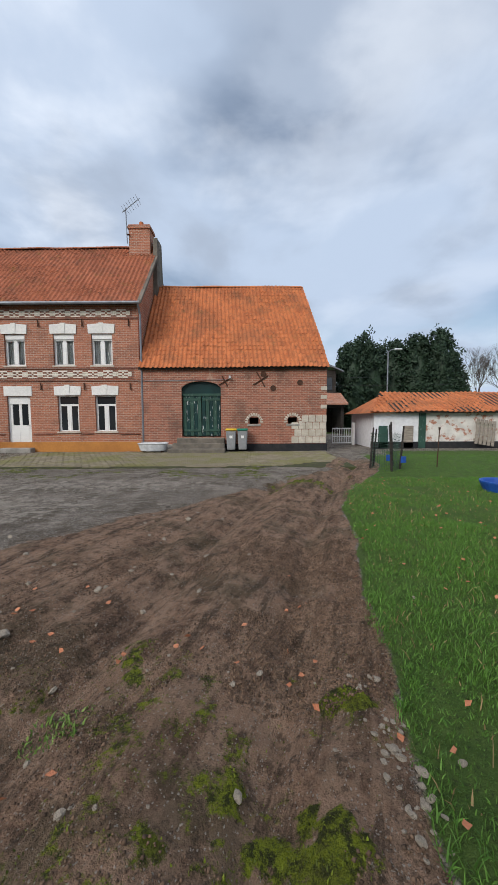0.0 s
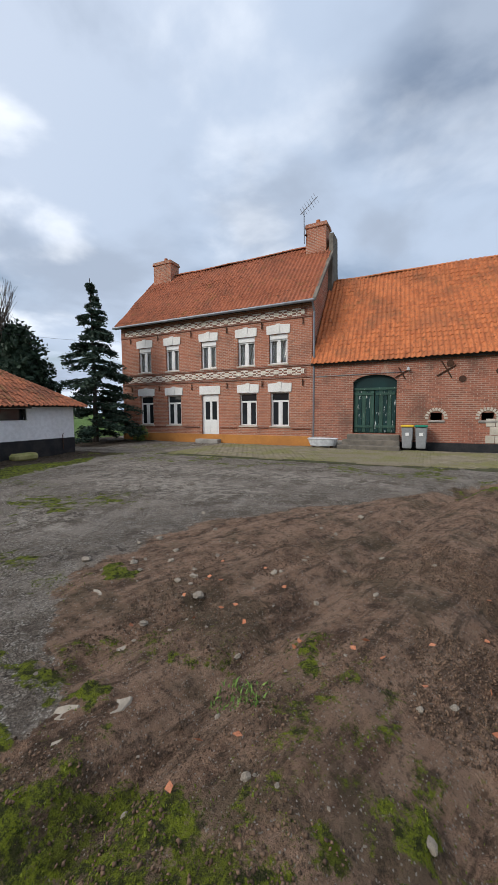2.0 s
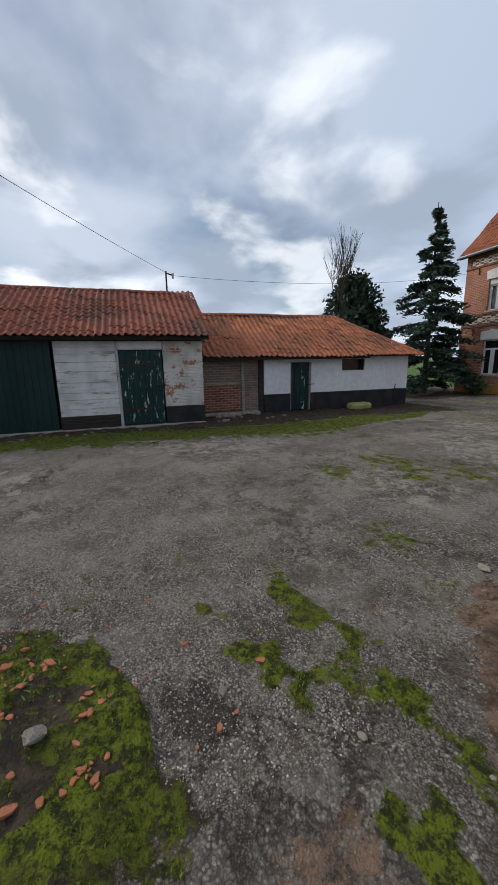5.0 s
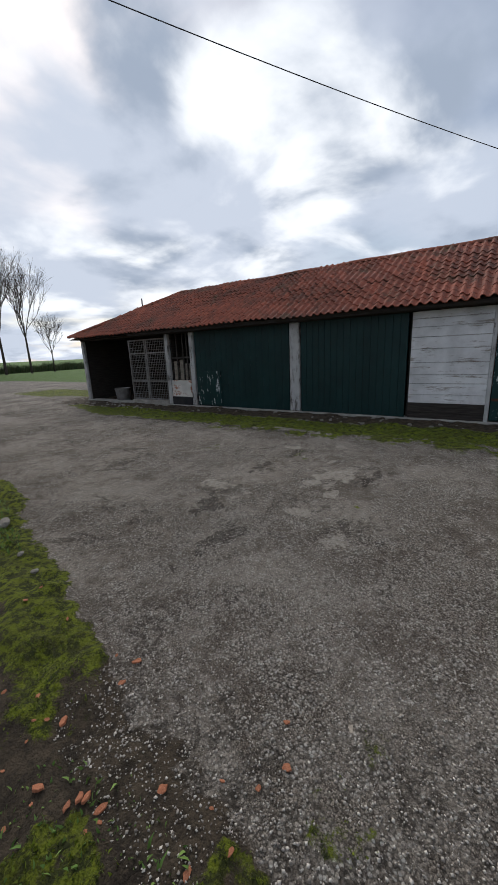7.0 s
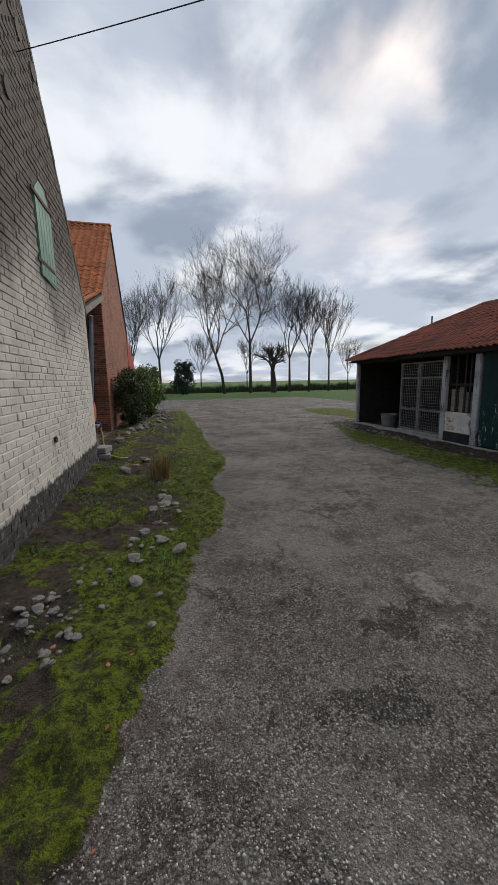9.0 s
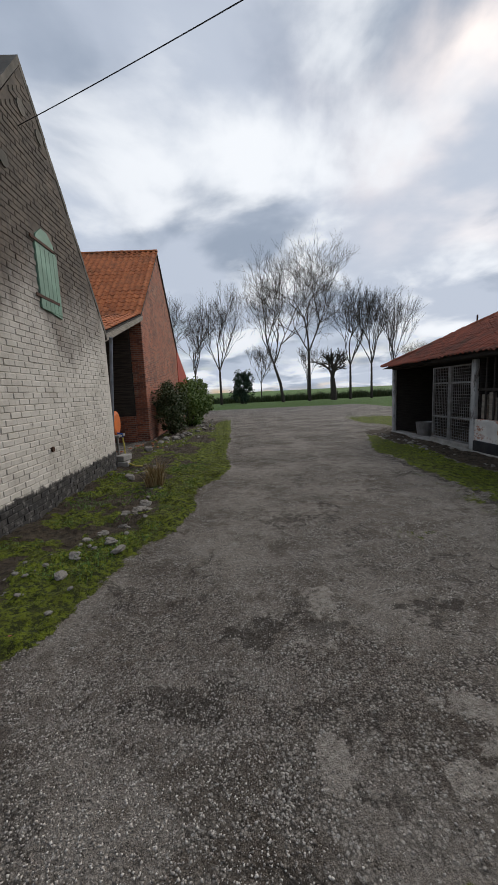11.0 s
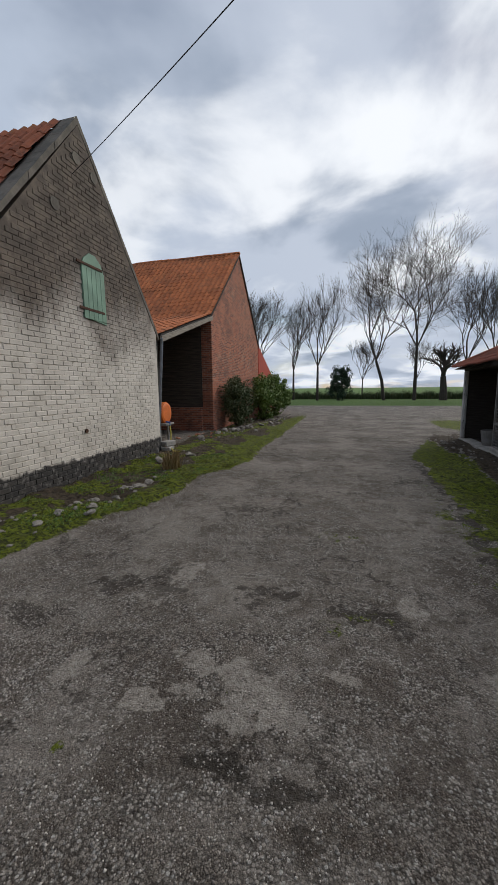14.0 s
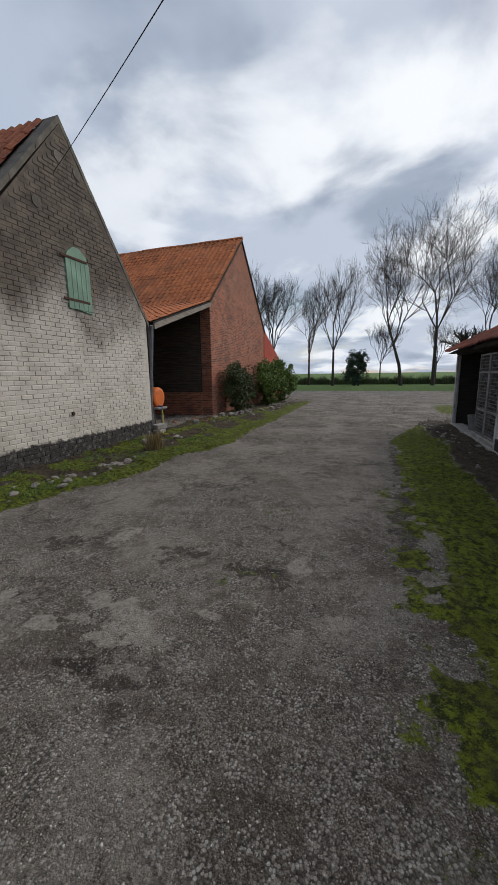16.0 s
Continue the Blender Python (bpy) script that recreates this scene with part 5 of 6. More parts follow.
part("dwarf_wall", bx((NX + 0.42, -13.945, 0), (NX + 9, -13.80, 0.95), 0.01), "red_brick", nb)
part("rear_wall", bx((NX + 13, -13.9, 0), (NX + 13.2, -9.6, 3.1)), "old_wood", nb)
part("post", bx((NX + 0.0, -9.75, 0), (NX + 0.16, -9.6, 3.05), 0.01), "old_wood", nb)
part("low_wing", prism([(-21.65, 0), (-26.5, 0), (-26.5, 2.2), (-21.65, 4.2)], "x", NX - 0.02, NX + 5), "red_sheet", nb, "low red-painted wing with sloping top")


# ---- small block pieces, shared shapes ----
def lump(seed, n=1, squash=0.7, rough=0.35):
    """An irregular stone of unit size."""
    bm = bmesh.new()
    bmesh.ops.create_icosphere(bm, subdivisions=n, radius=1.0)
    r = random.Random(seed)
    for v in bm.verts:
        v.co *= 1 + r.uniform(-rough, rough * 0.4)
        v.co.z *= squash
    me = bpy.data.meshes.new("stone"); bm.to_mesh(me); bm.free()
    return me


def shard_mesh(seed):
    """A broken piece of tile or brick: a flat slab with a ragged outline."""
    r = random.Random(seed)
    n = 6 + seed % 3
    bm = prism([(math.cos(6.283 * i / n) * r.uniform(0.5, 1.1), math.sin(6.283 * i / n) * r.uniform(0.4, 0.85)) for i in range(n)], "z", -0.22, 0.2)
    bmesh.ops.bevel(bm, geom=bm.edges[:], offset=0.06, segments=1, affect="EDGES")
    for v in bm.verts: v.co += Vector((r.uniform(-0.07, 0.07), r.uniform(-0.07, 0.07), r.uniform(-0.08, 0.08)))
    me = bpy.data.meshes.new("brick_fragment"); bm.to_mesh(me); bm.free()
    return me


STONES, SHARDS = [lump(i, 2, 0.6) for i in range(5)], [shard_mesh(i) for i in range(6)]


def strew(name, meshes, mat, label, category, group, spots, seed):
    """Loose pieces laid on the ground; spots: (x, y, size)."""
    r = random.Random(seed)
    own = []
    for me in meshes:
        c = me.copy(); c.name = name; c.materials.clear(); c.materials.append(M[mat]); own.append(c)
    for x, y, s in spots:
        ob = new(name, r.choice(own))
        ob.matrix_basis = pose(x, y, height(x, y) + s * 0.22, r.uniform(-18, 18), r.uniform(-18, 18), r.uniform(0, 360)) @ Matrix.Diagonal((s, s * r.uniform(0.7, 1), s * r.uniform(0.6, 1), 1))
        tagged(ob, label, category, group)


def around(cx, cy, rx, ry, n, lo, hi, seed):
    r = random.Random(seed)
    return [(cx + r.gauss(0, rx), cy + r.gauss(0, ry), lo + (hi - lo) * r.random() ** 2.2) for _ in range(n)]


strew("brick_fragment", SHARDS, "shard", "broken orange brick fragment lying in moss", "rubble", "brick rubble in the moss",
      around(-4.05, -0.95, 0.3, 0.32, 56, 0.010, 0.038, 1) + around(-4.22, -0.87, 0.07, 0.09, 20, 0.012, 0.042, 31) + around(-3.63, -0.58, 0.05, 0.08, 12, 0.01, 0.032, 32) + around(-3.7, -0.95, 0.07, 0.08, 16, 0.01, 0.03, 33) + around(-4.4, -1.8, 0.1, 0.22, 14, 0.01, 0.036, 34) + around(-4.75, -2.2, 0.2, 0.8, 14, 0.015, 0.04, 2) + around(-4.2, -0.2, 0.3, 0.4, 9, 0.015, 0.035, 3), 4)
strew("rubble_stone", STONES, "stone", "grey broken stone at the verge", "stone", "stones along the verge",
      around(-4.4, -3.4, 0.18, 0.22, 60, 0.012, 0.05, 5) + around(-4.9, -4.2, 0.12, 0.4, 14, 0.03, 0.08, 35) + around(-5.1, -5.4, 0.12, 0.7, 22, 0.03, 0.09, 6) + around(-4.5, -8.2, 0.3, 0.5, 16, 0.04, 0.13, 7) + [(-3.84, -0.78, 0.05), (-4.46, -0.70, 0.035), (-4.41, -0.66, 0.04), (-3.86, 0.03, 0.03)], 8)
strew("rubble_stone", STONES, "stone", "grey-brown stone in a rubble heap by the shrubs", "stone", "rubble heap by the shrubs",
      around(-4.3, -13.8, 0.35, 1.2, 44, 0.05, 0.16, 9) + around(-4.9, -18.5, 0.35, 2.2, 44, 0.05, 0.16, 10), 11)
strew("brick_fragment", SHARDS, "shard", "broken red brick by the lean-to", "rubble", "bricks by the lean-to", around(-3.75, -12.7, 0.3, 0.8, 18, 0.05, 0.12, 12), 13)
strew("pale_stone", STONES, "grey_slab", "pale stone at the edge of the lawn", "stone", "pale stones by the lawn",
      around(-0.45, 1.0, 0.06, 0.22, 46, 0.010, 0.034, 14) + around(-1.3, 1.6, 0.8, 0.9, 36, 0.008, 0.03, 15), 16)
strew("pale_stone", STONES, "grey_slab", "flat pale stone pressed into the mud", "stone", "stones in the mud", around(-3.3, 2.3, 0.5, 0.7, 40, 0.012, 0.055, 17) + around(-3.0, 4.2, 1.2, 0.8, 24, 0.015, 0.05, 18), 19)
strew("rubble_stone", STONES, "stone", "small grey stone before the long shed", "stone", "stones before the shed", around(-11.45, -11, 0.25, 1.6, 40, 0.03, 0.09, 20) + around(-11.5, -2.5, 0.2, 3, 46, 0.02, 0.06, 21) + around(-12.3, 2.5, 0.25, 0.6, 20, 0.04, 0.12, 22), 23)


def flat_slab(x, y, s, turn, seed):
    r = random.Random(seed)
    poly = [(math.cos(a) * s * r.uniform(0.6, 1.1), math.sin(a) * s * 0.6 * r.uniform(0.7, 1.1)) for a in [i * math.pi / 4.5 for i in range(9)]]
    ob = part("stone_slab", prism(poly, "z", -0.03, 0.014), "grey_slab")
    bm = bmesh.new(); bm.from_mesh(ob.data)
    bmesh.ops.bevel(bm, geom=bm.edges[:], offset=0.008, segments=1, affect="EDGES"); bm.to_mesh(ob.data); bm.free()
    ob.matrix_basis = pose(x, y, height(x, y) - 0.016, r.uniform(-4, 4), r.uniform(-5, 5), turn)
    tagged(ob, "flat pale broken stone slab set in the earth", "stone slab", "broken slabs")


for q in ((-2.75, 0.79, 0.095, 40, 1), (-2.56, 0.93, 0.09, 70, 2), (-2.6, 0.66, 0.085, 10, 3), (-5.25, -0.79, 0.12, 20, 4), (-2.9, 1.38, 0.09, 60, 5), (-3.6, 1.7, 0.1, 0, 6)): flat_slab(*q)


# ---- loose things ----
def wheelie_bin(x, y, lid, label):
    b = thing("wheelie_bin", label, "bin", (x, y, 0.03), "bins by the barn")
    bm = bmesh.new()
    box(bm, (-0.2, -0.22, 0.08), (0.2, 0.22, 0.86), 0.03)
    for v in bm.verts:
        if v.co.z < 0.4: v.co.x *= 0.8; v.co.y *= 0.78
    part("body", bm, "bin_grey", b)
    bm = bx((-0.225, -0.26, 0.86), (0.225, 0.25, 0.93), 0.025)
    part("lid", bm, lid, b, "coloured hinged lid")
    part("handle", tube(bmesh.new(), [(-0.18, 0.26, 0.84), (-0.18, 0.31, 0.87), (0.18, 0.31, 0.87), (0.18, 0.26, 0.84)], 0.014), "bin_grey", b)
    part("label_plate", bx((-0.06, -0.217, 0.55), (0.06, -0.212, 0.66)), "upvc", b)
    for sx in (-0.2, 0.2): part("wheel", tube(bmesh.new(), [(sx - 0.025, 0.17, 0.08), (sx + 0.025, 0.17, 0.08)], 0.08, 12), "tar", b)


wheelie_bin(-1.82, 14.25, "yellow", "grey wheelie bin with a yellow lid")
wheelie_bin(-1.36, 14.27, "green_lid", "grey wheelie bin with a green lid")


def bathtub():
    t = thing("bathtub", "old white enamel bathtub used as a trough", "bathtub", (-4.95, 14.15, 0.05))
    V, F = [], []
    n = 20
    rings = [(0.62, 0.3, 0.34), (0.6, 0.29, 0.36), (0.56, 0.25, 0.34), (0.5, 0.2, 0.1), (0.5, 0.22, 0.06), (0.58, 0.27, 0.3)]
    for rx, ry, z in rings:
        for i in range(n):
            a = 2 * math.pi * i / n
            c, s = math.cos(a), math.sin(a)
            V.append((rx * math.copysign(abs(c) ** 0.6, c), ry * math.copysign(abs(s) ** 0.6, s), z))
    order = [3, 2, 1, 0, 5, 4]
    for a, b in zip(order, order[1:]):
        for i in range(n): F.append((a * n + i, a * n + (i + 1) % n, b * n + (i + 1) % n, b * n + i))
    F.append(tuple(3 * n + i for i in range(n))); F.append(tuple(4 * n + i for i in range(n)))
    part("basin", (V, [], F), "enamel", t)
    for x, y in ((-0.35, -0.12), (0.35, -0.12), (-0.35, 0.12), (0.35, 0.12)): part("foot", tube(bmesh.new(), [(x, y, 0.08), (x * 1.05, y * 1.1, -0.06)], 0.03), "iron", t)


bathtub()


def oil_tank():
    t = thing("orange_tank", "orange round tank on a stand with a yellow hose", "tank", (-3.62, -9.5, 0.0))
    bm = tube(bmesh.new(), [(-0.02, 0, 1.02), (0.0, 0, 1.02), (0.03, 0, 1.02), (1.0, 0, 1.02), (1.05, 0, 1.02)], 0.3, 24)
    rings = sorted(bm.verts, key=lambda v: v.co.x)
    for v in bm.verts:
        if v.co.x < -0.015 or v.co.x > 1.04: v.co.y *= 0.75; v.co.z = 1.02 + (v.co.z - 1.02) * 0.75
        elif v.co.x < 0.015: v.co.y *= 0.95; v.co.z = 1.02 + (v.co.z - 1.02) * 0.95
    part("drum", bm, "orange", t)
    for x in (0.1, 0.85):
        for y in (-0.22, 0.22): part("leg", tube(bmesh.new(), [(x, y, 0.82), (x, y * 1.1, 0.0)], 0.03), "concrete", t)
    part("stand", bx((-0.1, -0.24, 0.68), (0.95, 0.24, 0.74), 0.01), "concrete", t)
    part("tap", tube(bmesh.new(), [(-0.02, 0.1, 0.78), (-0.14, 0.1, 0.76), (-0.14, 0.1, 0.68)], 0.025), "blue", t, "blue tap")
    part("hose", tube(bmesh.new(), [(-0.14, 0.1, 0.68), (-0.17, 0.12, 0.45), (-0.2, 0.2, 0.25), (-0.3, 0.45, 0.1), (-0.45, 0.6, 0.09), (-0.6, 0.85, 0.1), (-0.75, 0.8, 0.08)], 0.018, 8), "hose", t, "yellow garden hose")


oil_tank()
blk = thing("concrete_block", "stack of broken concrete blocks under the tank", "block", (-3.85, -9.05, 0))
for i, q in enumerate(((0.0, 0, 0, 8), (0.02, -0.05, 0.14, -12), (0.25, 0.3, 0.0, 30))):
    part("block", bx((-0.12, -0.2, 0.0), (0.12, 0.2, 0.13), 0.015, pose(q[0], q[1], q[2] + 0.02, 0, 0, q[3])), "concrete", blk)


def tub(name, label, x, y, r, h, mat, tilt=0):
    t = thing(name, label, "tub", (x, y, 0.02))
    n = 18
    V, F = [], []
    for rr, z in ((r * 0.82, 0), (r, h), (r * 1.06, h), (r * 1.06, h - 0.03), (r * 0.95, h - 0.02), (r * 0.78, 0.03)):
        V += [(rr * math.cos(2 * math.pi * i / n), rr * math.sin(2 * math.pi * i / n), z) for i in range(n)]
    for a, b in ((0, 3), (3, 2), (2, 1), (1, 4), (4, 5)):
        for i in range(n): F.append((a * n + i, a * n + (i + 1) % n, b * n + (i + 1) % n, b * n + i))
    F.append(tuple(range(n))[::-1]); F.append(tuple(5 * n + i for i in range(n)))
    part("shell", (V, [], F), mat, t)
    part("handle", tube(bmesh.new(), [(-0.06, -r, h - 0.04), (-0.05, -r - 0.05, h - 0.02), (0.05, -r - 0.05, h - 0.02), (0.06, -r, h - 0.04)], 0.012), mat, t)


tub("metal_tub", "grey metal tub standing in the open bay", -12.35, -11.5, 0.26, 0.45, "grey_tin")
tub("feed_tub", "blue plastic feed tub lying on the lawn", 3.75, 6.5, 0.36, 0.22, "blue")
mb = part("mossy_block", bx((-0.22, -0.38, 0), (0.2, 0.38, 0.24), 0.07), "moss_block")
mb.matrix_basis = pose(-12.5, 6.75, 0.0, 0, 0, 4)
tagged(mb, "mossy yellow-green stone block by the white shed", "stone block")
for x, y, z1, s in ((-14.4, 1.04, 4.32, 1), (-14.45, -12.4, 3.75, 0)):
    p = thing("roof_pole", "thin metal pole fixed at the shed roof", "pole", (x, y, 0))
    part("rod", tube(bmesh.new(), [(0, 0, 2.6), (0, 0, z1)], 0.025), "iron", p)
    if s:
        part("crossarm", tube(bmesh.new(), [(0, -0.03, z1 - 0.05), (0, 0.22, z1 - 0.12)], 0.02), "iron", p)
        part("insulator", tube(bmesh.new(), [(0, 0.2, z1 - 0.2), (0, 0.2, z1 - 0.05)], 0.035, 8), "enamel", p)


def cable(a, b, sag, label):
    a, b = Vector(a), Vector(b)
    pts = [a.lerp(b, i / 24) - Vector((0, 0, sag * 4 * (i / 24) * (1 - i / 24))) for i in range(25)]
    tagged(part("overhead_cable", tube(bmesh.new(), pts, 0.0055, 5), "cable"), label, "cable", "overhead cables")


cable((-14.4, 1.0, 4.3), (GX - 0.03, -6.17, 5.4), 0.16, "black overhead cable from shed to barn gable")
cable((-14.4, 1.2, 4.2), (-17.0, 16.0, 5.6), 0.35, "black overhead cable from shed towards the house")
cable((2.1, 14.9, 3.1), (13, 30, 5.2), 0.3, "black overhead cable behind the barn")
cable((2.1, 14.9, 2.7), (40, 34, 6.0), 0.5, "black overhead cable behind the barn")

# ---- shed beyond the lawn ----
ls = thing("lawn_shed", "low old shed with patchy white brick wall and orange tiles", "shed")
part("wall", bx((4.35, 15.5, 0.3), (6.3, 15.8, 1.6)), "limewash", ls, "white painted part of the wall")
part("wall", bx((6.62, 15.5, 0.3), (14.0, 15.8, 1.72)), "peeling_brick", ls, "flaking whitewashed rough brick")
part("post", bx((6.3, 15.44, 0.0), (6.6, 15.75, 1.6), 0.01), "green_barn", ls)
part("base", bx((4.33, 15.46, -0.1), (6.29, 15.85, 0.3), 0.02), "tar", ls); part("base", bx((6.61, 15.46, -0.1), (14.0, 15.85, 0.3), 0.02), "tar", ls)
part("end_wall", bx((4.35, 15.85, 0), (4.6, 19, 1.6)), "limewash", ls)
for x in (4.55, 5.65): part("shed_door", bx((x, 15.46, 0.02), (x + 0.42, 15.497, 1.0), 0.01), "green_barn" if x < 5 else "pale_wood", ls)
lr = part("roof", prism([(15.25, 1.62), (17.4, 2.52), (19.4, 1.6), (19.4, 1.5), (17.4, 2.42), (15.25, 1.54)], "x", 5.2, 14.2), "old_wood", ls)
bm = bmesh.new()
P = [bm.verts.new(p) for p in ((5.2, 15.25, 1.6), (4.05, 15.25, 1.55), (4.05, 19.4, 1.5), (5.2, 19.4, 1.55), (5.45, 17.4, 2.5))]
for q in ((0, 4, 1), (1, 4, 2), (2, 4, 3), (0, 1, 2, 3)): bm.faces.new([P[i] for i in q])
part("hip", bm, "barn_tile", lr)
roof_tiles(lr, "barn_tile", (4.1, 15.2, 1.58), (10.1, 0, 0), (0, 2.25, 0.95), 44, 9, keep=lambda u, v: u * 10.1 > v * 1.3)
pal = thing("wooden_pallet", "grey wooden pallet leaning on the shed wall", "pallet", (9.05, 15.3, 0.15))
for i in range(5): part("slat", bx((-0.42 + i * 0.18, -0.03, 0.0), (-0.29 + i * 0.18, 0.0, 1.1), 0.006, pose(0, 0, 0, -8, 9, 0)), "pale_wood", pal)
for z in (0.15, 0.9): part("bearer", bx((-0.44, 0.002, z), (0.46, 0.06, z + 0.08), 0.006, pose(0, 0, 0, -8, 9, 0)), "pale_wood", pal)


def mesh_pen():
    t = thing("wire_pen", "small green wire netting pen with leaning wooden stakes", "pen", (2.5, 9.4, 0))
    st_ = [(-0.2, 0.35, 1.15), (0.1, -0.45, 1.25), (0.45, -0.1, 1.2), (0.5, 0.5, 1.3), (-0.05, 0.55, 1.1)]
    for i, (x, y, h) in enumerate(st_): part("stake", tube(bmesh.new(), [(x, y, -0.05), (x + 0.08 * (-1) ** i, y, h)], 0.03, 6, 0.022), "old_wood", t)
    bm = bmesh.new()
    for (x0, y0, h0), (x1, y1, h1) in zip(st_, st_[1:] + st_[:1]):
        for i in range(10):
            f = i / 9; x, y = x0 + (x1 - x0) * f, y0 + (y1 - y0) * f
            tube(bm, [(x, y, 0.02), (x + 0.02, y, 1.0)], 0.003, 3)
        for j in range(12): z = 0.04 + j * 0.085; tube(bm, [(x0, y0, z), (x1, y1, z)], 0.003, 3)
    part("netting", bm, "green_barn", t)
    for x, y in ((0.35, -0.4), (0.12, 0.0)): part("blue_rag", bx((x, y, 0.25), (x + 0.14, y + 0.02, 0.42), 0.008), "blue", t)


mesh_pen()
for x, y, h in ((4.1, 9.6, 1.15), (5.2, 8.0, 1.1), (7.3, 9.4, 1.1)):
    f = thing("fence_stake", "thin rusty fence stake in the grass", "stake", (x, y, 0), "fence stakes")
    part("rod", tube(bmesh.new(), [(0, 0, -0.05), (0.04, 0, h)], 0.014), "iron", f)
    part("insulator", tube(bmesh.new(), [(0.04, 0, h - 0.06), (0.04, 0, h)], 0.03, 8), "iron", f)
gt = thing("white_gate", "white metal driveway gate standing open", "gate", (3.0, 17.5, 0))
part("frame", box(box(bx((0, 0, 0.08), (0.95, 0.04, 0.14)), (0, 0, 0.78), (0.95, 0.04, 0.84)), (0, 0, 0.4), (0.95, 0.04, 0.45)), "upvc", gt)
for i in range(9): part("bar", bx((i * 0.115, 0.008, 0.14), (i * 0.115 + 0.025, 0.03, 0.78)), "upvc", gt)
part("post", bx((0.97, -0.05, 0), (1.09, 0.07, 1.1), 0.01), "upvc", gt)
fb = thing("neighbour_barn", "dark open barn with low roof across the road", "barn", (2.6, 27, 0))
part("wall", bx((-3, 3, 0), (3.4, 3.2, 3)), "old_wood", fb); part("side", bx((3.2, 0, 0), (3.4, 3, 2.4)), "old_wood", fb)
part("beam", bx((-3, -0.1, 2.0), (3.4, 0.1, 2.3)), "old_wood", fb)
part("roof", prism([(-0.5, 2.3), (1.8, 3.2), (1.8, 3.1), (-0.5, 2.2)], "x", -3, 3.6), "house_brick", fb)
part("upper_wall", bx((-3, 1.8, 2.9), (3.2, 2.0, 5.0)), "old_wood", fb)
part("window", bx((1.2, 1.75, 3.4), (2.9, 1.79, 4.4)), "glass", fb)
part("upper_roof", prism([(-3.5, 4.9), (0.5, 6.3), (3.7, 4.9), (3.7, 4.8), (0.5, 6.1), (-3.5, 4.8)], "y", 1.3, 4), "zinc", fb)
sl = thing("street_lamp", "grey street lamp by the conifers", "street lamp", (9.6, 28, 0))
part("pole", tube(bmesh.new(), [(0, 0, 0), (0, 0, 6.3)], 0.07, 8, 0.05), "zinc", sl)
part("arm", tube(bmesh.new(), [(0, 0, 6.2), (0.2, 0, 6.4), (0.6, -0.1, 6.45)], 0.03), "zinc", sl)
part("lantern", bx((0.45, -0.25, 6.36), (1.0, 0.05, 6.5), 0.04), "enamel", sl)


# ---- plants ----
def quads_to_mesh(C, U, W):
    """Flat leaves: centres C, half-vectors U and W."""
    n = len(C)
    V = np.stack([C - U - W * 0.3, C + W, C + U - W * 0.3, C - W], 1).reshape(-1, 3)
    F = np.arange(n * 4).reshape(n, 4)
    return V, F


def mesh_np(name, V, F, mat, parent=None, label="", kind=""):
    me = bpy.data.meshes.new(name)
    k = F.shape[1]
    me.vertices.add(len(V)); me.vertices.foreach_set("co", np.ascontiguousarray(V, dtype=np.float32).ravel())
    me.loops.add(len(F) * k); me.loops.foreach_set("vertex_index", F.ravel().astype(np.int32))
    me.polygons.add(len(F)); me.polygons.foreach_set("loop_start", np.arange(0, len(F) * k, k, dtype=np.int32))
    me.update(calc_edges=True)
    me.materials.append(M[mat])
    ob = new(name, me)
    if parent is not None: ob.parent = parent
    return tagged(ob, label=label, kind=kind)


def unit(a):
    return a / np.maximum(1e-6, np.linalg.norm(a, axis=-1, keepdims=True))


def leafy(n, centres, radii, size, rng, drop=0.0, squash=1.0):
    """n leaves gathered in clumps round the centres."""
    idx = rng.randint(0, len(centres), n)
    d = unit(rng.normal(size=(n, 3)))
    C = centres[idx] + d * radii[idx][:, None] * (rng.uniform(0.55, 1.05, (n, 1))) * np.array([1, 1, squash])
    U = unit(rng.normal(size=(n, 3))) * size * rng.uniform(0.4, 1.0, (n, 1))
    W = unit(np.cross(U, d + 0.4 * rng.normal(size=(n, 3)))) * size * rng.uniform(0.3, 0.6, (n, 1))
    C[:, 2] -= drop * rng.random_sample(n)
    return quads_to_mesh(C, U, W)


def dense_conifer(x, y, h, r, seed, mat="conifer", n=9000, label="tall dark green dense conifer"):
    rng = np.random.RandomState(seed)
    t = thing("conifer_tree", label, "tree", (x, y, 0), "dark conifers")
    part("trunk", tube(bmesh.new(), [(0, 0, -0.1), (0.05, 0, h * 0.5), (0, 0, h * 0.9)], 0.2, 8, 0.04), "bark", t)
    m = 150
    z = rng.uniform(0.04, 1.0, m)
    rad = r * np.sqrt(np.clip(1 - z ** 2.4, 0, 1)) * rng.uniform(0.7, 1.08, m)
    a = rng.uniform(0, 2 * np.pi, m)
    cen = np.stack([rad * np.cos(a), rad * np.sin(a), z * h * 0.97], 1)
    V, F = leafy(n, cen, rng.uniform(0.25, 0.6, m) * r / 2.0, 0.17, rng, squash=1.5)
    mesh_np("crown", V, F, mat, t)
    core = bmesh.new(); bmesh.ops.create_icosphere(core, subdivisions=3, radius=1.0)
    for v in core.verts:
        k = math.sqrt(max(0, 1 - ((v.co.z + 1) / 2) ** 2.4)) if v.co.z > -1 else 1
        v.co = Vector((v.co.x * r * 0.72 * (0.4 + 0.6 * k), v.co.y * r * 0.72 * (0.4 + 0.6 * k), (v.co.z + 1) / 2 * h * 0.9 + 0.2)) * (1 + 0.06 * noise.noise(v.co * 3))
    part("inner_crown", core, mat, t)


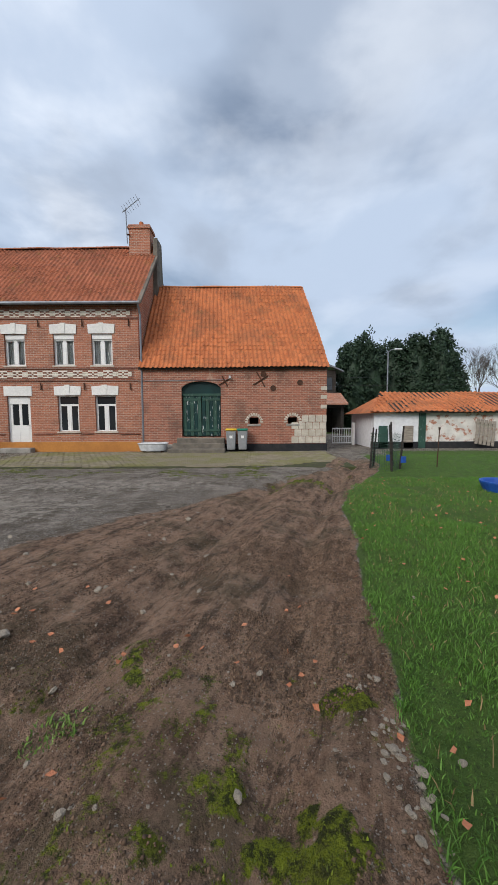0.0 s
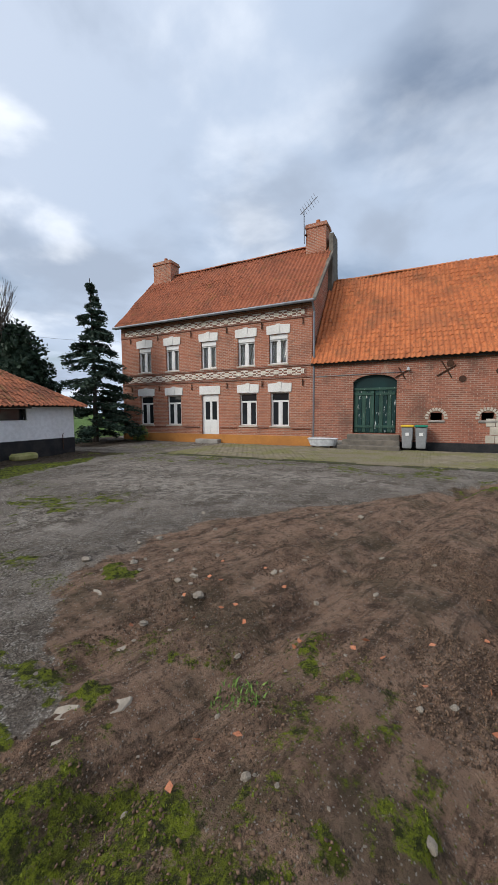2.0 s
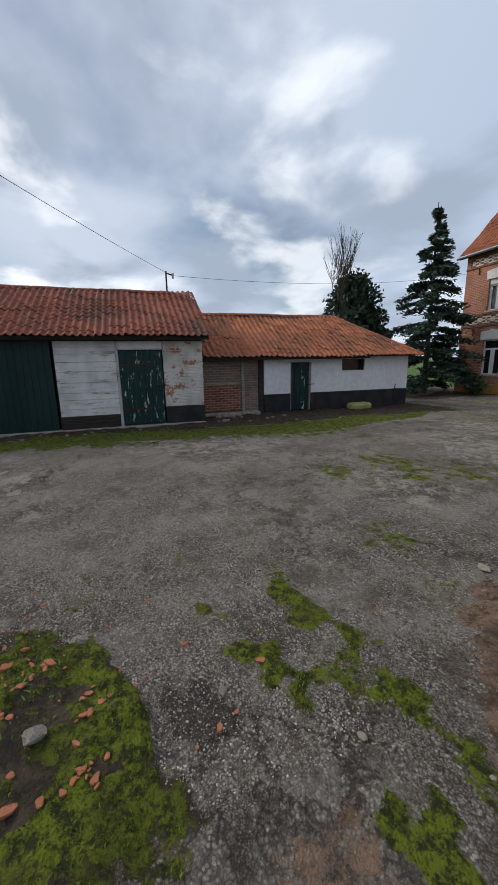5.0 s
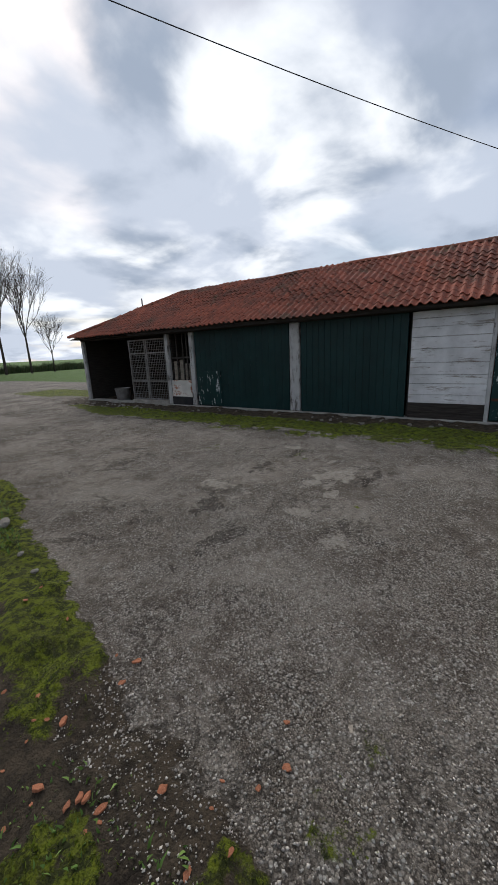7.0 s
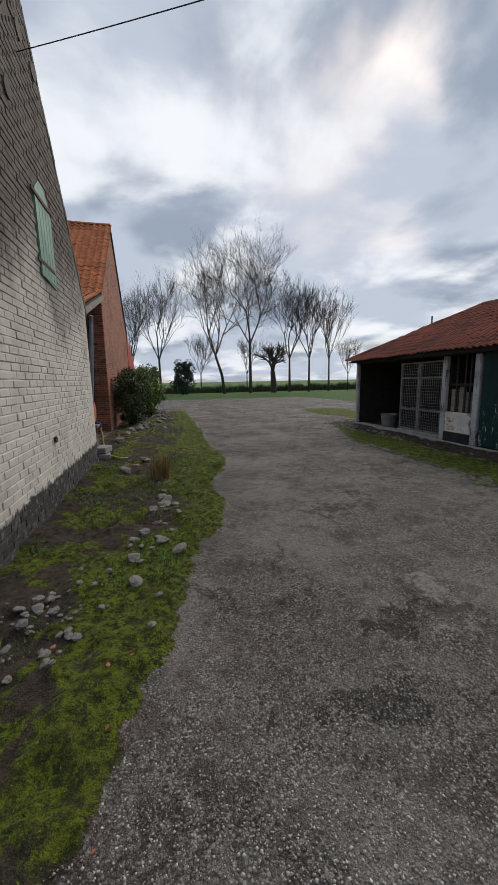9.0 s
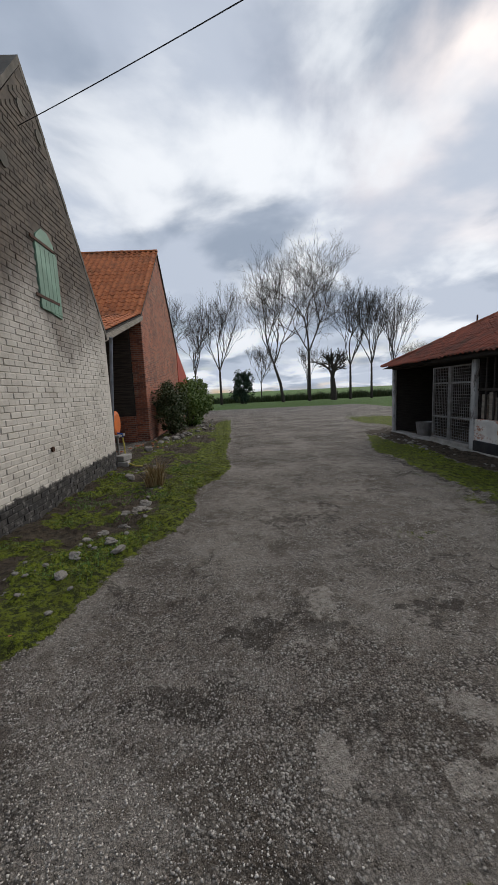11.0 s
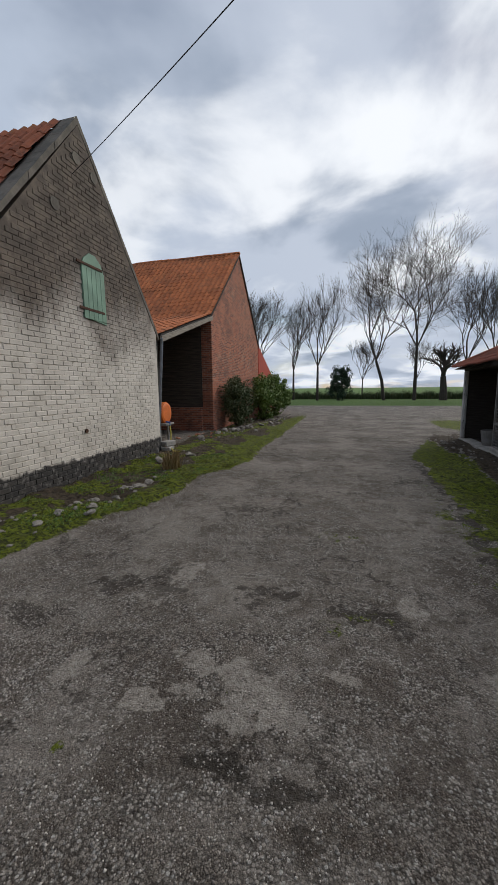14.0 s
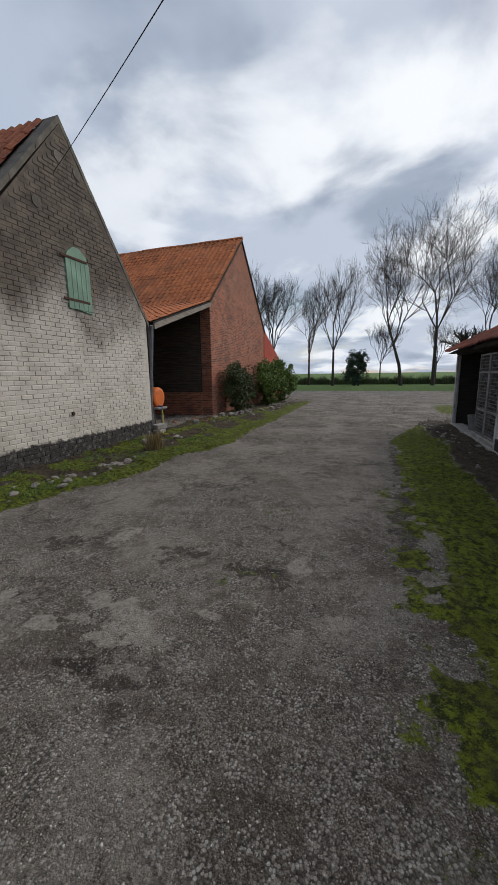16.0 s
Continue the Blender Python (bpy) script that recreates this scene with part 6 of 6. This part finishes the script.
for i, (x, y, h, r) in enumerate(((7.6, 31, 7.6, 1.8), (9.3, 32, 8.6, 2.1), (11.7, 32.5, 8.0, 2.1), (13.5, 32, 8.3, 2.1), (15.4, 32, 8.8, 2.3), (16.9, 33, 6.6, 1.8))): dense_conifer(x, y, h, r, 40 + i)
dense_conifer(-19.2, 10.8, 5.5, 1.75, 60, label="dark evergreen tree behind the white shed")


def spruce(x, y, h):
    rng = np.random.RandomState(70)
    r_ = random.Random(70)
    t = thing("spruce_tree", "open-branched dark spruce tree beside the farmhouse", "tree", (x, y, 0))
    part("trunk", tube(bmesh.new(), [(0, 0, -0.1), (0.06, 0, h * 0.5), (0, 0, h)], 0.13, 8, 0.015), "bark", t)
    bm = bmesh.new()
    C = []
    z = 0.6
    while z < h - 0.15:
        for j in range(r_.randint(3, 5)):
            a = r_.uniform(0, 6.283)
            L = (h - z) / h * 2.7 * r_.uniform(0.55, 1.1) + 0.15
            if z < 1.6: L *= 0.8
            pts = [Vector((math.cos(a) * L * f, math.sin(a) * L * f, z + L * (0.1 * f - 0.28 * f * f + 0.1 * f ** 4))) for f in (0, 0.35, 0.7, 1)]
            tube(bm, pts, 0.022, 4, 0.006)
            n = int(150 * L)
            for _ in range(n):
                f = r_.uniform(0.15, 1) ** 0.8
                p = pts[0].lerp(pts[3], f); s = 0.22 * L * (1 - 0.5 * f) + 0.04
                C.append((p.x + r_.uniform(-s, s), p.y + r_.uniform(-s, s), z + L * (0.1 * f - 0.28 * f * f) - abs(r_.gauss(0, 0.09))))
        z += r_.uniform(0.22, 0.36)
    part("branches", bm, "bark", t)
    C = np.array(C); n = len(C)
    U = unit(rng.normal(size=(n, 3)) * np.array([1, 1, 0.5])) * rng.uniform(0.06, 0.15, (n, 1))
    W = unit(np.cross(U, rng.normal(size=(n, 3)))) * rng.uniform(0.025, 0.05, (n, 1))
    mesh_np("needles", *quads_to_mesh(C, U, W), "spruce", t)


spruce(-15.9, 12.5, 7.9)


def bare_tree(x, y, h, seed, spread=0.5, lean=0.0, levels=6, label="tall bare winter tree beyond the yard", fork=0.3, r0=None):
    r = random.Random(seed)
    t = thing("bare_tree", label, "tree", (x, y, 0), "bare winter trees")
    trunk, crown = bmesh.new(), ([], [])
    r0 = r0 or h * 0.0105
    def seg(p, q, ra, rb):
        V, F = crown
        d = (q - p).normalized()
        s = d.cross(Vector((0.3, 0.2, 1))).normalized(); u = s.cross(d)
        b = len(V)
        for c, rr in ((p, ra), (q, rb)):
            for k in range(3): V.append(tuple(c + (s * math.cos(k * 2.0944) + u * math.sin(k * 2.0944)) * rr))
        for k in range(3): F.append((b + k, b + (k + 1) % 3, b + 3 + (k + 1) % 3, b + 3 + k))
    def grow(p, d, L, rad, lv):
        q, pts = p, [p]
        n = 3
        for i in range(n):
            d = (d + Vector((r.gauss(0, 0.09), r.gauss(0, 0.09), 0.05))).normalized()
            e = q + d * L / n
            seg(q, e, rad * (1 - 0.3 * i / n), rad * (1 - 0.3 * (i + 1) / n)); q = e; pts.append(e)
        if lv <= 0: return
        kids = r.randint(3, 4) if lv > 1 else 6
        for i in range(kids):
            a = r.uniform(0, 6.283)
            side = d.orthogonal().normalized(); side.rotate(Matrix.Rotation(a, 3, d))
            nd = (d + side * spread * r.uniform(0.6, 1.3) + Vector((0, 0, 0.12))).normalized()
            base = pts[r.choice((1, 2, 3, 3))] if i else q
            grow(base, nd, L * r.uniform(0.62, 0.86), max(0.0075, rad * 0.56), lv - 1)
    top = Vector((lean * h * fork, 0, h * fork))
    tube(trunk, [(0, 0, -0.1), (top.x * 0.3, 0, top.z * 0.5), top], r0 * 1.2, 8, r0 * 0.8)
    part("trunk", trunk, "bark", t)
    for i in range(4 if levels > 4 else 5):
        a = i * 1.7 + r.random()
        d = Vector((math.cos(a) * spread * 0.9 + lean * 0.5, math.sin(a) * spread * 0.9, 1.0)) if i else Vector((lean, 0, 1))
        grow(top, d.normalized(), h * 0.235, r0 * (0.75 if i == 0 else 0.55), levels - 2)
    V, F = crown
    part("crown", (V, [], F), "twig", t)


bare_tree(-12.9, -50, 18.0, 1, 0.6, 0.22, 7, "tall vase-shaped bare winter tree", 0.28)
bare_tree(-16.5, -50, 18.6, 2, 0.78, 0.0, 7, fork=0.35)
bare_tree(-19.8, -50, 6.5, 3, 0.8, 0.05, 5, "low pollarded tree with knotted limbs", 0.45, 0.4)
bare_tree(-22.1, -50, 15.0, 4, 0.42, 0.0, 6, fork=0.3)
bare_tree(-25.0, -50, 14.2, 5, 0.42, 0.0, 6, fork=0.32)
bare_tree(-28.0, -50, 12.4, 6, 0.42, 0.0, 6, fork=0.35)
bare_tree(-31.0, -50, 7.8, 7, 0.5, 0.0, 6, fork=0.3)
bare_tree(-4.5, -50, 14.8, 8, 0.5, 0.0, 6, fork=0.3)
bare_tree(-1.0, -52, 13.5, 9, 0.5, 0.0, 6, fork=0.3)
bare_tree(3.0, -47, 15.2, 10, 0.5, 0.0, 6, fork=0.25)
bare_tree(6.0, -45, 15.5, 11, 0.5, 0.0, 6, fork=0.25)
bare_tree(-10.5, -58, 9, 12, 0.5, 0.0, 6, fork=0.3)
bare_tree(-18.2, -60, 9, 13, 0.5, 0.0, 6, fork=0.3)
bare_tree(-19.0, 9.9, 7.4, 14, 0.22, 0.0, 5, "thin bare tree behind the white shed", 0.35, 0.07)
bare_tree(24, 40, 8.5, 15, 0.45, 0.0, 6, "bare tree beyond the lawn shed", 0.3)
bare_tree(29, 42, 9.5, 16, 0.45, 0.0, 6, "bare tree beyond the lawn shed", 0.3)


def shrub(x, y, rx, ry, h, mat, seed, label, n=5000, leaf=0.06, group="shrubs by the red barn"):
    rng = np.random.RandomState(seed)
    t = thing("shrub", label, "shrub", (x, y, 0), group)
    bm = bmesh.new()
    for i in range(9):
        a = i * 0.7; tube(bm, [(0.1 * math.cos(a), 0.1 * math.sin(a), -0.05), (rx * 0.4 * math.cos(a), ry * 0.4 * math.sin(a), h * 0.5), (rx * 0.7 * math.cos(a), ry * 0.7 * math.sin(a), h * 0.85)], 0.025, 5, 0.008)
    part("stem_cluster", bm, "bark", t)
    m = 60
    d = unit(rng.normal(size=(m, 3)))
    cen = d * np.array([rx, ry, h * 0.48]) * rng.uniform(0.35, 1.12, (m, 1)) + np.array([0, 0, h * 0.52])
    cen[:, 2] = np.maximum(cen[:, 2], 0.15)
    mesh_np("foliage", *leafy(n, cen, rng.uniform(0.12, 0.42, m) * max(1, h / 3), leaf, rng), mat, t)


shrub(-3.85, -15.6, 0.5, 1.0, 2.2, "shrub_dark", 80, "dark twiggy evergreen shrub against the brick wall", 8000)
shrub(-4.1, -19.5, 0.85, 1.8, 2.5, "shrub", 81, "yellow-green leafy shrub beside the red barn", 11000, 0.08)
shrub(-4.2, -22.5, 0.9, 1.5, 2.3, "shrub", 82, "yellow-green leafy shrub beside the red barn", 8000, 0.08)
shrub(-14.6, 14.1, 0.35, 0.3, 0.7, "shrub", 83, "small green plant in the bed by the house", 1200, group="")
shrub(-7.3, -49.5, 1.5, 1.4, 4.8, "conifer", 84, "dark ragged evergreen bush at the far verge", 6000, 0.15, "")


def blades(name, pts, lo, hi, wide, mat, seed, label, lean=0.5):
    """Grass as one mass: a bent two-piece blade at each point."""
    rng = np.random.RandomState(seed)
    n = len(pts)
    P = np.column_stack([pts, relief(pts[:, 0], pts[:, 1])[0] - 0.005])
    tuft = np.clip(0.75 + 0.45 * lattice(pts[:, 0], pts[:, 1], 0.17, seed) + 0.35 * lattice(pts[:, 0], pts[:, 1], 0.5, seed + 1), 0.25, 1.6)
    h = rng.uniform(lo, hi, (n, 1)) * tuft[:, None]; a = rng.uniform(0, 2 * np.pi, n)
    side = np.stack([np.cos(a), np.sin(a), 0 * a], 1) * wide * rng.uniform(0.6, 1.2, (n, 1))
    b = rng.uniform(0, 2 * np.pi, n)
    tip = np.stack([np.cos(b), np.sin(b), 0 * b], 1) * h * lean * rng.uniform(0.2, 1.2, (n, 1))
    up = np.array([0, 0, 1.0])
    V = np.stack([P - side, P + side, P + side * 0.8 + tip * 0.35 + up * h * 0.6, P - side * 0.8 + tip * 0.35 + up * h * 0.6, P + tip + up * h], 1).reshape(-1, 3)
    k = np.arange(n)[:, None] * 5
    F = np.concatenate([k + np.array([[0, 1, 2]]), k + np.array([[0, 2, 3]]), k + np.array([[3, 2, 4]])], 0)
    tagged(mesh_np(name, V, F, mat, None, label, "stuff"), category="grass")


rng_ = np.random.RandomState(90)


def scatter(n, x0, x1, y0, y1, test):
    p = np.column_stack([rng_.uniform(x0, x1, n), rng_.uniform(y0, y1, n)])
    return p[test(p[:, 0], p[:, 1])]


lawn = lambda x, y: (x > grass_line(y) + 0.1 * lattice(x, y, 0.4, 91)) & (lattice(x, y, 0.5, 92) > -0.75)
near_ = np.concatenate([scatter(52000, -0.7, 3.2, 1.3, 4.5, lawn), scatter(40000, -0.3, 5, 4.2, 8, lawn), scatter(22000, 0.5, 8, 7.5, 13, lawn), scatter(5000, -0.5, 1.6, 0.6, 1.7, lawn)])
blades("grass", near_, 0.022, 0.062, 0.0032, "grass", 93, "lush green meadow grass beside the muddy track", 1.0)
blades("dead_grass", scatter(2500, -0.4, 3.5, 0.8, 8, lawn), 0.03, 0.1, 0.004, "straw", 94, "dry straw-coloured blades in the lawn", 1.2)


def mossy(x, y):
    return zones(x, y)[2] + 0.35 * rng_.uniform(-1, 1, len(x)) > 0.55


mp_ = np.concatenate([scatter(90000, -6.6, -3.2, -8, 0.1, mossy), scatter(16000, -6.8, -3.7, -14, -8, mossy), scatter(40000, -12.2, -9.4, -14, 9.5, mossy), scatter(50000, -11.4, -9.4, -7, 1.5, mossy), scatter(70000, -5.2, 0, 0.1, 3, mossy)])
blades("moss", mp_, 0.006, 0.02, 0.004, "moss_leaf", 95, "bright green moss and short grass", 0.8)
weedy = lambda x, y: (lattice(x, y, 0.35, 96) > 0.1) & (x > verge_line(y) + 0.1)
blades("weeds", np.concatenate([scatter(16000, -5.9, -3.85, -9, -0.3, weedy), scatter(4000, -2.2, -1.9, 1.2, 1.45, lambda x, y: x < 5)[:160], scatter(1500, -0.6, 0.4, 0.5, 1.3, weedy)]), 0.015, 0.045, 0.006, "weed", 97, "low weeds in the verge", 1.1)
blades("tall_tuft", scatter(260, -5.2, -4.9, -7.1, -6.8, lambda x, y: x < 5), 0.2, 0.42, 0.007, "straw", 98, "yellowed grass tuft by the gable")
blades("hedge_grass", scatter(30000, -45, 8, -57, -55, lambda x, y: x < 9), 0.5, 1.3, 0.03, "shrub_dark", 99, "low dark hedge along the far field")


def chips(name, pts, lo, hi, mat, seed, label, cat):
    """Small stones by the thousand, each an irregular eight-sided lump."""
    rng = np.random.RandomState(seed)
    n = len(pts)
    base = np.array([(1, 0, 0), (-1, 0, 0), (0, 1, 0), (0, -1, 0), (0, 0, 0.8), (0, 0, -0.6)], float)
    tri = np.array([(0, 2, 4), (2, 1, 4), (1, 3, 4), (3, 0, 4), (2, 0, 5), (1, 2, 5), (3, 1, 5), (0, 3, 5)])
    s = lo + (hi - lo) * rng.random_sample((n, 1)) ** 2.5
    a = rng.uniform(0, 2 * np.pi, n)
    B = base[None] * rng.uniform(0.55, 1.15, (n, 6, 1)) * s[:, None]
    x = B[..., 0] * np.cos(a)[:, None] - B[..., 1] * np.sin(a)[:, None]
    y = B[..., 0] * np.sin(a)[:, None] + B[..., 1] * np.cos(a)[:, None]
    z = B[..., 2] + rng.uniform(-0.4, 0.4, (n, 6)) * s + relief(pts[:, 0], pts[:, 1])[0][:, None] + s * 0.3
    V = np.stack([x + pts[:, :1], y + pts[:, 1:], z], -1).reshape(-1, 3)
    F = (np.arange(n)[:, None, None] * 6 + tri[None]).reshape(-1, 3)
    tagged(mesh_np(name, V, F, mat, None, label, "stuff"), category=cat)


bare = lambda x, y: (zones(x, y)[2] < 0.4) & (zones(x, y)[0] < 0.5) & (x < verge_line(y) + 0.25) & (lattice(x, y, 0.5, 101) + 0.5 * lattice(x, y, 1.5, 102) > -1.0 + 0.8 * rng_.uniform(-1, 1, len(x)))
chips("gravel", np.concatenate([scatter(50000, -6.8, -3.4, -2.6, 0.6, bare), scatter(45000, -10.2, -5.5, -4.6, 0.2, bare), scatter(20000, -10.5, -4.5, -9, 4.5, bare)]), 0.0028, 0.0085, "gravel", 103, "grey and white gravel chips of the yard", "gravel")
muddy = lambda x, y: (zones(x, y)[0] > 0.5) & (lattice(x, y, 0.3, 104) + lattice(x, y, 0.8, 105) > -0.3)
chips("mud_clods", np.concatenate([scatter(24000, -3.2, 0, 0.4, 3.5, muddy), scatter(26000, -1.2, 0.1, 0.9, 4.0, muddy), scatter(16000, -3.6, 1.5, 2.5, 9, muddy)]), 0.002, 0.013, "clod", 106, "dark brown clods of the churned track", "mud")


def fallen_leaves():
    r = np.random.RandomState(107)
    pts = np.concatenate([scatter(170, -0.6, 3, 0.8, 8, lawn), scatter(60, -3, 0, 0.6, 3, muddy)])
    C = np.column_stack([pts, relief(pts[:, 0], pts[:, 1])[0] + r.uniform(0.01, 0.05, len(pts))])
    U = unit(r.normal(size=(len(C), 3)) * np.array([1, 1, 0.3])) * 0.025
    W = unit(np.cross(U, np.array([0, 0, 1.0]) + 0.4 * r.normal(size=(len(C), 3)))) * 0.018
    tagged(mesh_np("fallen_leaves", *quads_to_mesh(C, U, W), "shard", None, "brown fallen leaves on lawn and mud", "stuff"), category="leaves")


fallen_leaves()

# ---- pieces: pavers, roof tiles, gable bricks ----
def pavers():
    base = part("pavement", bx((-9.8, 10.0, -0.1), (2.0, 14.35, 0.012)), "soil_joint", None)
    tagged(base, "mossy apron of small concrete pavers before the house", "pavement", kind="structure")
    one = bmesh.new()
    box(one, (-0.092, -0.092, -0.03), (0.092, 0.092, 0.03), 0.008)
    me = bpy.data.meshes.new("paver"); one.to_mesh(me); one.free(); me.materials.append(M["paver"])
    tv = np.array([v.co[:] for v in me.vertices]); tf = [tuple(p.vertices) for p in me.polygons]
    V, F, n = [], [], 0
    r = random.Random(110)
    for i in range(58):
        for j in range(21):
            x, y = -9.65 + i * 0.2 + 0.1 * (j % 2), 10.15 + j * 0.2
            if x > 1.9 or y < 10.2 + 0.5 * noise.noise((x * 0.6, 1, 0)) + (0.9 if x > -0.5 else 0) * max(0, x + 0.5) * 0.4: continue
            z = 0.005 + r.uniform(-0.006, 0.006)
            if -4.2 < x < -0.6 and n < 300:
                ob = new("paver", me); ob.parent = base; ob.matrix_basis = pose(x, y, z, r.uniform(-1.5, 1.5), r.uniform(-1.5, 1.5), r.uniform(-2, 2)); n += 1
            else:
                b = len(V); V += (tv + np.array([x, y, z])).tolist(); F += [tuple(q + b for q in f) for f in tf]
    part("paver_field", (V, [], F), "paver", base, kind="stuff")


pavers()
roof_tiles(sroof, "shed_tile", (SX + 0.3, -13.5, 2.22), (0, 15.3, 0), (-2.72, 0, 1.48), 94, 14, near=300, keep=lambda u, v: u * 15.3 > v * 3.25, wobble=0.018)
ridge_caps(sroof, "shed_tile", (SX + 0.24, -13.45, 2.28), (SX - 2.4, -10.2, 3.72), 12, 0.1)
ridge_caps(sroof, "shed_tile", (SX - 2.4, -10.2, 3.70), (SX - 2.4, 1.1, 3.70), 40, 0.1)
roof_tiles(lroof, "low_tile", (WX + 0.32, 1.72, 1.7), (0, 7.6, 0), (-2.45, 0, 1.47), 46, 13, near=300, keep=lambda u, v: u < 1.0 - 0.27 * v, wobble=0.022)
ridge_caps(lroof, "low_tile", (WX - 2.1, 1.7, 3.18), (WX - 2.1, 7.2, 3.18), 15, 0.1)
ridge_caps(lroof, "low_tile", (WX - 2.1, 7.2, 3.16), (WX + 0.28, 9.28, 1.74), 9, 0.1)


def gable_bricks():
    wall_ = [o for o in gab.children if o.name.startswith("gable_wall")][0]
    w_, h_ = 0.225, 0.083
    one = bmesh.new()
    box(one, (-0.02, -w_ / 2 + 0.004, 0.003), (0.012, w_ / 2 - 0.004, h_ - 0.006), 0.006)
    me = bpy.data.meshes.new("brick"); one.to_mesh(me); one.free(); me.materials.append(M["gable"])
    tv = np.array([v.co[:] for v in me.vertices]); tf = [tuple(p.vertices) for p in me.polygons]
    V, F, n = [], [], 0
    r = random.Random(111)
    for j in range(76):
        z = 0.02 + j * h_
        for i in range(24):
            y = -4.03 - i * w_ - (w_ / 2 if j % 2 else 0)
            if y < -8.75: continue
            top = 3.2 + (y + 4.0) / (-6.42 + 4.0) * 3.12 if y > -6.42 else 3.05 + (y + 8.86) / 2.44 * 3.27
            if z + h_ > top - 0.12: continue
            if -6.9 < y < -6.18 and 2.92 < z + 0.04 < 4.25: continue
            dx = r.uniform(-0.006, 0.004)
            if 0.2 < z < 2.4 and y > -6.6 and n < 300:
                ob = new("brick", me); ob.parent = wall_; ob.matrix_basis = pose(GX + dx, y, z, r.uniform(-1, 1), 0, r.uniform(-1, 1)); n += 1
            else:
                b = len(V); V += (tv + np.array([GX + dx, y, z])).tolist(); F += [tuple(q + b for q in f) for f in tf]
    part("brick_field", (V, [], F), "gable", wall_, kind="stuff")


gable_bricks()
